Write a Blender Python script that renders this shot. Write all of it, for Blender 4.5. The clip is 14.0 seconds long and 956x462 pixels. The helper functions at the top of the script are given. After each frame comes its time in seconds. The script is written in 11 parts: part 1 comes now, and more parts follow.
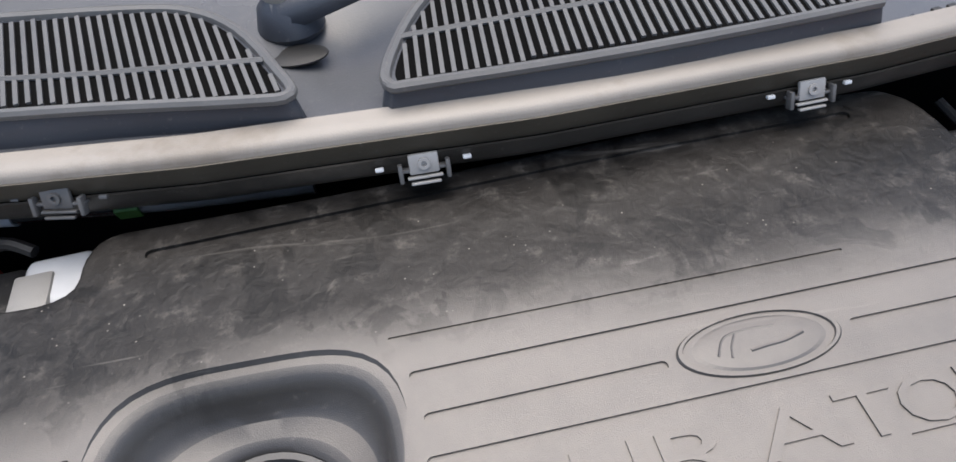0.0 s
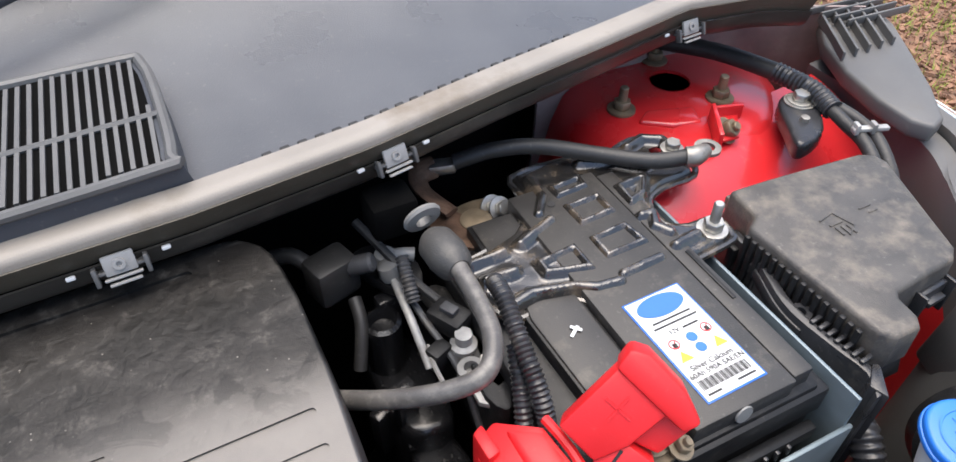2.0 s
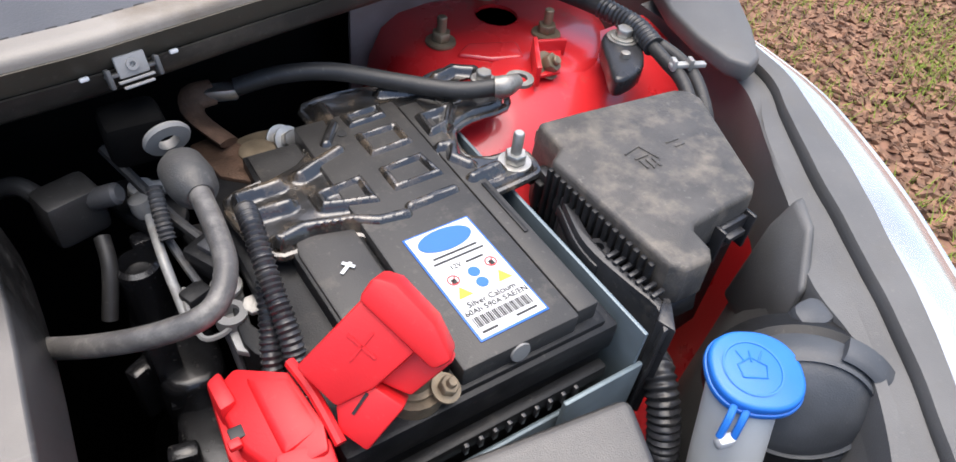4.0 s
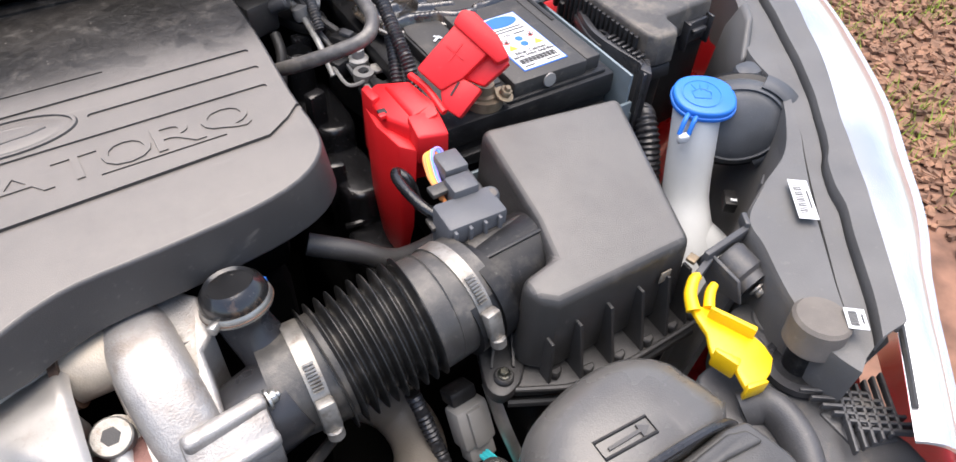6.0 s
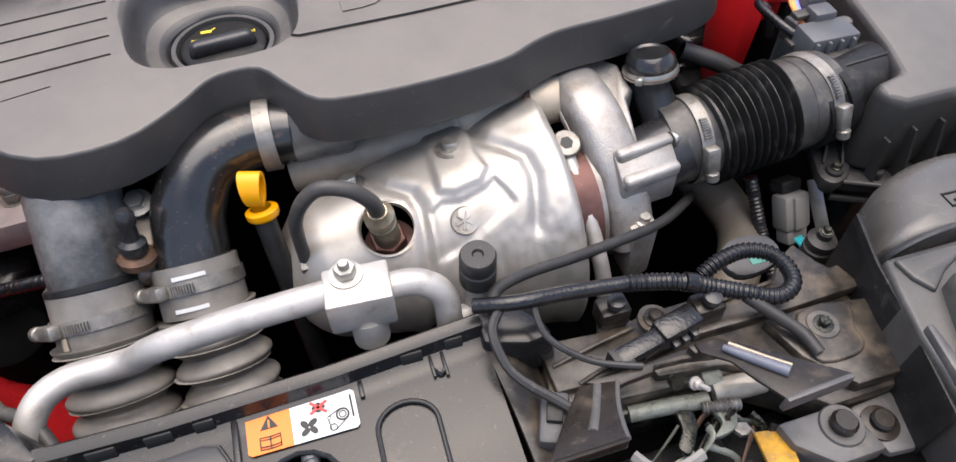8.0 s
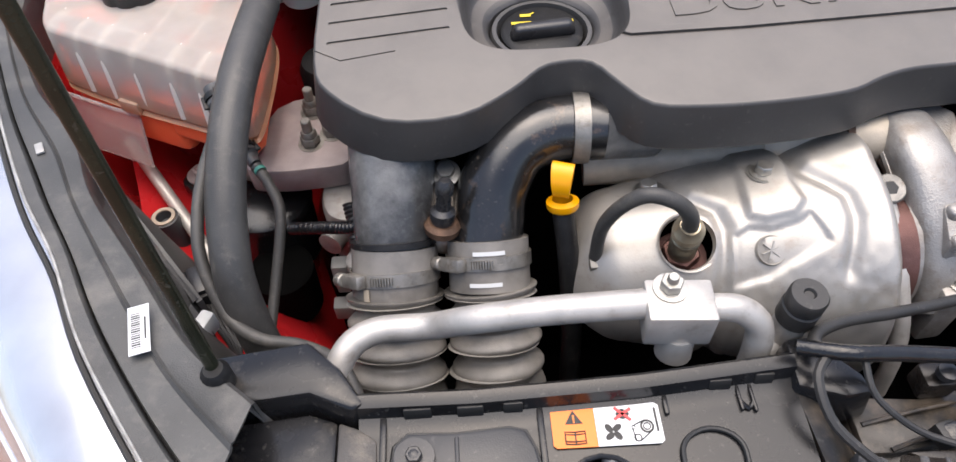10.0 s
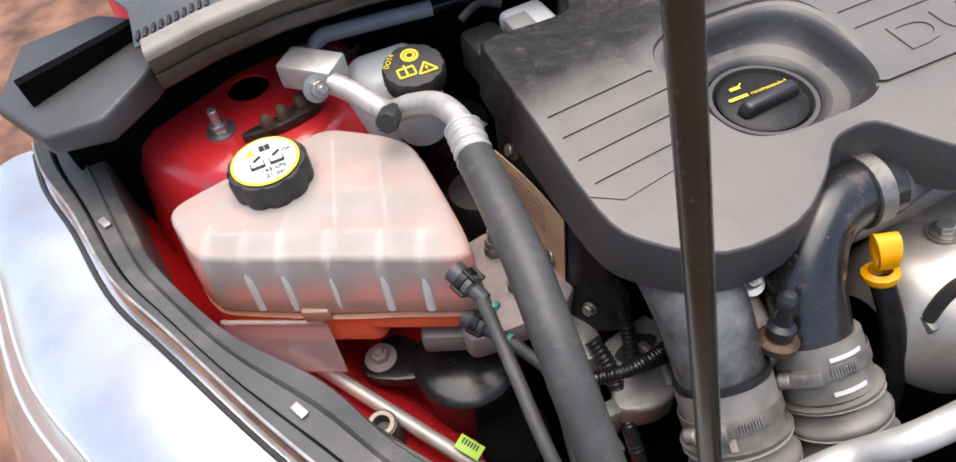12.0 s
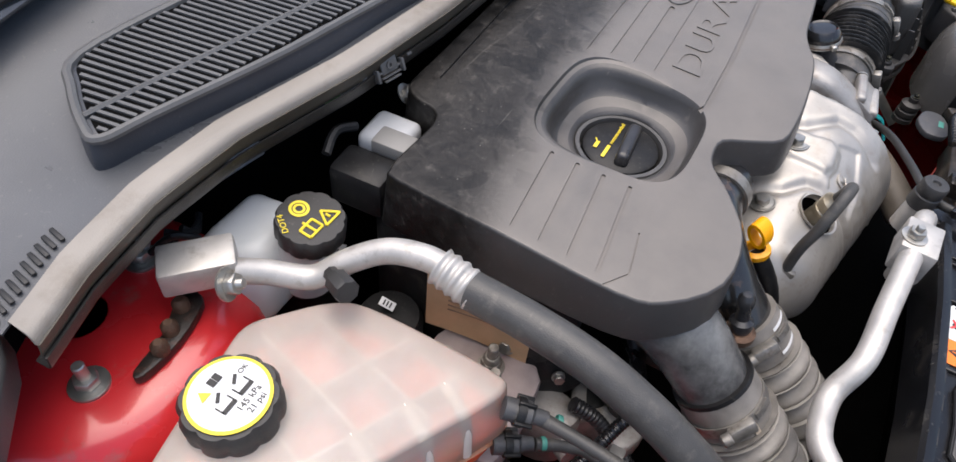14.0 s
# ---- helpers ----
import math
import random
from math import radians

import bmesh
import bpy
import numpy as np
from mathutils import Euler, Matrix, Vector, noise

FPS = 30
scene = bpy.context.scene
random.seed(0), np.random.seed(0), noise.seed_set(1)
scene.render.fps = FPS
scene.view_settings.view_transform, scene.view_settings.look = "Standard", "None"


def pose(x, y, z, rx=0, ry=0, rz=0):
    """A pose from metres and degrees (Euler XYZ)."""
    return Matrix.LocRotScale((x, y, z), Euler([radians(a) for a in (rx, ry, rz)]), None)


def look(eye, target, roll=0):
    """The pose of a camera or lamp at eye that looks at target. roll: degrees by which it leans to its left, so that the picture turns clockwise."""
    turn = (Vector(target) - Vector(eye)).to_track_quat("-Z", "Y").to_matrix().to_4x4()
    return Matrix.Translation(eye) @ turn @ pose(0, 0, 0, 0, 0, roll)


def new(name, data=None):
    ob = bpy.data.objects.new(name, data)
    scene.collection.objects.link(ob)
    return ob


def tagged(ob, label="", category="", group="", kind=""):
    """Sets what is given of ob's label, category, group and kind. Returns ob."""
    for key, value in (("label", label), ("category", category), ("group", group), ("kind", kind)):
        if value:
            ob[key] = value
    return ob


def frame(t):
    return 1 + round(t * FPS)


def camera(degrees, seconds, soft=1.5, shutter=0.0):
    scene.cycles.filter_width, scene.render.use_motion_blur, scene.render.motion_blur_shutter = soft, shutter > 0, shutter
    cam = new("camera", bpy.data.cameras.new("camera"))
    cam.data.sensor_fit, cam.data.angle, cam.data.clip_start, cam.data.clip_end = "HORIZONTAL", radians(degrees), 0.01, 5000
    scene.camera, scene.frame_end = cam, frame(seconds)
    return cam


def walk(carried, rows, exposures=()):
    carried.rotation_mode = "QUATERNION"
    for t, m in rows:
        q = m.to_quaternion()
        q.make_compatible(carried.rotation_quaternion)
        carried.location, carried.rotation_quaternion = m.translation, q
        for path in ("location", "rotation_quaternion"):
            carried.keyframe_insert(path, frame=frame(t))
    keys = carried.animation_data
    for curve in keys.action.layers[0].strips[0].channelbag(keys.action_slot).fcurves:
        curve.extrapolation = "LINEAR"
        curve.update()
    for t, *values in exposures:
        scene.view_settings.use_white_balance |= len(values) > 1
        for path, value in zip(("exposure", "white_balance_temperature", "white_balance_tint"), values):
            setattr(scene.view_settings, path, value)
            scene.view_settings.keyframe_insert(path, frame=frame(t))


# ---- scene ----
cam = camera(68.06, 14.0)
PATH = [
    (0, (-0.1399, 0.0276, 1.1310), (-0.0953, 0.3752, 0.7744), -4.49),
    (0.5, (-0.0999, 0.0178, 1.1444), (-0.0327, 0.3647, 0.7906), -3.98),
    (1, (-0.0137, 0.0039, 1.1508), (0.0795, 0.3485, 0.8007), -3.39),
    (1.5, (0.0754, -0.0027, 1.1518), (0.2021, 0.3367, 0.8072), -2.31),
    (2, (0.1606, 0.0115, 1.1578), (0.3237, 0.3378, 0.8158), 0.06),
    (2.2, (0.1868, 0.0168, 1.1560), (0.3621, 0.3393, 0.8165), 0.90),
    (4.3, (0.2377, -0.0304, 1.1057), (0.4591, 0.2452, 0.7521), 7.51),
    (4.5, (0.2303, -0.0558, 1.1122), (0.4498, 0.2243, 0.7609), 5.66),
    (5, (0.1833, -0.1178, 1.1154), (0.4001, 0.1605, 0.7612), 5.81),
    (5.5, (0.1294, -0.1938, 1.1402), (0.3239, 0.0846, 0.7732), 3.54),
    (6, (0.0740, -0.2427, 1.1486), (0.2649, 0.0385, 0.7819), 3.73),
    (6.5, (0.0267, -0.2751, 1.1567), (0.2067, 0.0113, 0.7884), 3.35),
    (7, (-0.0363, -0.3135, 1.1643), (0.1130, -0.0195, 0.7885), 1.42),
    (7.5, (-0.1114, -0.3426, 1.1563), (0.0071, -0.0412, 0.7754), -0.02),
    (8, (-0.1720, -0.3551, 1.1586), (-0.0811, -0.0506, 0.7726), -1.25),
    (8.5, (-0.2166, -0.3540, 1.1588), (-0.1520, -0.0501, 0.7671), -2.25),
    (8.7, (-0.2294, -0.3510, 1.1521), (-0.1752, -0.0455, 0.7600), -2.82),
    (10.8, (-0.3310, -0.2604, 1.1742), (-0.3407, 0.0551, 0.7864), -2.25),
    (11, (-0.3425, -0.2392, 1.1703), (-0.3550, 0.0791, 0.7848), -2.54),
    (11.5, (-0.4577, -0.1993, 1.1671), (-0.4318, 0.1284, 0.7904), -6.04),
    (12, (-0.5581, -0.1512, 1.1852), (-0.4710, 0.1595, 0.8032), -9.24),
    (12.5, (-0.5888, -0.0930, 1.1799), (-0.4604, 0.2121, 0.8051), -7.98),
    (13, (-0.6408, -0.0279, 1.1896), (-0.4648, 0.2512, 0.8139), -5.91),
    (13.5, (-0.7153, 0.0477, 1.2122), (-0.4704, 0.2592, 0.8311), 0.26),
    (14, (-0.7178, 0.0768, 1.2253), (-0.4163, 0.2132, 0.8506), 6.98),
]
walk(cam, [(t, look(eye, target, roll)) for t, eye, target, roll in PATH],
     [(0.0, 1.17, 6550, 10), (2.0, 1.38, 6600, 10), (4.5, 1.36, 6500, 11), (7.0, 1.62, 6750, 13), (7.8, 1.27, 6750, 13), (8.5, 1.0, 6650, 13), (11.0, 1.22, 6750, 12), (11.5, 1.27, 6750, 12), (12.2, 1.16, 6700, 12), (13.3, 1.03, 6650, 12), (14.0, 0.95, 6600, 12)])

# ---- world and light: bright overcast daylight ----
world = bpy.data.worlds.new("sky")
scene.world = world
world.use_nodes = True
wn = world.node_tree
sky = wn.nodes.new("ShaderNodeTexSky")
sky.sky_type = "NISHITA"
sky.sun_disc = False
sky.sun_elevation = radians(80)
sky.sun_rotation = radians(20)
sky.air_density = 1.0
sky.dust_density = 3.0
wn.links.new(sky.outputs[0], wn.nodes["Background"].inputs[0])
wn.nodes["Background"].inputs[1].default_value = 0.13
sun_data = bpy.data.lights.new("sun", "SUN")
sun_data.energy = 1.7
sun_data.angle = radians(70)
sun_data.color = (1.0, 0.96, 0.9)
sun = new("sun", sun_data)
sun.matrix_world = look((0.0, 0.25, 5.2), (0, 0.1, 0.8))

# ---- materials ----
def mat(name, color, rough=0.5, metal=0.0, var=0.25, scale=60.0, bump=0.15, fine=900.0, coat=0.0, dust=None, amount=0.3, dust_scale=25.0, spec=0.5, speck=0.17):
    """Base colour with blotches at two scales, fine grain relief, and dust or dirt in patches."""
    m = bpy.data.materials.new(name)
    m.use_nodes = True
    nt = m.node_tree
    n, li = nt.nodes, nt.links
    b = n["Principled BSDF"]
    co = n.new("ShaderNodeTexCoord")
    big = n.new("ShaderNodeTexNoise")
    big.inputs["Scale"].default_value = scale
    big.inputs["Detail"].default_value = 6
    small = n.new("ShaderNodeTexNoise")
    small.inputs["Scale"].default_value = fine
    small.inputs["Detail"].default_value = 3
    li.new(co.outputs["Object"], big.inputs["Vector"])
    li.new(co.outputs["Object"], small.inputs["Vector"])
    ramp = n.new("ShaderNodeMapRange")
    ramp.inputs["From Min"].default_value, ramp.inputs["From Max"].default_value = 0.3, 0.7
    ramp.inputs["To Min"].default_value, ramp.inputs["To Max"].default_value = 1 - var, 1 + var
    li.new(big.outputs["Fac"], ramp.inputs["Value"])
    mul = n.new("ShaderNodeVectorMath")
    mul.operation = "SCALE"
    mul.inputs[0].default_value = color
    li.new(ramp.outputs["Result"], mul.inputs["Scale"])
    out = mul.outputs["Vector"]
    if dust:
        d = n.new("ShaderNodeTexNoise")
        d.inputs["Scale"].default_value = dust_scale
        d.inputs["Detail"].default_value = 9
        d.inputs["Roughness"].default_value = 0.65
        li.new(co.outputs["Object"], d.inputs["Vector"])
        dr = n.new("ShaderNodeMapRange")
        dr.inputs["From Min"].default_value, dr.inputs["From Max"].default_value = 0.62 - amount * 0.5, 0.8 - amount * 0.3
        dr.inputs["To Max"].default_value = 0.9
        li.new(d.outputs["Fac"], dr.inputs["Value"])
        mix = n.new("ShaderNodeMix")
        mix.data_type = "RGBA"
        li.new(dr.outputs["Result"], mix.inputs[0])
        li.new(out, mix.inputs[6])
        mix.inputs[7].default_value = (*dust, 1)
        out = mix.outputs[2]
    if speck:
        sn = n.new("ShaderNodeTexNoise")
        sn.inputs["Scale"].default_value, sn.inputs["Detail"].default_value, sn.inputs["Roughness"].default_value = 240, 4, 0.6
        li.new(co.outputs["Object"], sn.inputs["Vector"])
        sr = n.new("ShaderNodeMapRange")
        sr.inputs["From Min"].default_value, sr.inputs["From Max"].default_value = 0.62, 0.74
        sr.inputs["To Max"].default_value = speck
        li.new(sn.outputs["Fac"], sr.inputs["Value"])
        sm = n.new("ShaderNodeMix")
        sm.data_type = "RGBA"
        li.new(sr.outputs["Result"], sm.inputs[0])
        li.new(out, sm.inputs[6])
        sm.inputs[7].default_value = (0.26, 0.24, 0.21, 1)
        out = sm.outputs[2]
    li.new(out, b.inputs["Base Color"])
    rr = n.new("ShaderNodeMapRange")
    rr.inputs["To Min"].default_value, rr.inputs["To Max"].default_value = max(0.03, rough - 0.1), min(1, rough + 0.12)
    li.new(big.outputs["Fac"], rr.inputs["Value"])
    li.new(rr.outputs["Result"], b.inputs["Roughness"])
    b.inputs["Metallic"].default_value = metal
    b.inputs["Coat Weight"].default_value = coat
    b.inputs["Coat Roughness"].default_value = 0.08
    b.inputs["Specular IOR Level"].default_value = spec
    bp = n.new("ShaderNodeBump")
    bp.inputs["Strength"].default_value = bump
    bp.inputs["Distance"].default_value = 0.001
    li.new(small.outputs["Fac"], bp.inputs["Height"])
    li.new(bp.outputs["Normal"], b.inputs["Normal"])
    return m


def clear(name, color, rough=0.25, weight=0.5, sub=0.3):
    m = bpy.data.materials.new(name)
    m.use_nodes = True
    b = m.node_tree.nodes["Principled BSDF"]
    b.inputs["Base Color"].default_value = (*color, 1)
    b.inputs["Roughness"].default_value = rough
    b.inputs["Transmission Weight"].default_value = weight
    b.inputs["Subsurface Weight"].default_value = sub
    b.inputs["Subsurface Radius"].default_value = (0.02, 0.014, 0.01)
    b.inputs["IOR"].default_value = 1.3
    return m


COVER = mat("cover plastic", (0.05, 0.048, 0.047), 0.36, var=0.08, scale=30, bump=0.25, fine=1800)
BLACK = mat("black plastic", (0.012, 0.012, 0.0125), 0.42, var=0.3, scale=70, bump=0.2, dust=(0.06, 0.055, 0.047), amount=0.08, dust_scale=40, spec=0.3)
SATIN = mat("satin black plastic", (0.026, 0.026, 0.028), 0.29, var=0.3, scale=35, bump=0.15, dust=(0.09, 0.08, 0.065), amount=0.1, dust_scale=45)
AIRBOX = mat("grained airbox plastic", (0.034, 0.032, 0.03), 0.42, var=0.15, scale=30, bump=0.35, fine=1300, dust=(0.075, 0.068, 0.06), amount=0.12, dust_scale=35)
DUSTY = mat("dusty plastic", (0.062, 0.057, 0.052), 0.5, var=0.3, scale=40, bump=0.35, fine=700, dust=(0.17, 0.145, 0.115), amount=0.3, dust_scale=45, speck=0.3)
COWL = mat("weathered cowl plastic", (0.075, 0.078, 0.083), 0.29, var=0.12, scale=14, bump=0.2)
LIP = mat("dusty cowl lip", (0.235, 0.213, 0.185), 0.48, var=0.2, scale=9, bump=0.2, dust=(0.13, 0.1, 0.068), amount=0.16, dust_scale=11)
RUBBER = mat("dark rubber", (0.028, 0.027, 0.026), 0.5, var=0.2, scale=60, bump=0.2)
HOSEG = mat("streaky rubber hose", (0.075, 0.07, 0.065), 0.34, var=0.35, scale=45, bump=0.25, dust=(0.2, 0.185, 0.165), amount=0.3, dust_scale=60)
GREYRUB = mat("grey rubber hose", (0.175, 0.163, 0.147), 0.36, var=0.3, scale=45, bump=0.25, dust=(0.22, 0.205, 0.185), amount=0.28, dust_scale=40)
RED = mat("red body paint", (0.58, 0.02, 0.024), 0.28, var=0.08, scale=12, bump=0.03, coat=0.6, dust=(0.3, 0.1, 0.08), amount=0.05, dust_scale=30, speck=0.08)
TERMM = mat("dull bronze terminal", (0.26, 0.2, 0.13), 0.5, metal=0.5, var=0.3, scale=70, bump=0.3)
REDCAP = mat("red plastic", (0.66, 0.012, 0.016), 0.5, var=0.08, scale=20, bump=0.1, speck=0.08)
ALU = mat("cast aluminium", (0.37, 0.352, 0.33), 0.46, metal=0.5, var=0.2, scale=40, bump=0.4, fine=700, dust=(0.24, 0.2, 0.165), amount=0.26, dust_scale=50, speck=0.3)
PIPE = mat("dull aluminium pipe", (0.5, 0.475, 0.44), 0.48, metal=0.5, var=0.14, scale=60, bump=0.18, dust=(0.3, 0.26, 0.22), amount=0.14, dust_scale=80, speck=0.25)
SHIELD = mat("pressed heat shield steel", (0.42, 0.396, 0.36), 0.4, metal=0.55, var=0.12, scale=35, bump=0.1, fine=500, dust=(0.33, 0.28, 0.23), amount=0.16, dust_scale=60, speck=0.4)
BAND = mat("dull clamp steel", (0.27, 0.255, 0.23), 0.42, metal=0.65, var=0.3, scale=90, bump=0.3, dust=(0.12, 0.08, 0.05), amount=0.14, dust_scale=120)
STEEL = mat("zinc plated steel", (0.45, 0.435, 0.4), 0.38, metal=0.9, var=0.2, scale=80, bump=0.2)
RUSTY = mat("rusty steel", (0.12, 0.07, 0.045), 0.6, metal=0.5, var=0.5, scale=70, bump=0.6, fine=600)
BROWN = mat("hot brown steel", (0.14, 0.07, 0.06), 0.5, metal=0.6, var=0.3, scale=60, bump=0.3)
TAN = mat("tan cast pipe", (0.45, 0.385, 0.3), 0.5, metal=0.3, var=0.25, scale=40, bump=0.3)
YELLOW = mat("yellow plastic", (0.8, 0.49, 0.006), 0.35, var=0.08, scale=30, bump=0.1, speck=0.0)
ORANGE = mat("orange-yellow plastic", (0.85, 0.36, 0.0), 0.35, var=0.08, scale=30, bump=0.1, speck=0.0)
BLUE = mat("blue plastic", (0.02, 0.16, 0.58), 0.35, var=0.06, scale=30, bump=0.1, speck=0.0)
MILK = mat("milky plastic", (0.6, 0.615, 0.61), 0.4, var=0.06, scale=30, bump=0.1, speck=0.0)
TANK = clear("milky tank plastic", (0.71, 0.645, 0.575), 0.2, 0.54, 0.12)
CLAMPM = mat("dusty black pressed steel", (0.018, 0.017, 0.016), 0.2, var=0.25, scale=60, bump=0.1, dust=(0.12, 0.092, 0.064), amount=0.26, dust_scale=55, spec=0.9, coat=0.35)
DUCT = mat("satin duct plastic", (0.095, 0.09, 0.083), 0.25, var=0.12, scale=30, bump=0.15)
CORRODE = mat("greasy corroded metal", (0.24, 0.26, 0.22), 0.5, metal=0.3, var=0.6, scale=90, bump=0.6, fine=500, dust=(0.05, 0.03, 0.02), amount=0.35, dust_scale=90)
TANKRIB = clear("pale tank rib", (0.72, 0.65, 0.57), 0.3, 0.0, 0.0)
COOLANT = clear("orange coolant tank", (1.0, 0.17, 0.065), 0.3, 0.0, 0.0)
WHITE = mat("white label", (0.62, 0.63, 0.63), 0.35, var=0.04, scale=30, bump=0.02, speck=0.0)
# Print black; holes, slots and notches also get their shade painted with it.
INK_SHADE = mat("black ink and shaded openings", (0.015, 0.015, 0.015), 0.5, var=0.1, speck=0.0)
YINK = mat("yellow ink", (0.8, 0.62, 0.04), 0.5, var=0.1, speck=0.0)
BINK = mat("blue ink", (0.02, 0.13, 0.5), 0.45, var=0.05, speck=0.0)
RINK = mat("red ink", (0.65, 0.05, 0.05), 0.45, var=0.05, speck=0.0)
OINK = mat("orange ink", (0.85, 0.2, 0.02), 0.4, var=0.05, speck=0.0)
GINK = mat("green label", (0.35, 0.6, 0.05), 0.45, var=0.05, speck=0.0)
CARD = mat("tan card", (0.6, 0.39, 0.22), 0.75, var=0.1, scale=40, bump=0.2)
LAMP = mat("chromed lamp glass", (0.68, 0.675, 0.675), 0.14, metal=0.7, var=0.25, scale=9, bump=0.05, coat=1.0, speck=0.0)
TEALM = mat("teal paint dab", (0.06, 0.25, 0.2), 0.5, var=0.2, speck=0.0)
PIPEB = mat("brownish coolant pipe", (0.15, 0.13, 0.105), 0.5, var=0.2, scale=40, bump=0.2)
CROSSM = mat("dark scuffed plastic", (0.024, 0.021, 0.018), 0.32, var=0.3, scale=35, bump=0.15, dust=(0.12, 0.094, 0.068), amount=0.34, dust_scale=45, spec=0.45)
WIRE_C = mat("cyan wire", (0.03, 0.45, 0.5), 0.4, var=0.05, speck=0.0)
WIRE_O = mat("orange wire", (0.75, 0.27, 0.08), 0.4, var=0.05, speck=0.0)
TAPE = mat("glossy black tape", (0.012, 0.012, 0.013), 0.16, var=0.3, scale=80, bump=0.4, fine=400, speck=0.05)
GREASE = mat("greasy black steel", (0.02, 0.022, 0.018), 0.22, metal=0.4, var=0.5, scale=90, bump=0.3, fine=500, dust=(0.16, 0.15, 0.11), amount=0.16, dust_scale=80)
WETB = mat("oily black pipe", (0.014, 0.0138, 0.014), 0.2, var=0.3, scale=40, bump=0.06, dust=(0.12, 0.075, 0.045), amount=0.08, dust_scale=60, spec=0.75)
PALEG = mat("pale grey worn metal", (0.34, 0.335, 0.32), 0.42, metal=0.2, var=0.3, scale=70, bump=0.2, dust=(0.16, 0.14, 0.12), amount=0.2, dust_scale=60)
WIRE_Y = mat("yellow-orange wire", (0.8, 0.42, 0.06), 0.4, var=0.05, speck=0.0)
WIRE_B = mat("pale blue wire", (0.15, 0.35, 0.75), 0.4, var=0.05, speck=0.0)
WIRE_P = mat("violet wire", (0.3, 0.25, 0.7), 0.4, var=0.05, speck=0.0)
GREYP = mat("grey connector plastic", (0.2, 0.195, 0.185), 0.45, var=0.08, scale=40, bump=0.15)
# Near-black, so the deep shade of the bay is put into the colour.
DEEP_SHADE = mat("shade-black undertray", (0.003, 0.003, 0.003), 0.85, var=0.4, scale=30, bump=0.3, spec=0.05, speck=0.0)
GLASS = mat("windscreen glass", (0.02, 0.025, 0.03), 0.03, var=0.02, bump=0.0, coat=1.0, speck=0.0)
SOIL = mat("bark mulch", (0.19, 0.1, 0.065), 0.9, var=0.6, scale=9, bump=1.0, fine=60, speck=0.0)
GRASS = mat("grass", (0.2, 0.27, 0.03), 0.7, var=0.4, scale=30, bump=0.3, speck=0.0)


def dusty_lit_tops(m, color, lo=0.86, hi=0.985):
    """Pale dust on the level faces only, rubbed thin in places; this also paints tops lit and sides shaded."""
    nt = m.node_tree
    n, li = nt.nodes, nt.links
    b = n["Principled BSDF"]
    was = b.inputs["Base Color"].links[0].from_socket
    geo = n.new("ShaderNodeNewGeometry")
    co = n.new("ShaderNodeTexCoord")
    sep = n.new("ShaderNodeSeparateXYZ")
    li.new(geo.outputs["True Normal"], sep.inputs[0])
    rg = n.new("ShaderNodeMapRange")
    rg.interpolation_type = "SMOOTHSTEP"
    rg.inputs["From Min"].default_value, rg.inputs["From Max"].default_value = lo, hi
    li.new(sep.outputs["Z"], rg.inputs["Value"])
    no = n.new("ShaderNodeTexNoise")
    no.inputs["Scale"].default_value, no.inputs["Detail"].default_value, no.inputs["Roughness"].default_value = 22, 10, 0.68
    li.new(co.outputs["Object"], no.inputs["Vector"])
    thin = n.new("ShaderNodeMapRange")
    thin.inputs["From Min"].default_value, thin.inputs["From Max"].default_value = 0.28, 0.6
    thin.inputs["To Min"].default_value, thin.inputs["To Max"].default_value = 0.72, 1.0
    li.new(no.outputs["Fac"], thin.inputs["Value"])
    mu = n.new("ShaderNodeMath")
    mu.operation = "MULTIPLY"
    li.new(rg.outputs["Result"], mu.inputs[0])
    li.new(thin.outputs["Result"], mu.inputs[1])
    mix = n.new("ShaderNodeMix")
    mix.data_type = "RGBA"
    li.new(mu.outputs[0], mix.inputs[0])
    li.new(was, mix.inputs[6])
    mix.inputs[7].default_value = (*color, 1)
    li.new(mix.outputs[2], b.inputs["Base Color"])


# Dust, plus light on tops and shade on sides put into colour.
dusty_lit_tops(COVER, (0.152, 0.137, 0.121))
dusty_lit_tops(AIRBOX, (0.125, 0.116, 0.105), 0.72, 0.96)


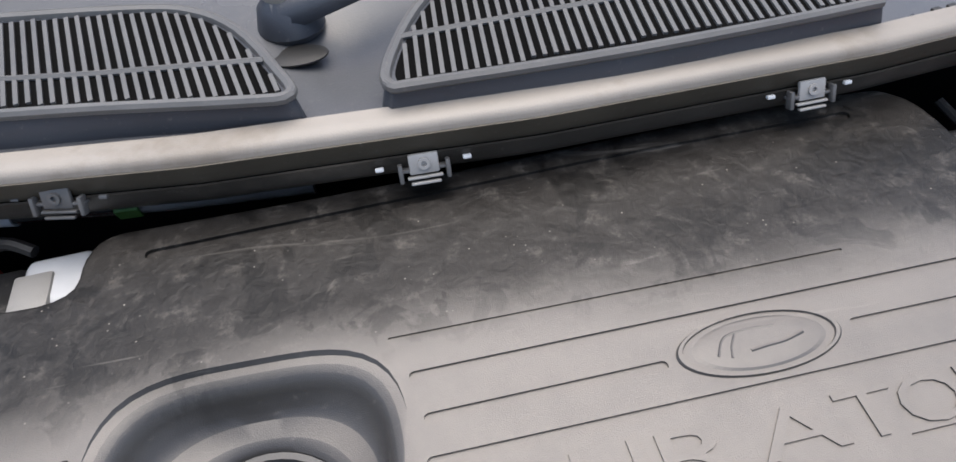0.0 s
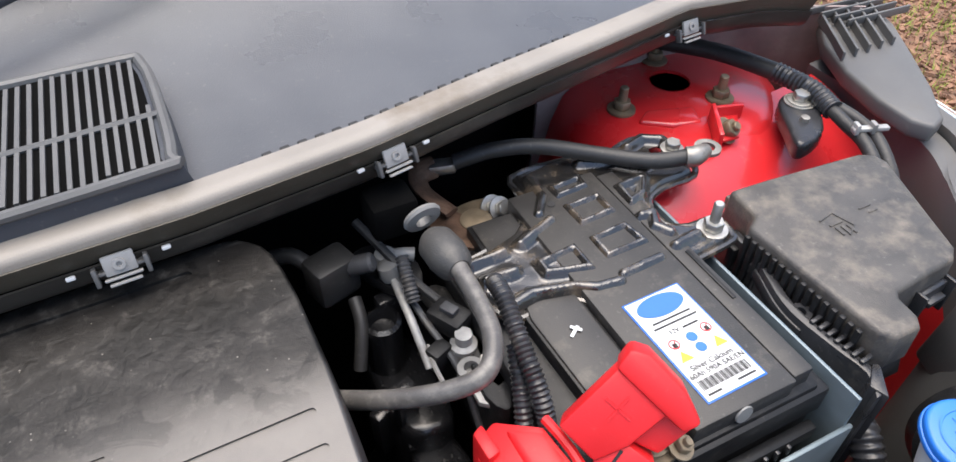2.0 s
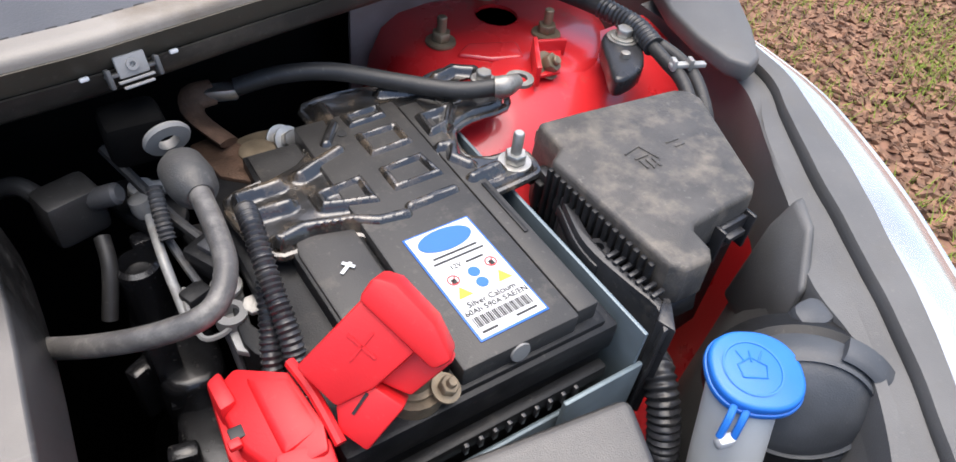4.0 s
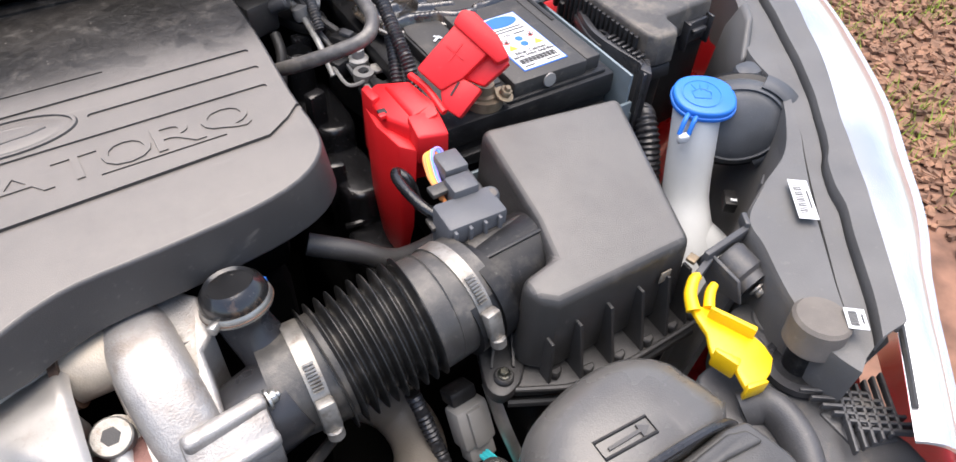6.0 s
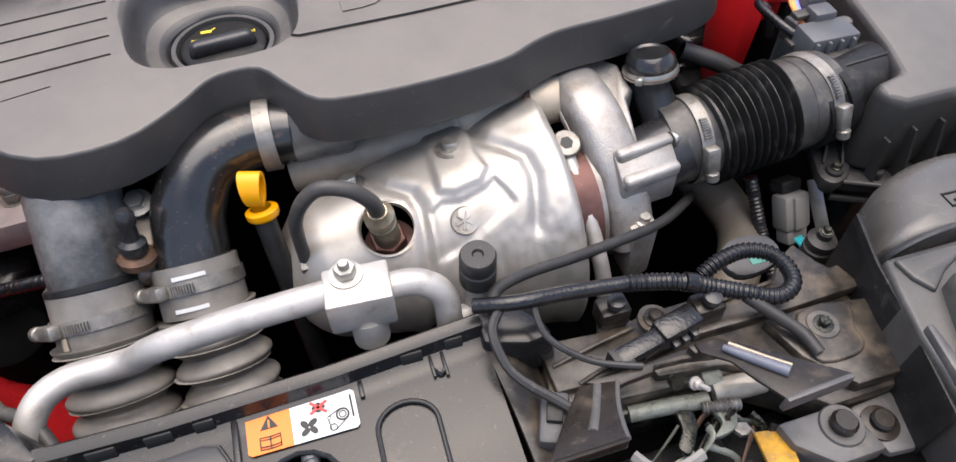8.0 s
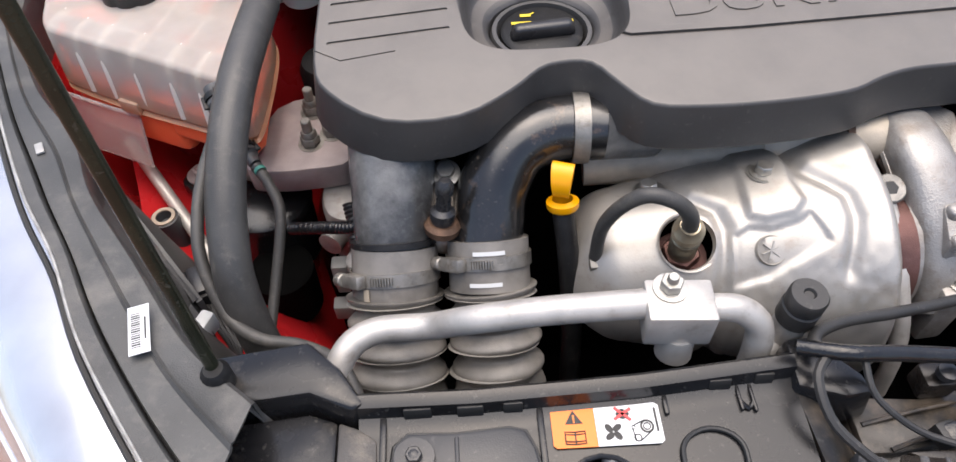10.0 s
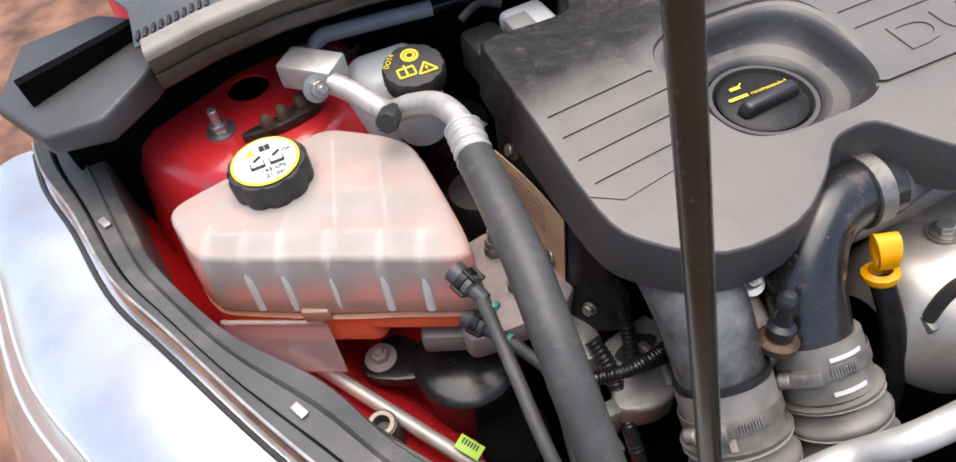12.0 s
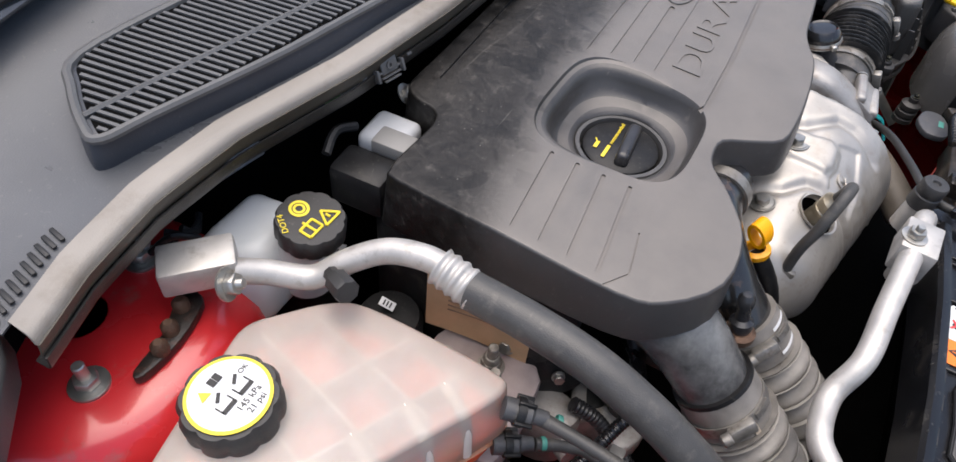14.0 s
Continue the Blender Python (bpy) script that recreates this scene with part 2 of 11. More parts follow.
def rear_grime_shade(m, lo, hi):
    """Dark oily dirt on the rear of the cover, with an uneven edge, wet blotches, pale flecks and dust in it; its
    darkness also paints the rear slope's shade.
    """
    nt = m.node_tree
    n, li = nt.nodes, nt.links
    b = n["Principled BSDF"]
    was = b.inputs["Base Color"].links[0].from_socket
    co = n.new("ShaderNodeTexCoord")
    sep = n.new("ShaderNodeSeparateXYZ")
    li.new(co.outputs["Object"], sep.inputs[0])
    no = n.new("ShaderNodeTexNoise")
    no.inputs["Scale"].default_value, no.inputs["Detail"].default_value, no.inputs["Roughness"].default_value = 11, 12, 0.62
    li.new(co.outputs["Object"], no.inputs["Vector"])
    add = n.new("ShaderNodeMath")
    add.operation = "MULTIPLY_ADD"
    li.new(no.outputs["Fac"], add.inputs[0])
    add.inputs[1].default_value = 0.05
    li.new(sep.outputs["Y"], add.inputs[2])
    worse = n.new("ShaderNodeMapRange")
    worse.inputs["From Min"].default_value, worse.inputs["From Max"].default_value = -0.2, -0.42
    worse.inputs["To Max"].default_value = 0.032
    li.new(sep.outputs["X"], worse.inputs["Value"])
    plus = n.new("ShaderNodeMath")
    li.new(add.outputs[0], plus.inputs[0])
    li.new(worse.outputs["Result"], plus.inputs[1])
    add = plus
    rg = n.new("ShaderNodeMapRange")
    rg.interpolation_type = "SMOOTHSTEP"
    rg.inputs["From Min"].default_value, rg.inputs["From Max"].default_value = lo + 0.025, hi + 0.025
    rg.inputs["To Max"].default_value = 0.92
    li.new(add.outputs[0], rg.inputs["Value"])
    mix = n.new("ShaderNodeMix")
    mix.data_type = "RGBA"
    li.new(rg.outputs["Result"], mix.inputs[0])
    li.new(was, mix.inputs[6])
    sp = n.new("ShaderNodeTexNoise")
    sp.inputs["Scale"].default_value, sp.inputs["Detail"].default_value, sp.inputs["Roughness"].default_value = 62, 14, 0.76
    li.new(co.outputs["Object"], sp.inputs["Vector"])
    cr = n.new("ShaderNodeValToRGB")
    cr.color_ramp.elements[0].position, cr.color_ramp.elements[0].color = 0.42, (0.005, 0.0045, 0.004, 1)
    cr.color_ramp.elements[1].position, cr.color_ramp.elements[1].color = 0.74, (0.1, 0.09, 0.078, 1)
    mid = cr.color_ramp.elements.new(0.55)
    mid.color = (0.0135, 0.0125, 0.0115, 1)
    li.new(sp.outputs["Fac"], cr.inputs[0])
    li.new(cr.outputs[0], mix.inputs[7])
    blot = n.new("ShaderNodeTexNoise")
    blot.inputs["Scale"].default_value, blot.inputs["Detail"].default_value, blot.inputs["Roughness"].default_value, blot.inputs["Distortion"].default_value = 27, 7, 0.6, 0.8
    li.new(co.outputs["Object"], blot.inputs["Vector"])
    br = n.new("ShaderNodeMapRange")
    br.inputs["From Min"].default_value, br.inputs["From Max"].default_value = 0.53, 0.57
    br.inputs["To Max"].default_value = 0.75
    li.new(blot.outputs["Fac"], br.inputs["Value"])
    bm = n.new("ShaderNodeMath")
    bm.operation = "MULTIPLY"
    li.new(br.outputs["Result"], bm.inputs[0])
    li.new(rg.outputs["Result"], bm.inputs[1])
    wet = n.new("ShaderNodeMix")
    wet.data_type = "RGBA"
    li.new(bm.outputs[0], wet.inputs[0])
    li.new(mix.outputs[2], wet.inputs[6])
    wet.inputs[7].default_value = (0.005, 0.0048, 0.0045, 1)
    scr = n.new("ShaderNodeTexNoise")
    scr.inputs["Scale"].default_value, scr.inputs["Detail"].default_value, scr.inputs["Distortion"].default_value = 38, 12, 1.2
    stretch = n.new("ShaderNodeMapping")
    stretch.inputs["Rotation"].default_value = (0, 0, 0.5)
    stretch.inputs["Scale"].default_value = (0.25, 2.2, 1)
    li.new(co.outputs["Object"], stretch.inputs["Vector"])
    li.new(stretch.outputs["Vector"], scr.inputs["Vector"])
    sr = n.new("ShaderNodeMapRange")
    sr.inputs["From Min"].default_value, sr.inputs["From Max"].default_value = 0.66, 0.76
    sr.inputs["To Max"].default_value = 0.35
    li.new(scr.outputs["Fac"], sr.inputs["Value"])
    worn = n.new("ShaderNodeMix")
    worn.data_type = "RGBA"
    li.new(sr.outputs["Result"], worn.inputs[0])
    li.new(wet.outputs[2], worn.inputs[6])
    worn.inputs[7].default_value = (0.24, 0.22, 0.195, 1)
    dots = n.new("ShaderNodeTexVoronoi")
    dots.inputs["Scale"].default_value = 330
    li.new(co.outputs["Object"], dots.inputs["Vector"])
    near = n.new("ShaderNodeMapRange")
    near.inputs["From Min"].default_value, near.inputs["From Max"].default_value = 0.2, 0.12
    li.new(dots.outputs["Distance"], near.inputs["Value"])
    pick = n.new("ShaderNodeSeparateColor")
    li.new(dots.outputs["Color"], pick.inputs[0])
    few = n.new("ShaderNodeMapRange")
    few.inputs["From Min"].default_value, few.inputs["From Max"].default_value = 0.94, 0.99
    li.new(pick.outputs[0], few.inputs["Value"])
    dm = n.new("ShaderNodeMath")
    dm.operation = "MULTIPLY"
    li.new(near.outputs["Result"], dm.inputs[0])
    li.new(few.outputs["Result"], dm.inputs[1])
    inside_dirt = n.new("ShaderNodeMath")
    inside_dirt.operation = "MULTIPLY"
    li.new(dm.outputs[0], inside_dirt.inputs[0])
    li.new(rg.outputs["Result"], inside_dirt.inputs[1])
    dm = inside_dirt
    flecks = n.new("ShaderNodeMix")
    flecks.data_type = "RGBA"
    li.new(dm.outputs[0], flecks.inputs[0])
    li.new(worn.outputs[2], flecks.inputs[6])
    flecks.inputs[7].default_value = (0.22, 0.2, 0.175, 1)
    li.new(flecks.outputs[2], b.inputs["Base Color"])
    sheen = n.new("ShaderNodeMapRange")
    sheen.inputs["To Min"].default_value, sheen.inputs["To Max"].default_value = 0.5, 0.22
    li.new(rg.outputs["Result"], sheen.inputs["Value"])
    li.new(sheen.outputs["Result"], b.inputs["Specular IOR Level"])
    wr = n.new("ShaderNodeTexNoise")
    wr.inputs["Scale"].default_value, wr.inputs["Detail"].default_value, wr.inputs["Distortion"].default_value = 100, 14, 0.5
    li.new(co.outputs["Object"], wr.inputs["Vector"])
    hm = n.new("ShaderNodeMath")
    hm.operation = "MULTIPLY"
    li.new(wr.outputs["Fac"], hm.inputs[0])
    li.new(rg.outputs["Result"], hm.inputs[1])
    bp = n.new("ShaderNodeBump")
    bp.inputs["Strength"].default_value, bp.inputs["Distance"].default_value = 0.5, 0.002
    li.new(hm.outputs[0], bp.inputs["Height"])
    li.new(b.inputs["Normal"].links[0].from_socket, bp.inputs["Normal"])
    li.new(bp.outputs["Normal"], b.inputs["Normal"])


# Real grime, darkened further to put the rear slope's shade into the colour.
rear_grime_shade(COVER, 0.218, 0.272)


def tide(m, level, soft, color):
    """Coolant seen through the milky wall below its level."""
    nt = m.node_tree
    n, li = nt.nodes, nt.links
    b = n["Principled BSDF"]
    co = n.new("ShaderNodeTexCoord")
    sep = n.new("ShaderNodeSeparateXYZ")
    li.new(co.outputs["Object"], sep.inputs[0])
    no = n.new("ShaderNodeTexNoise")
    no.inputs["Scale"].default_value, no.inputs["Detail"].default_value = 24, 5
    li.new(co.outputs["Object"], no.inputs["Vector"])
    add = n.new("ShaderNodeMath")
    add.operation = "MULTIPLY_ADD"
    li.new(no.outputs["Fac"], add.inputs[0])
    add.inputs[1].default_value = 0.012
    li.new(sep.outputs["Z"], add.inputs[2])
    rg = n.new("ShaderNodeMapRange")
    rg.interpolation_type = "SMOOTHSTEP"
    rg.inputs["From Min"].default_value, rg.inputs["From Max"].default_value = level - soft, level + soft
    li.new(add.outputs[0], rg.inputs["Value"])
    mix = n.new("ShaderNodeMix")
    mix.data_type = "RGBA"
    li.new(rg.outputs["Result"], mix.inputs[0])
    mix.inputs[6].default_value = (*color, 1)
    spot = n.new("ShaderNodeMix")
    spot.data_type = "RGBA"
    li.new(no.outputs["Fac"], spot.inputs[0])
    base = b.inputs["Base Color"].default_value
    spot.inputs[6].default_value = (base[0] * 0.78, base[1] * 0.76, base[2] * 0.76, 1)
    spot.inputs[7].default_value = (base[0] * 1.2, base[1] * 1.22, base[2] * 1.24, 1)
    li.new(spot.outputs[2], mix.inputs[7])
    li.new(mix.outputs[2], b.inputs["Base Color"])


tide(TANK, 0.755, 0.024, (0.84, 0.48, 0.29))

# ---- mesh helpers ----
def finish(bm, angle=38):
    bmesh.ops.recalc_face_normals(bm, faces=bm.faces)
    for f in bm.faces:
        f.smooth = True
    lim = radians(angle)
    for e in bm.edges:
        e.smooth = len(e.link_faces) == 2 and e.calc_face_angle(0) < lim
    return bm


def part(name, bm, material, parent=None, label="", angle=38):
    finish(bm, angle)
    me = bpy.data.meshes.new(name)
    bm.to_mesh(me)
    bm.free()
    me.materials.append(material)
    ob = new(name, me)
    if parent:
        ob.parent = parent
        if parent.type == "EMPTY":
            ob.matrix_parent_inverse = Matrix.Translation(parent.location).inverted()
    if label:
        ob["label"] = label
    return ob


def thing(name, at, label, category, group="", kind=""):
    ob = new(name)
    ob.empty_display_size = 0.02
    ob.matrix_world = Matrix.Translation(at)
    TH.append(ob)
    return tagged(ob, label, category, group, kind)


TH = []


def owner(name):
    """The thing of that name, to hang further parts on."""
    return next(o for o in TH if o.name == name)


def solo(name, bm, material, label, category, group="", kind="", angle=38):
    return tagged(part(name, bm, material, None, "", angle), label, category, group, kind)


def join(*bms):
    out = bms[0]
    for b in bms[1:]:
        me = bpy.data.meshes.new("tmp")
        b.to_mesh(me)
        b.free()
        out.from_mesh(me)
        bpy.data.meshes.remove(me)
    return out


def bevel(bm, w, seg=2, angle=30):
    if w > 0:
        es = [e for e in bm.edges if len(e.link_faces) == 2 and e.calc_face_angle(0) > radians(angle)]
        bmesh.ops.bevel(bm, geom=es, offset=w, segments=seg, profile=0.5, affect="EDGES", clamp_overlap=True)
    return bm


def box(sx, sy, sz, m=None, bev=0.002, seg=2, taper=1.0):
    """A box on its base centre."""
    bm = bmesh.new()
    bmesh.ops.create_cube(bm, size=1)
    for v in bm.verts:
        k = taper if v.co.z > 0 else 1.0
        v.co = Vector((v.co.x * sx * k, v.co.y * sy * k, (v.co.z + 0.5) * sz))
    bevel(bm, min(bev, 0.45 * min(sx, sy, sz)), seg)
    if m:
        bm.transform(m)
    return bm


def smooth_loop(pts, n=3, closed=True):
    """Catmull-Rom through the points."""
    p = [Vector(q) for q in pts]
    out = []
    k = len(p)
    for i in range(k if closed else k - 1):
        a, b, c, d = (p[(i - 1) % k], p[i], p[(i + 1) % k], p[(i + 2) % k]) if closed else (p[max(i - 1, 0)], p[i], p[i + 1], p[min(i + 2, k - 1)])
        for j in range(n):
            t = j / n
            out.append(0.5 * ((2 * b) + (c - a) * t + (2 * a - 5 * b + 4 * c - d) * t * t + (3 * b - a - 3 * c + d) * t**3))
    if not closed:
        out.append(p[-1])
    return out


def prism(pts, z0, z1, bev=0.002, seg=2, m=None, grow=0.0, top=None):
    """An upright solid over an outline; grow widens its foot, top lifts the upper rim by place."""
    bm = bmesh.new()
    c = sum((Vector((p[0], p[1])) for p in pts), Vector((0, 0))) / len(pts)
    low, high = [], []
    for p in pts:
        q = Vector((p[0], p[1]))
        r = q + (q - c).normalized() * grow
        low.append(bm.verts.new((r.x, r.y, z0)))
        high.append(bm.verts.new((q.x, q.y, z1 + (top(q.x, q.y) if top else 0))))
    k = len(pts)
    bm.faces.new(high)
    bm.faces.new(low[::-1])
    for i in range(k):
        bm.faces.new((low[i], low[(i + 1) % k], high[(i + 1) % k], high[i]))
    bmesh.ops.recalc_face_normals(bm, faces=bm.faces)
    if bev:
        rim = set(high)
        es = [e for e in bm.edges if (e.verts[0] in rim and e.verts[1] in rim) or e.calc_face_angle(0) > radians(50)]
        bmesh.ops.bevel(bm, geom=es, offset=bev, segments=seg, profile=0.5, affect="EDGES", clamp_overlap=True)
    if m:
        bm.transform(m)
    return bm


def lathe(profile, n=28, m=None, knurl=0, depth=0.0):
    """Turn (radius, height) pairs round z; knurl cuts that many grips into the widest parts."""
    bm = bmesh.new()
    big = max(r for r, _ in profile)
    rings = []
    for r, z in profile:
        ring = []
        for i in range(n):
            a = 2 * math.pi * i / n
            q = r
            if knurl and r > 0.85 * big:
                q = r - depth * (0.5 + 0.5 * math.cos(a * knurl)) ** 4
            ring.append(bm.verts.new((q * math.cos(a), q * math.sin(a), z)))
        rings.append(ring)
    for a, b in zip(rings, rings[1:]):
        for i in range(n):
            j = (i + 1) % n
            bm.faces.new((a[i], a[j], b[j], b[i]))
    if len(profile) > 3 and profile[0][0] > 1e-4 and abs(profile[0][0] - profile[-1][0]) < 1e-6:
        for i in range(n):
            j = (i + 1) % n
            bm.faces.new((rings[-1][i], rings[-1][j], rings[0][j], rings[0][i]))
    else:
        if profile[0][0] > 1e-4:
            bm.faces.new(rings[0][::-1])
        if profile[-1][0] > 1e-4:
            bm.faces.new(rings[-1])
    bmesh.ops.remove_doubles(bm, verts=bm.verts, dist=1e-6)
    if m:
        bm.transform(m)
    return bm


def aim(at, axis, spin=0.0):
    """The pose at a place whose z runs along an axis."""
    return Matrix.Translation(at) @ Vector(axis).to_track_quat("Z", "Y").to_matrix().to_4x4() @ Matrix.Rotation(radians(spin), 4, "Z")


def tube(pts, r, n=12, sub=6, caps=True, flat=1.0):
    """A round pipe along a smooth line; r is one radius or one for each given point."""
    rs = r if isinstance(r, (list, tuple)) else [r] * len(pts)
    line = smooth_loop([(*p, q) if False else (p[0], p[1], p[2]) for p, q in zip(pts, rs)], sub, False)
    rad = []
    for i in range(len(pts) - 1):
        rad += [rs[i] + (rs[i + 1] - rs[i]) * j / sub for j in range(sub)]
    rad.append(rs[-1])
    return sweep(line, rad, n, caps, flat)


def sweep(line, rad, n=12, caps=True, flat=1.0):
    bm = bmesh.new()
    rings = []
    side = None
    for i, p in enumerate(line):
        d = (line[min(i + 1, len(line) - 1)] - line[max(i - 1, 0)]).normalized()
        if side is None:
            side = d.orthogonal().normalized()
        side = (side - d * side.dot(d)).normalized()
        up = d.cross(side)
        rings.append([bm.verts.new(p + rad[i] * (math.cos(2 * math.pi * k / n) * side + flat * math.sin(2 * math.pi * k / n) * up)) for k in range(n)])
    for a, b in zip(rings, rings[1:]):
        for k in range(n):
            j = (k + 1) % n
            bm.faces.new((a[k], a[j], b[j], b[k]))
    if caps:
        bm.faces.new(rings[0][::-1])
        bm.faces.new(rings[-1])
    return bm


def duct(pts, wide, high, power=3.0, n=24, sub=6):
    """A cast duct of rounded box section along a line, its wide side level with x."""
    line = smooth_loop(pts, sub, False)
    rings = []
    for i, p in enumerate(line):
        k = i / (len(line) - 1) * (len(wide) - 1)
        j = min(int(k), len(wide) - 2)
        w, h = wide[j] + (wide[j + 1] - wide[j]) * (k - j), high[j] + (high[j + 1] - high[j]) * (k - j)
        d = (line[min(i + 1, len(line) - 1)] - line[max(i - 1, 0)]).normalized()
        side = (Vector((1, 0, 0)) - d * d.x).normalized()
        up = d.cross(side)
        ring = []
        for q in range(n):
            c, s = math.cos(2 * math.pi * q / n), math.sin(2 * math.pi * q / n)
            ring.append(p + side * (w * math.copysign(abs(c) ** (2 / power), c)) + up * (h * math.copysign(abs(s) ** (2 / power), s)))
        rings.append(ring)
    return loft(rings)


def ribbed(pts, r, amp, pitch, n=20, sub=40, power=1.0):
    """A corrugated hose along a smooth line."""
    line = smooth_loop(pts, sub, False)
    rad, run = [], 0.0
    for i, p in enumerate(line):
        if i:
            run += (p - line[i - 1]).length
        w = 0.5 + 0.5 * math.cos(2 * math.pi * run / pitch)
        rad.append(r + amp * (w**power))
    return sweep(line, rad, n)


def sheet(fn, nu, nv, thick=0.0015):
    """A surface fn(u, v) with u, v from 0 to 1, given a thickness."""
    bm = bmesh.new()
    g = [[bm.verts.new(fn(i / nu, j / nv)) for j in range(nv + 1)] for i in range(nu + 1)]
    for i in range(nu):
        for j in range(nv):
            bm.faces.new((g[i][j], g[i + 1][j], g[i + 1][j + 1], g[i][j + 1]))
    bmesh.ops.recalc_face_normals(bm, faces=bm.faces)
    if thick:
        bmesh.ops.solidify(bm, geom=bm.faces[:], thickness=thick)
    return bm


def hexbolt(at, axis=(0, 0, 1), r=0.007, stud=0.0, washer=1.5):
    """A hexagon head on a washer, with a stud above it if wanted."""
    m = aim(at, axis)
    out = lathe([(r * washer, 0), (r * washer, 0.0015), (r * 0.9, 0.002)], 20, m)
    head = prism([(r * math.cos(i * math.pi / 3), r * math.sin(i * math.pi / 3)) for i in range(6)], 0.0018, 0.0018 + r * 0.95, 0.0006, 1, m)
    parts = [out, head]
    if stud:
        parts.append(lathe([(r * 0.5, 0), (r * 0.5, stud - 0.001), (r * 0.4, stud)], 12, m))
    return join(*parts)


def clampband(at, axis, r, width=0.012, toward=(0, -1, 0)):
    """A worm-drive hose clamp round an axis, its screw housing at an angle."""
    m = aim(at, axis)
    band = lathe([(r, -width / 2), (r + 0.0012, -width / 2), (r + 0.0012, width / 2), (r, width / 2)], 36, m)
    q = m.to_3x3().inverted() @ Vector(toward)
    s = m @ Matrix.Rotation(math.atan2(q.y, q.x), 4, "Z")
    house = box(0.009, 0.022, width * 1.05, s @ Matrix.Translation((r + 0.004, 0, -width / 2)), 0.002)
    sc = lathe([(0.0045, 0), (0.0055, 0.001), (0.0055, 0.007), (0.004, 0.0085)], 12, s @ aim((r + 0.006, 0.010, 0), (0, 1, 0)))
    ridges = [box(0.002, 0.0012, width * 0.6, s @ Matrix.Rotation(radians(-9 - 3.2 * i), 4, "Z") @ Matrix.Translation((r + 0.0012, -0.01, -width * 0.3)), 0) for i in range(9)]
    return join(band, house, sc, *ridges)


def carve(ob, cutter):
    """Cut a mesh out of a thing and drop the cutter."""
    finish(cutter)
    me = bpy.data.meshes.new("cut")
    cutter.to_mesh(me)
    cutter.free()
    c = new("cut", me)
    md = ob.modifiers.new("cut", "BOOLEAN")
    md.operation, md.object, md.solver = "DIFFERENCE", c, "EXACT"
    dg = bpy.context.evaluated_depsgraph_get()
    res = bpy.data.meshes.new_from_object(ob.evaluated_get(dg))
    ob.modifiers.remove(md)
    old = ob.data
    ob.data = res
    bpy.data.objects.remove(c)
    bpy.data.meshes.remove(me)
    bpy.data.meshes.remove(old)
    bm = bmesh.new()
    bm.from_mesh(ob.data)
    finish(bm, 32)
    bm.to_mesh(ob.data)
    bm.free()
    return ob


def letters(text, size, depth, m, spacing=1.0, shear=0.0):
    """Raised letters of the built-in font as a mesh, centred on m."""
    cu = bpy.data.curves.new("text", "FONT")
    cu.body, cu.size, cu.extrude, cu.align_x, cu.align_y = text, size, depth, "CENTER", "CENTER"
    cu.space_character, cu.shear = spacing, shear
    cu.resolution_u = 3
    ob = new("text", cu)
    me = bpy.data.meshes.new_from_object(ob.evaluated_get(bpy.context.evaluated_depsgraph_get()))
    bm = bmesh.new()
    bm.from_mesh(me)
    bpy.data.objects.remove(ob)
    bpy.data.curves.remove(cu)
    bpy.data.meshes.remove(me)
    bm.transform(m)
    return bm


def fitted(text, width, height, depth, m, spacing=1.0):
    """Raised letters stretched to a width and height, centred on m."""
    bm = letters(text, 1.0, depth, Matrix.Identity(4), spacing)
    xs, ys = [v.co.x for v in bm.verts], [v.co.y for v in bm.verts]
    cx, cy = (min(xs) + max(xs)) / 2, (min(ys) + max(ys)) / 2
    for v in bm.verts:
        v.co.x = (v.co.x - cx) * width / (max(xs) - min(xs))
        v.co.y = (v.co.y - cy) * height / (max(ys) - min(ys))
    bm.transform(m)
    return bm


def capsule(a, b, r, z0, z1, n=6):
    """A flat slot shape from a to b in plan."""
    a, b = Vector(a), Vector(b)
    d = (b - a).normalized()
    s = Vector((-d.y, d.x))
    pts = []
    for c, base in ((b, -90), (a, 90)):
        for i in range(n + 1):
            t = radians(base + 180 * i / n)
            pts.append(c + r * (math.cos(t) * d + math.sin(t) * s))
    return prism(pts, z0, z1, 0)


def ellipse(cx, cy, rx, ry, n=40, power=2.0):
    out = []
    for i in range(n):
        a = 2 * math.pi * i / n
        c, s = math.cos(a), math.sin(a)
        out.append((cx + rx * math.copysign(abs(c) ** (2 / power), c), cy + ry * math.copysign(abs(s) ** (2 / power), s)))
    return out


def loft(rings, bev=0.0, seg=2):
    """A closed solid through loops of points that lie one above another."""
    bm = bmesh.new()
    vs = [[bm.verts.new(p) for p in ring] for ring in rings]
    for a, b in zip(vs, vs[1:]):
        for i in range(len(a)):
            j = (i + 1) % len(a)
            bm.faces.new((a[i], a[j], b[j], b[i]))
    bm.faces.new(vs[0][::-1])
    bm.faces.new(vs[-1])
    bmesh.ops.recalc_face_normals(bm, faces=bm.faces)
    return bevel(bm, bev, seg)


def level(z, pts):
    """A loop of plan points lifted to one height."""
    return [Vector((x, y, z)) for x, y in pts]


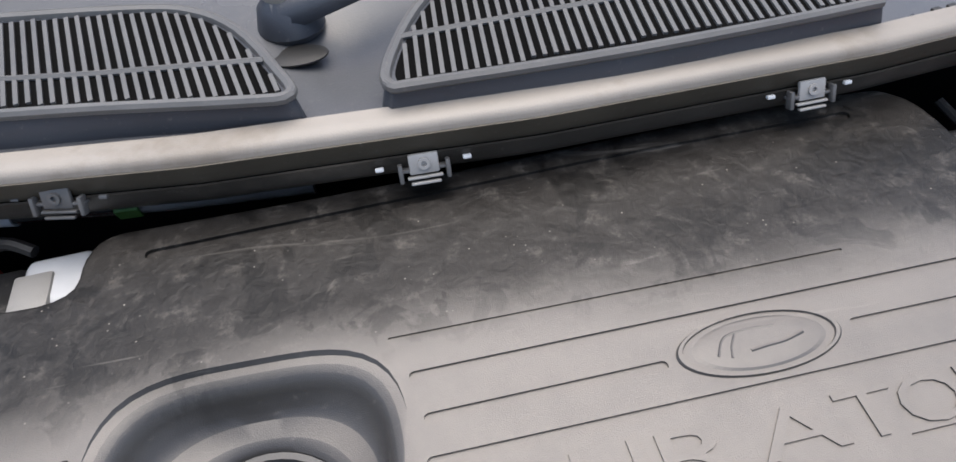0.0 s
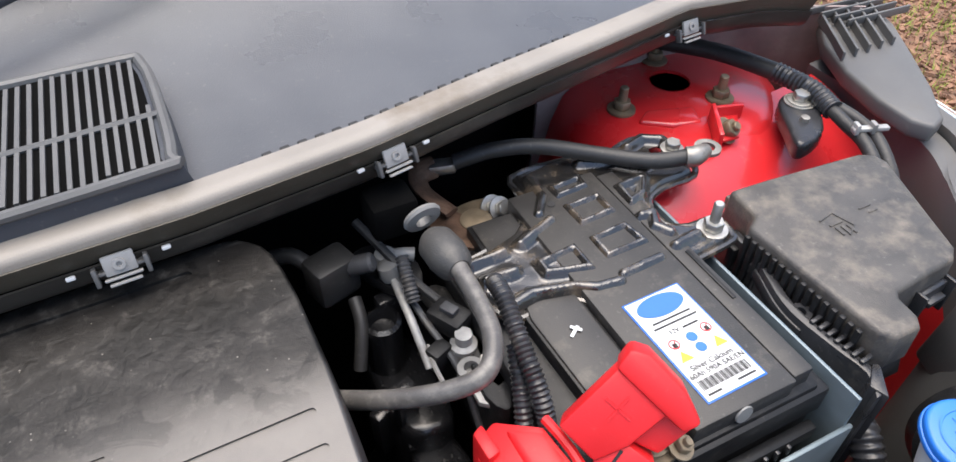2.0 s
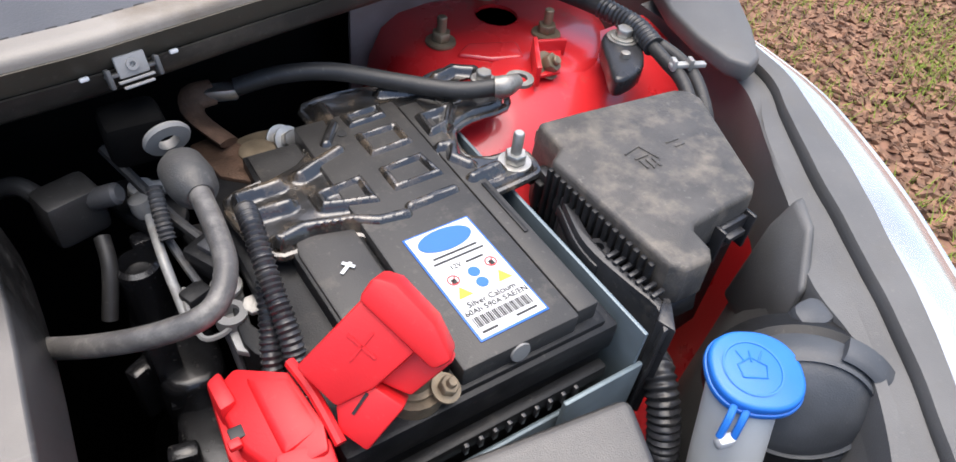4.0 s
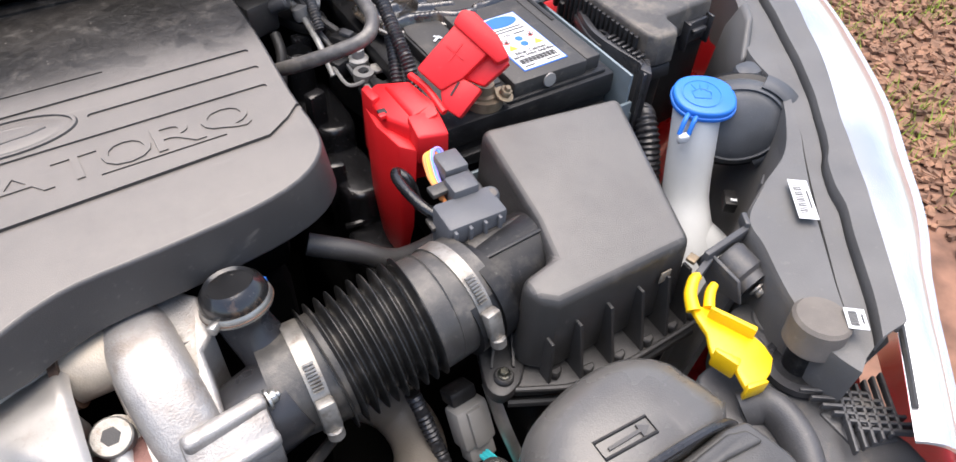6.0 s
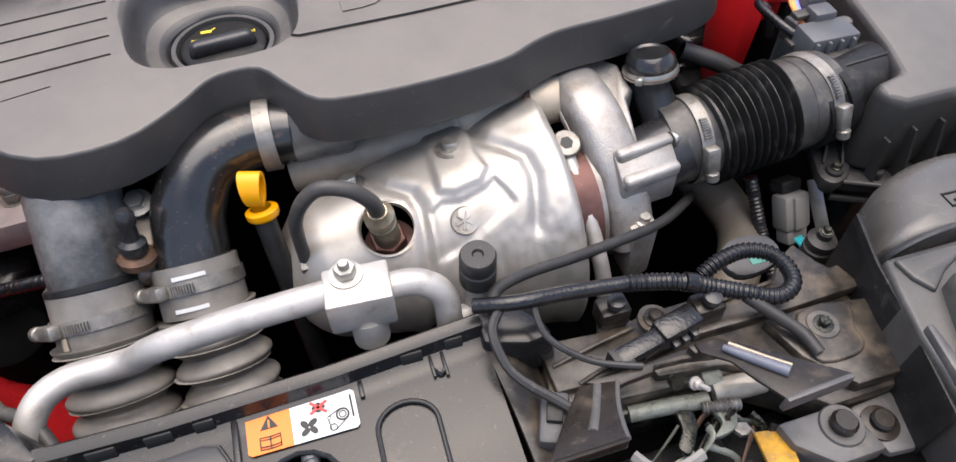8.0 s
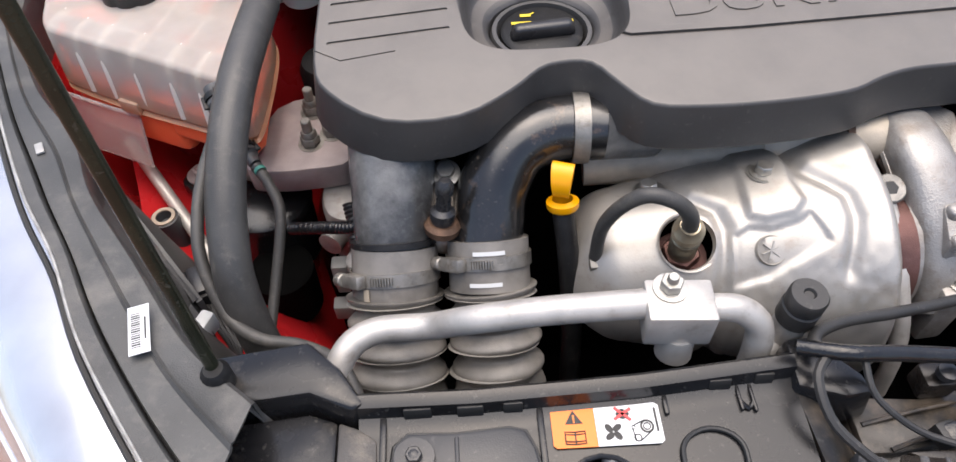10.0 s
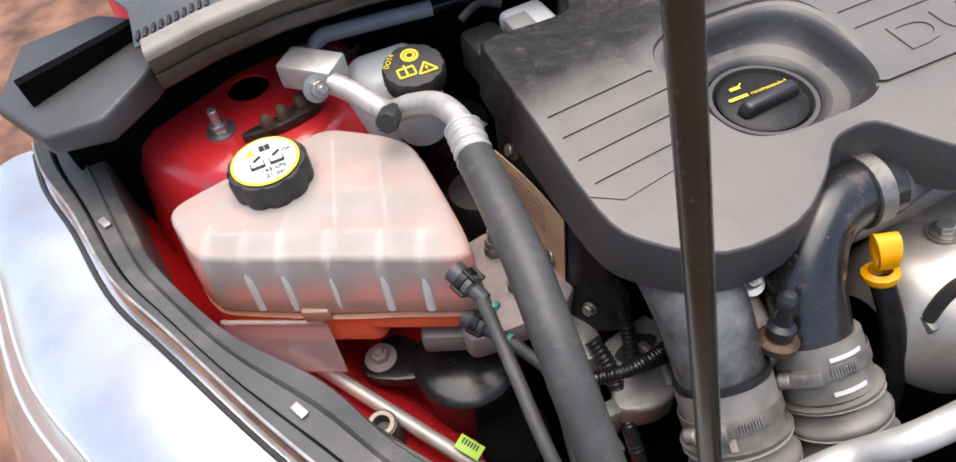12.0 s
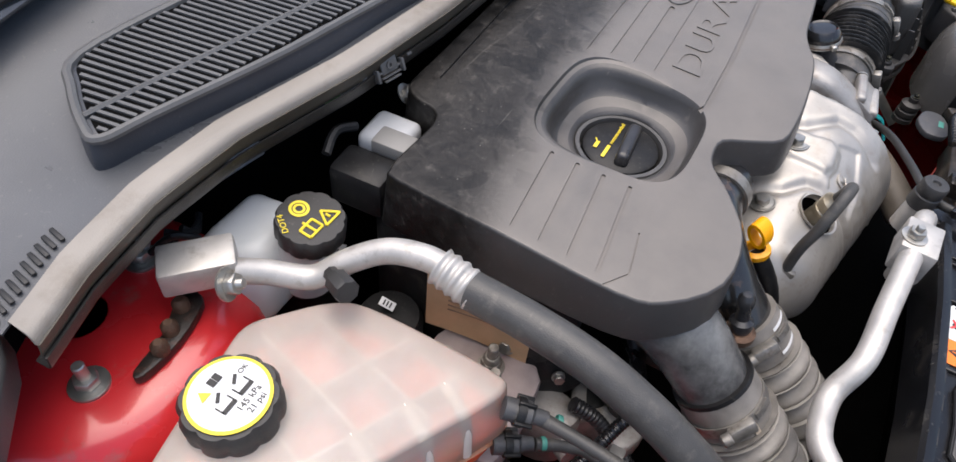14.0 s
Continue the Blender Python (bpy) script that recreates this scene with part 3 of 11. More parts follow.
def along_line(pts, n):
    """n + 1 even steps along a smooth plan line."""
    p = smooth_loop([(*q[:2], q[2] if len(q) > 2 else 0) for q in pts], 8, False)
    run = [0.0]
    for a, b in zip(p, p[1:]):
        run.append(run[-1] + (b - a).length)
    out = []
    for k in range(n + 1):
        d = run[-1] * k / n
        i = max(0, min(len(p) - 2, next((q for q in range(len(run) - 1) if run[q + 1] >= d), len(p) - 2)))
        out.append(p[i].lerp(p[i + 1], (d - run[i]) / max(1e-9, run[i + 1] - run[i])))
    return out

# ---- the setting: ground, car body round the engine bay ----
def ground():
    bm = bmesh.new()
    bmesh.ops.create_grid(bm, x_segments=60, y_segments=60, size=1)
    for v in bm.verts:
        k = 300 * (abs(v.co.x) ** 3), 300 * (abs(v.co.y) ** 3)
        v.co = Vector((math.copysign(k[0], v.co.x), math.copysign(k[1], v.co.y), 0.02 * noise.noise((v.co.x * 40, v.co.y * 40, 0))))
    return solo("ground", bm, SOIL, "brown bark mulch ground beside the car", "ground", kind="structure")


ground()


def lip_y(x):
    """The front line of the cowl across the car."""
    xs = [-0.80, -0.68, -0.64, -0.60, -0.54, -0.466, -0.36, -0.25, -0.06, 0.146, 0.26, 0.37, 0.47, 0.56, 0.64, 0.70, 0.80]
    ys = [0.31, 0.34, 0.352, 0.366, 0.376, 0.374, 0.352, 0.341, 0.336, 0.345, 0.360, 0.385, 0.405, 0.425, 0.415, 0.39, 0.33]
    return float(np.interp(x, xs, ys))


def crown(x):
    return 0.003 * (1 - (x / 0.7) ** 2)


SKIRTM = mat("dark skirt plastic", (0.03, 0.027, 0.023), 0.4, var=0.3, scale=18, bump=0.15, dust=(0.1, 0.085, 0.068), amount=0.22, dust_scale=14)
BANDM = mat("brownish rubber band", (0.06, 0.052, 0.038), 0.5, var=0.15, scale=25, bump=0.15)


def cowl():
    t = thing("cowl_panel", (0, 0.45, 0.9), "weathered grey plastic windscreen cowl panel with raised grilles", "cowl panel", kind="structure")

    def strip(prof, x0=-0.646, x1=0.68):
        def fn(u, v):
            x = x0 + (x1 - x0) * u
            k = v * (len(prof) - 1)
            i = min(int(k), len(prof) - 2)
            f = k - i
            return Vector((x, lip_y(x) + prof[i][0] * (1 - f) + prof[i + 1][0] * f, prof[i][1] * (1 - f) + prof[i + 1][1] * f + crown(x)))

        return fn

    part("lip", sheet(strip([(0.0, 0.8925), (0.001, 0.8965), (0.004, 0.899), (0.018, 0.9), (0.0205, 0.896)]), 90, 8, 0.0015), LIP, t, "dusty beige-grey lip")
    part("lip_seal", sheet(strip([(0.0005, 0.8925), (0.003, 0.884), (0.006, 0.877)]), 90, 4, 0.0015), BANDM, t, "brownish rubber band under the lip")
    part("skirt", sheet(strip([(0.003, 0.877), (0.004, 0.871), (0.006, 0.865), (0.01, 0.861), (0.02, 0.859)]), 90, 8, 0.0015), SKIRTM, t, "dark plastic skirt")

    def panel(u, v):
        x = -0.652 - 0.1 * max(0.0, v - 0.22) / 0.78 + (1.392 + 0.1 * max(0.0, v - 0.22) / 0.78) * u
        y = lip_y(x) + 0.0195
        yy = y + (0.62 - y) * v
        z = 0.8955 + crown(x) + 0.05 * v * v
        z -= 0.012 * math.exp(-(((x + 0.165) / 0.03) ** 2) - ((yy - 0.43) / 0.04) ** 2)
        return Vector((x, yy, z))

    part("panel", sheet(panel, 120, 30, 0.0015), COWL, t)
    return t


COWL_THING = cowl()


def bulkhead():
    def f(u, v):
        x = -0.75 + 1.5 * u
        back = min(1.0, max(0.0, (x - 0.36) / 0.1))
        return Vector((x, lip_y(x) + 0.09 + 0.02 * math.sin(9 * x) + 0.08 * back, 0.88 - 0.7 * v))

    # Bulkhead and trays carry the shade low in the bay as near-black colour.
    solo("bulkhead", sheet(f, 40, 10, 0.01), DEEP_SHADE, "near-black bulkhead behind the engine, coloured for the bay's shade", "bulkhead", kind="structure")
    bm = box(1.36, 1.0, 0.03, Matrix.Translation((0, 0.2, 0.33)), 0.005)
    solo("undertray", bm, DEEP_SHADE, "shade-black undertray beneath the engine", "undertray", kind="structure")
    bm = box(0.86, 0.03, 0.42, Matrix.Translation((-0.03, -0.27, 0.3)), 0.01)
    solo("front_panel", bm, DEEP_SHADE, "dark front panel behind the bumper", "panel", kind="structure")


bulkhead()


def windscreen():
    def f(u, v):
        x = -0.72 + 1.44 * u
        return Vector((x, 0.6 + 0.75 * v - 0.12 * (x / 0.7) ** 2, 0.94 + 0.5 * v))

    solo("windscreen", sheet(f, 24, 8, 0.005), GLASS, "dark curved windscreen behind the cowl", "windscreen", kind="structure")


windscreen()


def inside(x, y, loop):
    hit = False
    for (x0, y0), (x1, y1) in zip(loop, loop[1:] + loop[:1]):
        if (y0 > y) != (y1 > y) and x < (x1 - x0) * (y - y0) / (y1 - y0) + x0:
            hit = not hit
    return hit


def cowl_grille(out, split, slant, label):
    """A raised air grille: dark sides, a near-black sheet as shade between slats, a rim, cross bars and single slats.
    """
    t = thing("cowl_grille", (out[0][0], out[0][1], 0.9), label, "air grille", "cowl grilles")
    loop = [(p.x, p.y) for p in smooth_loop([(x, y, 0) for x, y in out], 4)]
    part("hood", prism(loop, 0.893, 0.9125, 0.002, 2, grow=0.006, top=lambda x, y: crown(x) + 0.09 * (y - 0.36)), GRILLEM, t, "dark blue-grey sloping sides")

    def top(x, y):
        return 0.9128 + crown(x) + 0.09 * (y - 0.36)

    cx, cy = sum(p[0] for p in loop) / len(loop), sum(p[1] for p in loop) / len(loop)
    inner = []
    for x, y in loop:
        d = Vector((cx - x, cy - y))
        n = d.normalized() * 0.006
        inner.append((x + n.x, y + n.y))
    # Flush sheet: the shade down between the slats is its near-black colour.
    part("well", prism(inner, 0.911, 0.9131, 0, top=lambda x, y: crown(x) + 0.09 * (y - 0.36)), DEEP_SHADE, t, "near-black sheet painting the shade between the slats")
    rim = [Vector((x, y, top(x, y))) for x, y in loop]
    rim += rim[:2]
    part("rim", sweep(rim, [0.0035] * len(rim), 8, False), COWLL, t)
    x0, x1 = min(p[0] for p in inner), max(p[0] for p in inner)
    n = int((x1 - x0) / 0.0064)
    for i in range(n):
        bx = x0 + (i + 0.5) * (x1 - x0) / n
        pts = []
        for j in range(60):
            y = 0.33 + 0.0032 * j
            x = bx + slant * (y - cy)
            if inside(x, y, inner):
                pts.append(Vector((x, y, top(x, y) + 0.0005)))
        if len(pts) > 2:
            line = [pts[0], pts[len(pts) // 2], pts[-1]]
            part("slat", sweep(line, [0.0018] * 3, 4), COWLL, t)
    bar = [Vector((x, y, top(x, y) + 0.001)) for x, y in split]
    part("cross_bar", sweep(bar, [0.0022] * len(bar), 6), COWLL, t)


GRILLEM = mat("dark blue-grey plastic", (0.035, 0.04, 0.05), 0.4, var=0.12, scale=20, bump=0.15)
COWLL = mat("worn grey plastic", (0.092, 0.092, 0.091), 0.45, var=0.12, scale=30, bump=0.15)
cowl_grille([(-0.139, 0.357), (-0.139, 0.374), (-0.122, 0.415), (-0.1, 0.446), (-0.07, 0.466), (0.0, 0.474), (0.13, 0.478), (0.148, 0.470), (0.151, 0.42), (0.149, 0.372), (0.14, 0.365), (0.0, 0.356), (-0.12, 0.355)],
            [(-0.128, 0.398), (0.0, 0.405), (0.15, 0.413)], 0.06, "raised grey cowl air grille with a rounded end and many slats")
cowl_grille([(-0.193, 0.362), (-0.2, 0.385), (-0.222, 0.428), (-0.25, 0.455), (-0.29, 0.468), (-0.4, 0.483), (-0.49, 0.487), (-0.515, 0.465), (-0.535, 0.432), (-0.535, 0.418), (-0.5, 0.411), (-0.4, 0.39), (-0.3, 0.376), (-0.22, 0.363)],
            [(-0.207, 0.395), (-0.3, 0.405), (-0.4, 0.42), (-0.528, 0.44)], -0.25, "raised grey cowl air grille with a pointed end and many slats")


def cowl_slots():
    # Flat black boxes paint the shade in the slots.
    for i in range(22):
        x = 0.2 + 0.0115 * i
        part("drain_slot", box(0.006, 0.0035, 0.002, Matrix.Translation((x, lip_y(x) + 0.023, 0.8955 + crown(x))) @ Matrix.Rotation(0.2, 4, "Z"), 0.0005), INK_SHADE, COWL_THING)
    for i in range(10):
        x = -0.648 + 0.0062 * i
        part("corner_slot", box(0.003, 0.013, 0.002, Matrix.Translation((x, lip_y(x) + 0.031, 0.8962 + crown(x))) @ Matrix.Rotation(-0.15, 4, "Z"), 0.0008), INK_SHADE, COWL_THING)


cowl_slots()


def cowl_clip(x, z, turn, back=0.0, pale=True):
    t = thing("cowl_clip", (x, lip_y(x), z), "grey plastic spring clip under the cowl lip", "clip", "cowl clips")
    top = CLIPL if pale else CLIPM
    m = Matrix.Translation((x, lip_y(x) - 0.004 + back, z)) @ Matrix.Rotation(turn, 4, "Z") @ Matrix.Rotation(radians(-20), 4, "X")
    part("plate", join(box(0.017, 0.003, 0.012, m @ Matrix.Translation((0, 0, 0.002)), 0.001), lathe([(0.0016, 0), (0.0034, 0), (0.0034, 0.0016), (0.0016, 0.0016)], 16, m @ aim((0, -0.0015, 0.0085), (0, -1, 0)))), top, t)
    for k in range(2):
        part("spring_bar", box(0.02 - 0.003 * k, 0.003, 0.0014, m @ Matrix.Translation((0, -0.001 - 0.0008 * k, -0.0004 - 0.0032 * k)), 0.0004), top, t)
    part("jaw", box(0.03, 0.006, 0.002, m @ Matrix.Translation((0, 0.002, 0.0035)), 0.0006), CLIPM, t)
    for s in (-1, 1):
        part("prong", box(0.0026, 0.006, 0.011, m @ Matrix.Translation((s * 0.0135, 0, -0.002)), 0.0008), CLIPM, t)
        part("tip", box(0.005, 0.003, 0.0025, m @ Matrix.Translation((s * 0.025, 0.002, 0.006)), 0.0008), WHITE if pale else CLIPM, t, "metal tip")


CLIPL = mat("pale grey clip", (0.3, 0.295, 0.285), 0.45, var=0.1, scale=60, bump=0.2)
CLIPM = mat("dark grey clip plastic", (0.09, 0.09, 0.09), 0.45, var=0.15, scale=60, bump=0.2)
for cx, cz, ct in ((-0.128, 0.868, 0.0), (0.106, 0.872, 0.05), (0.277, 0.874, 0.2), (0.565, 0.87, 0.1)):
    cowl_clip(cx, cz, ct)
for cx, cz, ct, cb in ((-0.328, 0.874, -0.2, 0.002), (-0.5445, 0.872, 0.1, 0.012)):
    cowl_clip(cx, cz, ct, cb, False)


def wiper():
    t = thing("windscreen_wiper", (-0.195, 0.45, 0.91), "black windscreen wiper arm with a domed nut cap", "wiper")
    part("hub", lathe([(0.02, 0), (0.022, 0.004), (0.019, 0.018), (0.012, 0.026), (0, 0.028)], 28, Matrix.Translation((-0.195, 0.462, 0.9))), GRILLEM, t)
    part("nut_cap", lathe([(0.012, 0), (0.013, 0.004), (0.012, 0.016), (0.008, 0.022), (0, 0.023)], 24, Matrix.Translation((-0.196, 0.462, 0.922))), CAPM, t, "grey domed nut cap")
    part("arm", tube([(-0.2, 0.455, 0.915), (-0.15, 0.448, 0.93), (-0.08, 0.46, 0.942), (0.05, 0.53, 0.95), (0.35, 0.66, 1.0)], [0.013, 0.009, 0.008, 0.007, 0.006], 10, 6, True, 0.8), GRILLEM, t)
    part("blade", tube([(-0.55, 0.545, 0.945), (-0.3, 0.575, 0.95), (0.0, 0.6, 0.958), (0.3, 0.615, 0.965)], 0.008, 8, 6, True, 1.5), RUBBER, t)
    # Flat black oval paints the shade of a recess by the hub.
    part("hub_recess_shade", prism(ellipse(-0.193, 0.43, 0.02, 0.012, 24), 0.8985, 0.9, 0.0005), INK_SHADE, t)


CAPM = mat("grey cap plastic", (0.2, 0.19, 0.17), 0.5, var=0.1, scale=30)
wiper()


RAILD = mat("worn grey shelf plastic", (0.062, 0.062, 0.06), 0.42, var=0.25, scale=20, bump=0.3, dust=(0.15, 0.14, 0.125), amount=0.22, dust_scale=22)
RAILM = mat("grey-black shelf plastic", (0.1, 0.098, 0.095), 0.5, var=0.15, scale=20, bump=0.25, dust=(0.1, 0.095, 0.085), amount=0.15, dust_scale=25)
R_OUT = [(0.80, 0.44), (0.795, 0.36), (0.782, 0.285), (0.76, 0.237), (0.722, 0.168), (0.685, 0.113), (0.64, 0.05), (0.592, -0.005), (0.555, -0.052), (0.53, -0.083), (0.505, -0.112), (0.465, -0.158), (0.40, -0.22)]
R_IN = [(0.755, 0.44), (0.752, 0.36), (0.738, 0.285), (0.692, 0.22), (0.65, 0.162), (0.604, 0.106), (0.586, 0.052), (0.53, -0.006), (0.478, -0.03), (0.44, -0.05), (0.43, -0.075), (0.413, -0.112), (0.401, -0.152), (0.406, -0.178)]
R_STEP = [(0.772, 0.44), (0.768, 0.36), (0.752, 0.285), (0.71, 0.24), (0.677, 0.193), (0.626, 0.099), (0.57, 0.019), (0.535, -0.022), (0.503, -0.058), (0.466, -0.103), (0.438, -0.138), (0.415, -0.173)]
R_SEAL = [(0.784, 0.44), (0.78, 0.36), (0.764, 0.285), (0.735, 0.24), (0.697, 0.185), (0.663, 0.128), (0.61, 0.045), (0.555, -0.022), (0.535, -0.039), (0.516, -0.061), (0.506, -0.08), (0.486, -0.103), (0.459, -0.138), (0.437, -0.162), (0.43, -0.169)]
L_OUT = [(-0.785, 0.46), (-0.775, 0.40), (-0.752, 0.335), (-0.727, 0.25), (-0.694, 0.185), (-0.648, 0.095), (-0.611, 0.03), (-0.574, -0.025), (-0.532, -0.1), (-0.45, -0.21)]
L_IN = [(-0.738, 0.50), (-0.727, 0.40), (-0.709, 0.305), (-0.697, 0.256), (-0.657, 0.174), (-0.605, 0.107), (-0.574, 0.045), (-0.528, -0.018), (-0.479, -0.086), (-0.43, -0.13)]


def right_shelf():
    """Three strips side by side with narrow gaps: the inner shelf, a middle strip and the outer seal strip."""
    t = thing("wing_shelf_1", (0.6, 0.05, 0.78), "grey-black moulded plastic shelf along the wing", "wing shelf", kind="structure")
    n = 110
    lines = [along_line(q, n) for q in (R_IN, R_STEP, R_SEAL, R_OUT[:-1] + [(0.455, -0.169)])]
    spec = (("shelf", 0, 1, 0.7855, 0.7875, 0.003, 0.03), ("middle_strip", 1, 2, 0.7845, 0.786, 0.02, 0.06), ("seal_strip", 2, 3, 0.7935, 0.796, 0.05, 0.01))
    for name, a, b, z0, z1, e0, e1 in spec:
        prof = [(e0, -0.014), (e0 + 0.005, -0.002), (e0 + 0.03, 0.0), (0.5, 0.0), (1 - e1 - 0.03, 0.0), (1 - e1 - 0.005, -0.002), (1 - e1, -0.014)]
        if a == 0:
            prof[:2] = [(-0.06, -0.12), (-0.03, -0.05), (-0.01, -0.012), (e0, -0.004)]

        def f(u, v, prof=prof, a=a, b=b, z0=z0, z1=z1):
            k = v * (len(prof) - 1)
            j = min(int(k + 1e-6), len(prof) - 2)
            w = prof[j][0] * (1 - k + j) + prof[j + 1][0] * (k - j)
            dz = prof[j][1] * (1 - k + j) + prof[j + 1][1] * (k - j)
            i = min(int(u * n + 1e-6), n - 1)
            p = lines[a][i].lerp(lines[a][i + 1], u * n - i).lerp(lines[b][i].lerp(lines[b][i + 1], u * n - i), w)
            return Vector((p.x, p.y, z0 + (z1 - z0) * w + dz + 0.0012 * noise.noise((p.x * 25, p.y * 25, 3.0))))

        part(name, sheet(f, n, (len(prof) - 1) * 2, 0.002), RAILM, t)
    part("gap_floor", sheet(lambda u, v: lines[1][int(u * n)].lerp(lines[3][int(u * n)], 0.04 + 0.92 * v) + Vector((0, 0, 0.772)), n, 4, 0.002), BLACK, t)
    return t, smooth_loop([(x, y, 0) for x, y in R_OUT], 6, False)


rail_r, RO = right_shelf()


def left_shelf():
    """A raised strip along the lamp, a narrow gap and a flat worn shelf that drops to a wall."""
    t = thing("wing_shelf_2", (-0.62, 0.05, 0.78), "worn grey moulded plastic shelf along the wing", "wing shelf", kind="structure")
    n = 90
    a, b = along_line(L_OUT, n), along_line(L_IN, n)

    def strip(prof):
        def f(u, v):
            k = v * (len(prof) - 1)
            j = min(int(k + 1e-6), len(prof) - 2)
            w, z = (prof[j][q] * (1 - k + j) + prof[j + 1][q] * (k - j) for q in (0, 1))
            i = min(int(u * n + 1e-6), n)
            p = a[i].lerp(b[i], w)
            return Vector((p.x, p.y, z + 0.0014 * noise.noise((p.x * 25, p.y * 25, 3.0))))

        return sheet(f, n, (len(prof) - 1) * 2, 0.002)

    part("seal_strip", strip([(0.0, 0.775), (0.0, 0.794), (0.02, 0.796), (0.2, 0.7945), (0.22, 0.792), (0.22, 0.778)]), RAILD, t)
    part("shelf", strip([(0.255, 0.775), (0.255, 0.7875), (0.27, 0.789), (0.6, 0.788), (0.64, 0.7905), (0.68, 0.788), (0.96, 0.785), (1.0, 0.781), (1.02, 0.735), (1.08, 0.66)]), RAILD, t)
    part("gap_floor", strip([(0.15, 0.776), (0.24, 0.775), (0.32, 0.776)]), BLACK, t)
    part("piping", sweep([a[i] + Vector((0, 0, 0.7965)) for i in range(2, n - 1)], [0.0012] * (n - 3), 6), PALEG, t, "pale worn edge")
    for y in (0.3, 0.06):
        i = min(range(n), key=lambda k: abs(a[k].y - y))
        p = a[i].lerp(b[i], 0.45)
        part("slot", box(0.012, 0.006, 0.002, Matrix.Translation((p.x, p.y, 0.789)) @ Matrix.Rotation(-1.1, 4, "Z"), 0.0006), PALEG, t)
    return t, smooth_loop([(x, y, 0) for x, y in L_OUT], 6, False)


rail_l, LO = left_shelf()


def headlamp(line, sgn, label):
    t = thing("headlamp", (line[20].x, line[20].y, 0.75), label, "headlamp")

    def f(u, v):
        k = u * (len(line) - 1)
        j = min(int(k), len(line) - 2)
        p = line[j].lerp(line[j + 1], k - j)
        d = (line[j + 1] - line[j]).normalized()
        out = Vector((-d.y, d.x, 0)) * (1 if (Vector((-d.y, d.x)).x * sgn) > 0 else -1)
        w = (0.05 if sgn > 0 else 0.09) + 0.06 * math.sin(math.pi * min(1, u * 1.1))
        a = v * radians(115)
        return p + out * (w * math.sin(a) + 0.003) + Vector((0, 0, 0.79 - 0.012 + 0.012 * math.sin(min(1, v * 2.5) * math.pi / 2) - (w + 0.03) * (1 - math.cos(a))))

    part("lens", sheet(f, 70, 24, 0.003), LAMP, t, "bright clear lens over chrome")

    def along(v, lift):
        return [f(u / 40, v) + Vector((0, 0, lift)) for u in range(1, 40)]

    part("seal", sweep(along(0.02, 0.001), [0.0022] * 39, 6), RUBBER, t, "black rubber seal")
    for v in (0.3, 0.36, 0.62):
        part("trim_line", sweep(along(v, -0.0002), [0.0018] * 39, 6), GREYP if v > 0.5 else LAMP, t)
    return t


headlamp(RO, 1, "long swept-back headlamp with a bright clear lens")
headlamp(LO, -1, "long swept-back headlamp with a bright clear lens")


def inner_wing(line, sgn, label):
    t = thing("inner_wing", (line[0][0], line[0][1], 0.6), label, "inner wing", kind="structure")
    pts = smooth_loop([(x, y, 0) for x, y in line], 5, False)

    def f(u, v):
        k = u * (len(pts) - 1)
        j = min(int(k), len(pts) - 2)
        p = pts[j].lerp(pts[j + 1], k - j)
        return Vector((p.x - sgn * (-0.006 + (0.03 if sgn > 0 else 0.12) * v * v), p.y, 0.775 - 0.32 * v))

    part("panel", sheet(f, 40, 14, 0.004), RED, t)


inner_wing(R_IN[:5], 1, "red painted inner wing panel")
inner_wing(L_IN[:6], -1, "red painted inner wing panel")


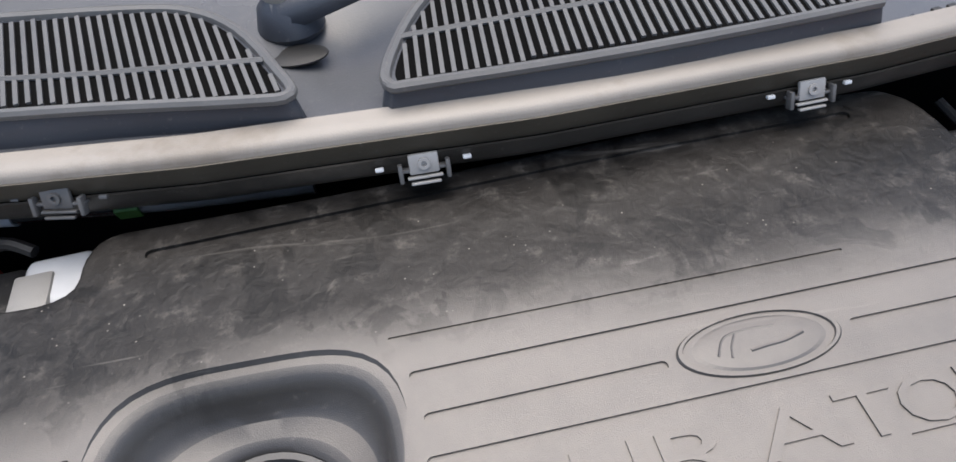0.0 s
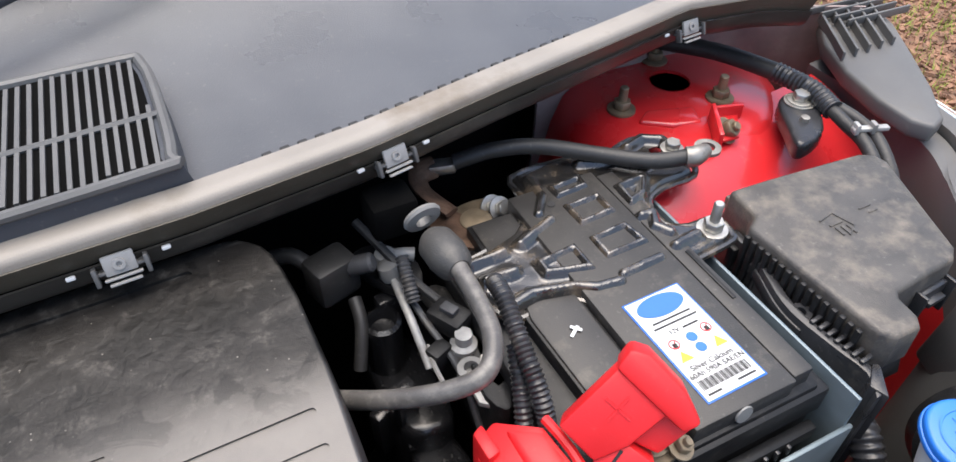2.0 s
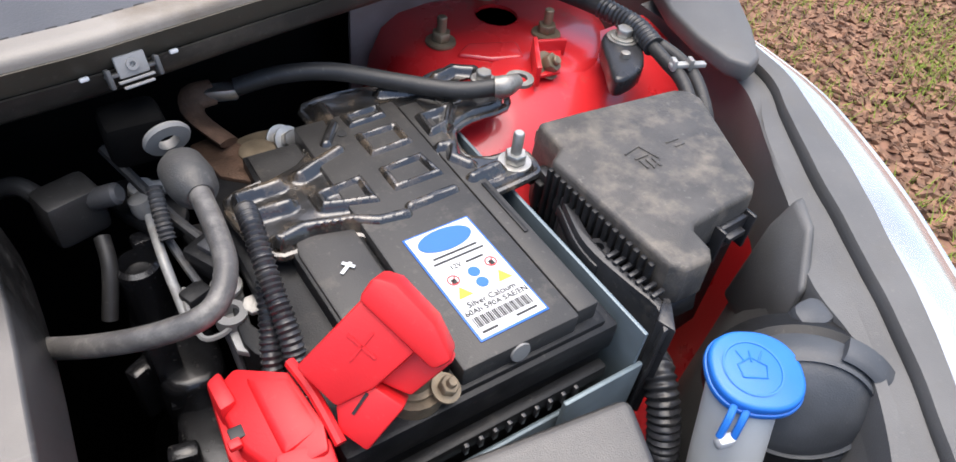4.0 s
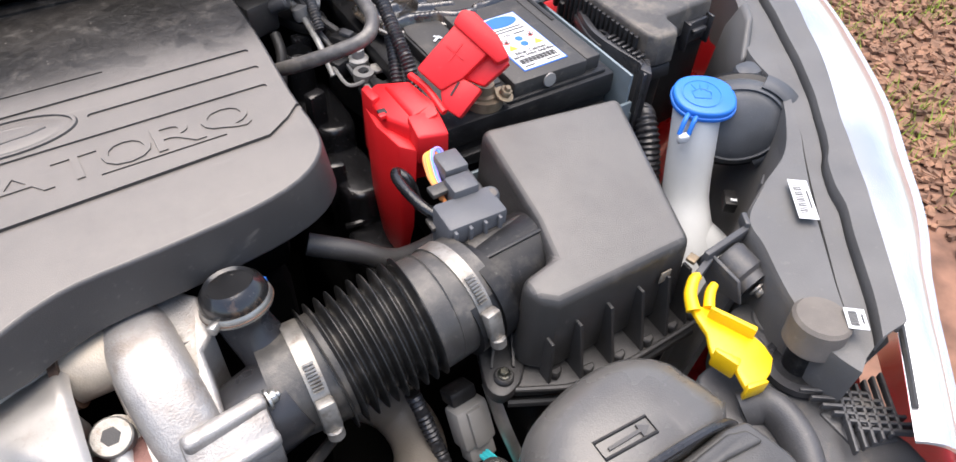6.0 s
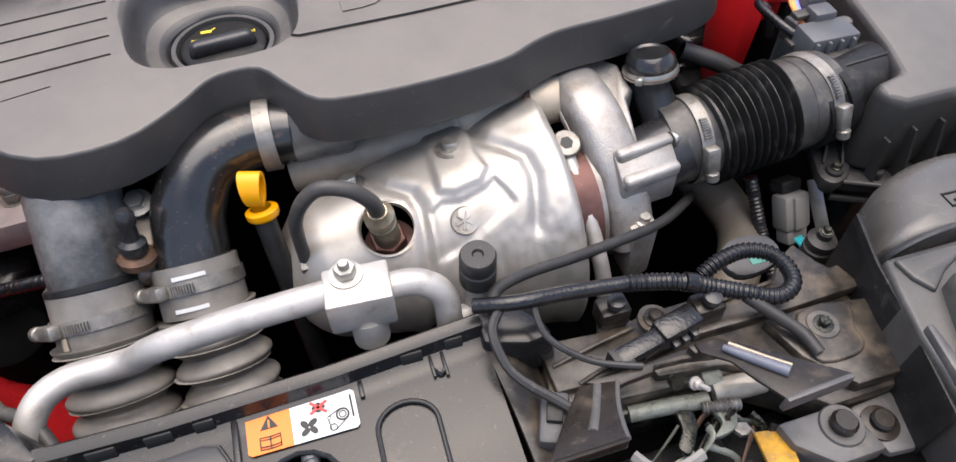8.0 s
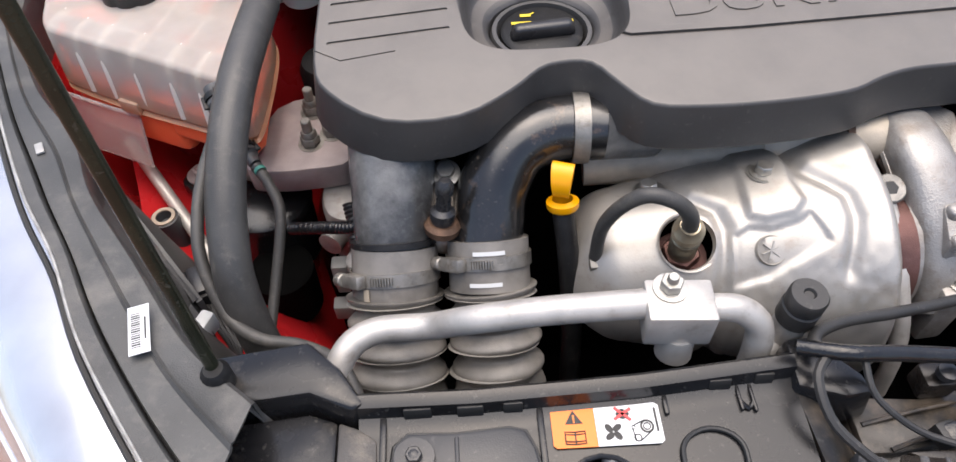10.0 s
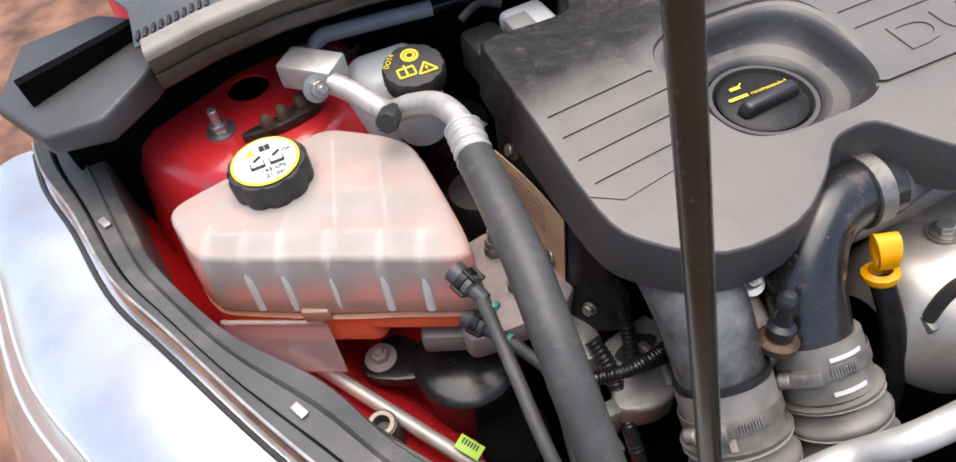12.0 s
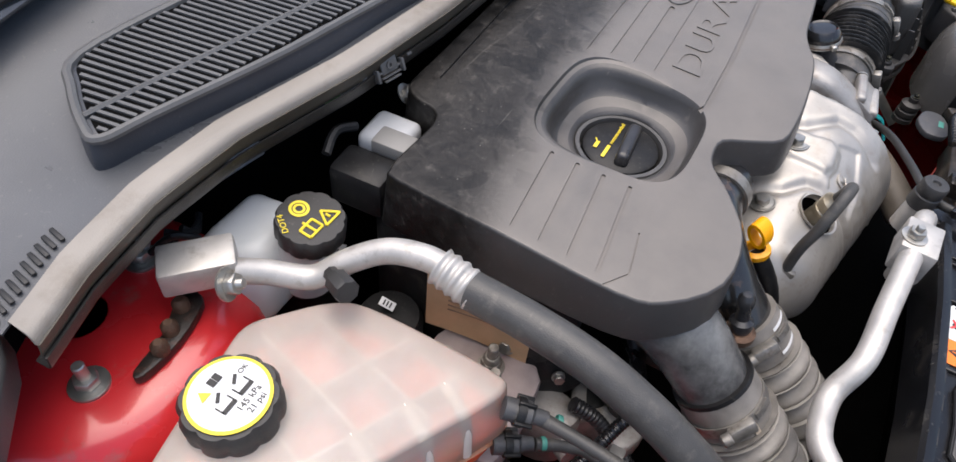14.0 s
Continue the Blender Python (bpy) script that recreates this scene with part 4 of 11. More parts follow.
def chassis():
    solo("chassis_leg", box(0.11, 0.6, 0.14, Matrix.Translation((-0.535, 0.05, 0.36)), 0.01), RED, "red painted chassis leg low in the bay", "chassis leg", kind="structure")
    solo("chassis_leg", box(0.11, 0.6, 0.14, Matrix.Translation((0.6, 0.05, 0.36)), 0.01), RED, "red painted chassis leg low in the bay", "chassis leg", kind="structure")
    # Plain filler blocks; the shade under the cover is their near-black colour.
    e = thing("engine_block", (-0.1, 0.25, 0.4), "dark engine block under the cover", "engine")
    part("head", box(0.52, 0.22, 0.07, Matrix.Translation((-0.105, 0.225, 0.725)), 0.015), DEEP_SHADE, e)
    part("block", box(0.5, 0.24, 0.36, Matrix.Translation((-0.1, 0.23, 0.365)), 0.02), DEEP_SHADE, e)
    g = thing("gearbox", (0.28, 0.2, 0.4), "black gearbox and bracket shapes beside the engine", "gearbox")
    part("case", box(0.16, 0.3, 0.2, Matrix.Translation((0.29, 0.22, 0.37)), 0.03, 4), DEEP_SHADE, g)
    part("bracket", prism(smooth_loop([(0.232, 0.352, 0), (0.268, 0.352, 0), (0.274, 0.3, 0), (0.268, 0.266, 0), (0.238, 0.268, 0), (0.23, 0.3, 0)], 3), 0.6, 0.716, 0.007, 4), GLOSSB, g)
    part("bracket", prism(smooth_loop([(0.236, 0.272, 0), (0.27, 0.27, 0), (0.268, 0.205, 0), (0.232, 0.205, 0)], 3), 0.56, 0.69, 0.007, 4), GLOSSB, g)
    part("bracket_lip", tube([(0.236, 0.272, 0.694), (0.25, 0.268, 0.697), (0.268, 0.271, 0.698)], 0.0035, 8, 4), GLOSSB, g)
    part("bracket", box(0.045, 0.07, 0.12, Matrix.Translation((0.246, 0.168, 0.53)), 0.009, 4), GLOSSB, g)
    part("bracket_lip", tube([(0.226, 0.204, 0.652), (0.24, 0.2, 0.655), (0.262, 0.203, 0.656)], 0.0035, 8, 4), GLOSSB, g)
    part("tab", prism([(0.296, 0.306), (0.311, 0.303), (0.303, 0.245), (0.29, 0.24), (0.286, 0.25)], 0.742, 0.772, 0.002), BLACK, g)
    part("wire_frame", tube([(0.263, 0.293, 0.772), (0.2605, 0.275, 0.772), (0.262, 0.255, 0.77), (0.272, 0.252, 0.77), (0.28, 0.256, 0.77)], 0.0018, 6, 4), GREYP, g, "bent grey wire frame")
    part("plate", prism(smooth_loop([(0.274, 0.34, 0), (0.3, 0.335, 0), (0.305, 0.27, 0), (0.292, 0.225, 0), (0.28, 0.24, 0), (0.285, 0.29, 0)], 3), 0.7, 0.772, 0.003), BLACK, g)
    part("clip", box(0.016, 0.012, 0.02, Matrix.Translation((0.268, 0.285, 0.757)) @ Matrix.Rotation(0.4, 4, "Z"), 0.002), BLACK, g)
    part("nut", lathe([(0.005, 0), (0.0095, 0), (0.0095, 0.009), (0.005, 0.01)], 20, Matrix.Translation((0.281, 0.262, 0.765))), GREYP, g)
    for x, y, z, a in ((0.24, 0.285, 0.7, 0.3), (0.232, 0.23, 0.66, -0.2), (0.255, 0.35, 0.72, 0.1), (0.226, 0.3, 0.66, 0.5)):
        part("fitting", box(0.018, 0.012, 0.05, Matrix.Translation((x, y, z)) @ Matrix.Rotation(a, 4, "Z"), 0.003), GLOSSB, g)
    part("post", lathe([(0.014, 0), (0.014, 0.06), (0.011, 0.062), (0.009, 0.052), (0.0, 0.05)], 20, Matrix.Translation((0.245, 0.334, 0.703))), GLOSSB, g)


GLOSSB = mat("glossy black paint", (0.012, 0.012, 0.013), 0.2, var=0.2, scale=30, bump=0.08)
chassis()


CARRE = mat("dark grey corner plastic", (0.05, 0.05, 0.052), 0.45, var=0.15, scale=30, bump=0.2)


def cowl_end():
    solo("cowl_end", prism([(-0.64, 0.45), (-0.645, 0.397), (-0.656, 0.378), (-0.694, 0.342), (-0.74, 0.35), (-0.78, 0.42), (-0.76, 0.5), (-0.69, 0.5)], 0.84, 0.864, 0.004, 3, top=lambda x, y: 0.1 * (x + 0.69)), CARRE, "black plastic end piece under the cowl corner", "end piece", kind="structure")

    def f(u, v):
        y = 0.3 - 0.36 * u
        x0 = float(np.interp(y, [-0.06, 0.1, 0.3], [-0.5, -0.6, -0.67]))
        return Vector((x0 + 0.16 * v, y, 0.648 - 0.09 * v - 0.1 * v * v + 0.006 * math.sin(30 * y + 8 * v)))

    solo("inner_wing_floor", sheet(f, 30, 16, 0.004), RED, "red painted sheet metal sloping down below the coolant tank", "panel", kind="structure")


def body_sides():
    """Plain red wings and a bumper that close the car round the bay, with the body behind it."""
    for name, line, sgn in (("wing_panel_1", R_OUT, 1), ("wing_panel_2", L_OUT, -1)):
        pts = smooth_loop([(x, y, 0) for x, y in line], 5, False)

        def f(u, v):
            k = u * (len(pts) - 1)
            j = min(int(k), len(pts) - 2)
            p = pts[j].lerp(pts[j + 1], k - j)
            return Vector((p.x + sgn * (0.02 + 0.05 * math.sin(math.pi * v)), p.y - 0.02 * v, 0.7 - 0.52 * v))

        solo(name, sheet(f, 40, 12, 0.004), RED, "plain red front wing below the headlamp", "wing", kind="structure")

    def g(u, v):
        x = -0.47 + 0.89 * u
        return Vector((x, -0.24 - 0.2 * math.sin(math.pi * u) - 0.03 * math.sin(math.pi * v), 0.66 - 0.48 * v))

    solo("bumper", sheet(g, 40, 12, 0.005), RED, "plain red front bumper", "bumper", kind="structure")
    for x in (-0.74, 0.74):
        solo("body_side", prism([(0.69, 0.18), (2.75, 0.18), (2.75, 0.9), (1.15, 0.9), (0.95, 0.52), (0.69, 0.52)], -0.03, 0.03, 0.015, 3, Matrix.Translation((x, 0, 0)) @ Matrix(((0, 0, 1, 0), (1, 0, 0, 0), (0, 1, 0, 0), (0, 0, 0, 1)))), RED, "plain red body side behind the engine bay", "body side", kind="structure")
        solo("side_glass", sheet(lambda u, v, x=x: Vector((x * (1 - 0.1 * v), 1.2 + 0.2 * v + (1.5 - 0.35 * v) * u, 0.89 + 0.53 * v)), 8, 6, 0.005), GLASS, "plain dark side glass", "window", kind="structure")
    solo("tailgate", sheet(lambda u, v: Vector((-0.72 + 1.44 * u, 2.74 - 0.22 * v * v, 0.18 + 1.24 * v)), 10, 12, 0.02), RED, "plain red tailgate", "tailgate", kind="structure")
    solo("roof", box(1.36, 1.3, 0.05, Matrix.Translation((0, 1.93, 1.42)), 0.03), RED, "plain red roof behind the windscreen", "roof", kind="structure")


def lamp_walls():
    """The dark plastic walls that drop from the shelves to the lamps."""
    for name, line, sgn in (("lamp_wall_1", R_IN[4:11], 1), ("lamp_wall_2", L_IN[5:], -1)):
        pts = smooth_loop([(x, y, 0) for x, y in line], 6, False)

        def f(u, v):
            k = u * (len(pts) - 1)
            j = min(int(k), len(pts) - 2)
            p = pts[j].lerp(pts[j + 1], k - j)
            return Vector((p.x - sgn * (-0.008 + 0.05 * v + 0.012 * math.sin(26 * u) * v), p.y - 0.01 * v, 0.778 - 0.2 * v))

        solo(name, sheet(f, 40, 10, 0.004), RAILM, "grey-black moulded plastic wall behind the headlamp", "wall", kind="structure")


body_sides()
cowl_end()
lamp_walls()


def grass():
    bm = bmesh.new()
    rnd = random.Random(4)
    def spot():
        while True:
            x, y = rnd.uniform(1.2, 3.8), rnd.uniform(-0.3, 2.8)
            if ((x - 2.4) / 1.05) ** 4 + ((y - 1.2) / 1.15) ** 4 < 1 + rnd.gauss(0, 0.3):
                return x, y

    for k in range(110):
        cx, cy = spot()
        for i in range(60):
            x, y = cx + rnd.gauss(0, 0.07), cy + rnd.gauss(0, 0.07)
            h, a = rnd.uniform(0.015, 0.06), rnd.uniform(0, 6.28)
            dx, dy = math.cos(a), math.sin(a)
            lean = rnd.uniform(0.01, 0.05)
            bm.faces.new([bm.verts.new(q) for q in ((x - dy * 0.0022, y + dx * 0.0022, 0), (x + dy * 0.0022, y - dx * 0.0022, 0), (x + dx * lean, y + dy * lean, h))])
    solo("grass_tufts", bm, GRASS, "yellow-green grass tufts in the mulch", "grass", kind="stuff")
    bm = bmesh.new()
    for k in range(11000):
        x, y = spot()
        m = Matrix.Translation((x, y, 0.006)) @ Euler((rnd.uniform(-0.5, 0.5), rnd.uniform(-0.5, 0.5), rnd.uniform(0, 6.3))).to_matrix().to_4x4()
        sx, sy, sz = rnd.uniform(0.006, 0.02), rnd.uniform(0.004, 0.009), rnd.uniform(0.002, 0.006)
        vs = [bm.verts.new(m @ Vector((a * sx, b * sy, c * sz))) for a in (-1, 1) for b in (-1, 1) for c in (-1, 1)]
        for q in ((0, 1, 3, 2), (4, 6, 7, 5), (0, 4, 5, 1), (2, 3, 7, 6), (1, 5, 7, 3)):
            bm.faces.new([vs[i] for i in q])
    solo("bark_chips", bm, CHIPS, "loose brown bark chips on the ground", "bark", kind="stuff")


CHIPS = mat("bark chips", (0.21, 0.115, 0.07), 0.9, var=0.55, scale=25, bump=0.6, fine=200, speck=0.0)
grass()

# ---- engine cover ----
def cover_top(x, y):
    return 0.06 * (y - 0.19)


def engine_cover():
    t = thing("engine_cover", (-0.1, 0.2, 0.8), "dark grey plastic engine cover with embossed lettering, dusty at the back", "engine cover")
    out = [(-0.407, 0.288), (-0.406, 0.20), (-0.405, 0.11), (-0.392, 0.076), (-0.352, 0.046), (-0.30, 0.046), (-0.262, 0.068), (-0.24, 0.088),
           (-0.224, 0.094), (-0.202, 0.092), (-0.186, 0.07), (-0.166, 0.047), (-0.13, 0.042), (-0.09, 0.042), (-0.05, 0.045), (-0.022, 0.05), (0.0, 0.06), (0.025, 0.067), (0.07, 0.07), (0.125, 0.076),
           (0.16, 0.086), (0.181, 0.103), (0.188, 0.125), (0.187, 0.17), (0.19, 0.25), (0.187, 0.325), (0.174, 0.355), (0.14, 0.362), (0.0, 0.356), (-0.14, 0.348),
           (-0.27, 0.344), (-0.308, 0.342), (-0.32, 0.328), (-0.323, 0.308), (-0.34, 0.3), (-0.38, 0.301), (-0.4, 0.299)]
    bm = prism(smooth_loop([(x, y, 0) for x, y in out], 3), 0.80, 0.846, 0.0095, 5, grow=0.006, top=cover_top)
    body = part("shell", bm, COVER, t)
    # oil filler well
    well = lathe([(0.041, -0.05), (0.0425, -0.031), (0.044, -0.0285), (0.047, -0.0265), (0.0555, -0.023), (0.059, -0.018), (0.0605, -0.009), (0.062, -0.0045), (0.0645, -0.0012), (0.068, 0.0006), (0.072, 0.0016), (0.085, 0.02)], 64)
    for v in well.verts:
        a = math.atan2(v.co.y, v.co.x)
        p = 2.0 + 1.6 * min(1, max(0, (v.co.z + 0.03) / 0.02))
        k = (abs(math.cos(a)) ** p + abs(math.sin(a)) ** p) ** (-1 / p)
        v.co.x *= k * 1.02
        v.co.y *= k * 0.98
    well.transform(Matrix.Translation((-0.229, 0.170, 0.845)))
    carve(body, well)
    # long grooves beside the badge and on the left wing of the cover
    slots = []
    for x0, y0, x1, y1 in ((-0.151, 0.2172, 0.174, 0.2252), (-0.147, 0.1947, -0.036, 0.198), (0.062, 0.2015, 0.174, 0.204), (-0.1485, 0.174, 0.172, 0.182)):
        slots.append(capsule((x0, y0), (x1, y1), 0.0025, 0.8446, 0.86))
    for i in range(4):
        slots.append(capsule((-0.3945, 0.197 - 0.023 * i), (-0.308 + 0.001 * i, 0.206 - 0.0224 * i), 0.0017, 0.8446, 0.86))
    cut = join(*slots)
    for v in cut.verts:
        v.co.z += cover_top(v.co.x, v.co.y)
    carve(body, cut)
    # panel outline
    line = [(-0.186, 0.1265), (-0.168, 0.1185), (-0.08, 0.1196), (0.159, 0.1312), (0.177, 0.1435), (0.186, 0.1525)]
    lines = [capsule(a, b, 0.0024, 0.8436, 0.86) for a, b in zip(line, line[1:])]
    lines.append(capsule((-0.1605, 0.2398), (0.078, 0.2442), 0.0008, 0.8451, 0.86))
    for a, b in (((-0.404, 0.12), (-0.385, 0.108)), ((-0.385, 0.108), (-0.345, 0.1155))):
        lines.append(capsule(a, b, 0.0007, 0.8451, 0.86))
    lines.append(capsule((0.056, 0.1437), (0.133, 0.1455), 0.0009, 0.8449, 0.86))
    for a, b in (((-0.284, 0.3225), (-0.165, 0.329)), ((-0.165, 0.329), (-0.017, 0.337)), ((-0.017, 0.337), (0.135, 0.342))):
        lines.append(capsule(a, b, 0.0034, 0.8438, 0.86))
    for cut in lines:
        for v in cut.verts:
            v.co.z += cover_top(v.co.x, v.co.y)
        carve(body, cut)
    # raised badge and lettering

    def lay(x, y, dz=0.0):
        return Matrix.Translation((x, y, 0.8462 + cover_top(x, y) + dz)) @ Matrix.Rotation(math.atan(0.06), 4, "X")

    ring = lathe([(0.0405, -0.002), (0.0405, 0.0), (0.0395, 0.0012), (0.0375, 0.0012), (0.0365, -0.002)], 48)
    ring.transform(lay(0.0125, 0.2005) @ Matrix.Rotation(0.024, 4, "Z") @ Matrix.Diagonal((1.02, 0.42, 1, 1)))
    part("badge", ring, COVER, t, "oval embossed badge outline")
    pillow = lathe([(0.0, 0.0011), (0.018, 0.0009), (0.03, 0.0004), (0.0355, -0.0008)], 40)
    pillow.transform(lay(0.0125, 0.2005) @ Matrix.Rotation(0.024, 4, "Z") @ Matrix.Diagonal((1.02, 0.42, 1, 1)))
    part("badge_field", pillow, COVER, t, "gently domed badge field")
    relief = join(tube([(-0.022, -0.004, 0), (-0.016, 0.005, 0), (-0.004, 0.0075, 0), (0.01, 0.007, 0)], 0.0008, 6, 5), tube([(-0.016, -0.006, 0), (-0.014, 0.0, 0), (-0.01, 0.006, 0)], 0.0009, 6, 5), tube([(-0.006, -0.004, 0), (0.002, -0.003, 0), (0.012, -0.002, 0), (0.022, 0.001, 0)], 0.0012, 6, 5))
    relief.transform(lay(0.0125, 0.2005, 0.0004))
    part("badge_relief", relief, COVER, t, "worn flowing relief")
    for ch, x, w in (("D", -0.113, 0.0365), ("U", -0.075, 0.031), ("R", -0.035, 0.0345), ("A", 0.009, 0.04), ("T", 0.044, 0.027), ("O", 0.0735, 0.0305), ("R", 0.106, 0.0305), ("Q", 0.1375, 0.0315)):
        h = 0.0225 - 0.042 * min(0.0, x)
        part("letter", fitted(ch, w, h if ch != "Q" else h + 0.002, 0.0009, lay(x, 0.1555 + 0.035 * x) @ Matrix.Rotation(0.035, 4, "Z")), COVER, t, "large embossed letter")
    # oil filler neck and cap
    neck = lathe([(0.042, 0), (0.043, 0.012), (0.041, 0.017), (0.0375, 0.017), (0.036, 0.004)], 36, Matrix.Translation((-0.228, 0.17, 0.797)))
    part("filler_ring", neck, CARRG, t)
    cap = thing("oil_filler_cap", (-0.228, 0.17, 0.805), "black oil filler cap with yellow print in the engine cover", "filler cap")
    m = Matrix.Translation((-0.228, 0.17, 0.80))
    part("cap_body", lathe([(0.0, 0), (0.034, 0.0), (0.035, 0.006), (0.034, 0.012), (0.031, 0.014), (0, 0.0145)], 36, m), BLACK, cap)
    grip = box(0.056, 0.013, 0.013, m @ Matrix.Translation((0, -0.006, 0.012)) @ Matrix.Rotation(radians(6), 4, "Z"), 0.004, 3, 0.85)
    part("grip", grip, SATIN, cap)
    part("print", (letters("recommended", 0.0055, 0.0003, m @ Matrix.Translation((0.011, 0.0085, 0.0152)))), YINK, cap, "yellow print")
    bar = join(box(0.017, 0.0032, 0.0006, m @ Matrix.Translation((-0.016, 0.0085, 0.0148)), 0.0002), box(0.009, 0.0035, 0.0006, m @ Matrix.Translation((-0.012, 0.019, 0.0146)), 0.0002), box(0.004, 0.0012, 0.0006, m @ Matrix.Translation((-0.006, 0.0215, 0.0146)) @ Matrix.Rotation(0.6, 4, "Z"), 0.0002))
    part("mark", bar, YINK, cap, "yellow maker's mark and oil can sign")
    return t


CARRG = mat("grey filler plastic", (0.07, 0.068, 0.066), 0.4, var=0.12, scale=40, bump=0.15)
engine_cover()

# ---- battery side ----
BATT = mat("dusty battery lid", (0.032, 0.03, 0.028), 0.5, var=0.2, scale=40, bump=0.2, dust=(0.1, 0.088, 0.072), amount=0.12, dust_scale=50)
def battery():
    t = thing("battery", (0.384, 0.26, 0.6), "black car battery with a white label, under a steel clamp", "battery")
    cx, cy = 0.384, 0.262
    part("case", box(0.168, 0.238, 0.165, Matrix.Translation((cx, cy, 0.615)), 0.004), BLACK, t)
    part("rim", box(0.175, 0.244, 0.024, Matrix.Translation((cx, cy, 0.763)), 0.004), BLACK, t)
    part("lid", box(0.076, 0.224, 0.016, Matrix.Translation((0.4035, 0.259, 0.7885)), 0.0015), BATT, t)
    part("lid_skirt", box(0.104, 0.232, 0.012, Matrix.Translation((0.4115, 0.26, 0.7785)), 0.003), BLACK, t)
    part("lid_panel", prism([(0.3285, 0.36), (0.3275, 0.275), (0.3245, 0.262), (0.328, 0.16), (0.362, 0.16), (0.3625, 0.36)], 0.78, 0.8005, 0.0015), BATT, t)
    part("lid_panel_edge", prism([(0.326, 0.362), (0.3225, 0.262), (0.326, 0.157), (0.3645, 0.157), (0.3645, 0.362)], 0.78, 0.7985, 0.001), BLACK, t)
    part("lid_strip", box(0.0155, 0.215, 0.015, Matrix.Translation((0.4505, 0.2575, 0.7885)), 0.0015), BATT, t)
    part("lid_notch", box(0.003, 0.05, 0.0012, Matrix.Translation((0.453, 0.24, 0.8034)), 0.0004), BLACK, t)
    lab = Matrix.Translation((0.4045, 0.2, 0.8046)) @ Matrix.Rotation(radians(1.5), 4, "Z")
    part("label", box(0.046, 0.084, 0.0006, lab, 0.0002), BINK, t, "white and blue printed label")
    part("label_face", box(0.0435, 0.0815, 0.0004, lab @ Matrix.Translation((0, 0, 0.0005)), 0), WHITE, t)
    l2 = lab @ Matrix.Translation((0, 0, 0.001))
    part("label_oval", prism(ellipse(0, 0.031, 0.018, 0.0085), 0, 0.0004, 0, m=l2), BINK, t, "blue oval badge")
    part("print", letters("Silver Calcium", 0.0056, 0.0002, l2 @ Matrix.Translation((0, -0.0185, 0.0002))), INK_SHADE, t)
    part("print", letters("60Ah 590A SAE/EN", 0.0052, 0.0002, l2 @ Matrix.Translation((0, -0.0235, 0.0002))), INK_SHADE, t)
    part("print", letters("12V", 0.0048, 0.0002, l2 @ Matrix.Translation((-0.006, 0.0095, 0.0002))), INK_SHADE, t)
    for w, x, y in ((0.03, 0, 0.0195), (0.034, 0, 0.0155), (0.012, 0.007, 0.0095), (0.014, 0.011, -0.037), (0.01, -0.014, -0.0375)):
        part("fine_print", box(w, 0.0014, 0.0003, l2 @ Matrix.Translation((x, y, 0)), 0), INK_SHADE, t)
    bars = join(*[box(0.0004 + 0.0003 * (i * 7 % 3), 0.007, 0.0003, l2 @ Matrix.Translation((-0.019 + 0.0013 * i, -0.0305, 0)), 0) for i in range(29)])
    part("barcode", bars, INK_SHADE, t)
    for k, (x, y, mt) in enumerate(((-0.013, 0.001, RINK), (0.001, 0.001, BINK), (0.014, 0.003, RINK), (0.001, -0.0078, BINK))):
        sign = lathe([(0.0, 0), (0.0037, 0), (0.0037, 0.0003), (0, 0.0003)] if mt is BINK else [(0.003, 0), (0.0038, 0), (0.0038, 0.0003), (0.003, 0.0003)], 20, l2 @ Matrix.Translation((x, y, 0)))
        part("sign", sign, mt, t)
        if mt is RINK:
            part("sign_bar", box(0.006, 0.0007, 0.0003, l2 @ Matrix.Translation((x, y, 0)) @ Matrix.Rotation(0.8, 4, "Z"), 0), RINK, t)
            part("sign_figure", box(0.003, 0.0035, 0.0003, l2 @ Matrix.Translation((x, y - 0.001, 0)), 0), INK_SHADE, t)
    for x in (-0.013, 0.014):
        tri = prism([(x - 0.0046, -0.0125), (x + 0.0046, -0.0125), (x, -0.0048)], 0, 0.0004, 0, m=l2)
        part("warning_triangle", tri, YINK, t)
    stud = lathe([(0, 0), (0.0065, 0), (0.006, 0.0012), (0, 0.0014)], 18, aim((0.4015, 0.1465, 0.7975), (0, -1, 0.15)))
    part("plug", stud, GREYP, t, "grey round plug")
    part("handle", box(0.155, 0.008, 0.012, Matrix.Translation((0.385, 0.136, 0.748)), 0.002), BLACK, t)
    for i in range(9):
        part("handle_rib", box(0.003, 0.006, 0.009, Matrix.Translation((0.362 + 0.0095 * i, 0.1325, 0.7485)), 0.0008), SATIN, t)
    mark = join(box(0.010, 0.0022, 0.0004, Matrix.Translation((0.344, 0.24, 0.8013)) @ Matrix.Rotation(0.6, 4, "Z"), 0), box(0.008, 0.0022, 0.0004, Matrix.Translation((0.346, 0.2415, 0.8015)) @ Matrix.Rotation(2.3, 4, "Z"), 0))
    part("chalk_mark", mark, WHITE, t, "white pen mark")
    return t


battery()


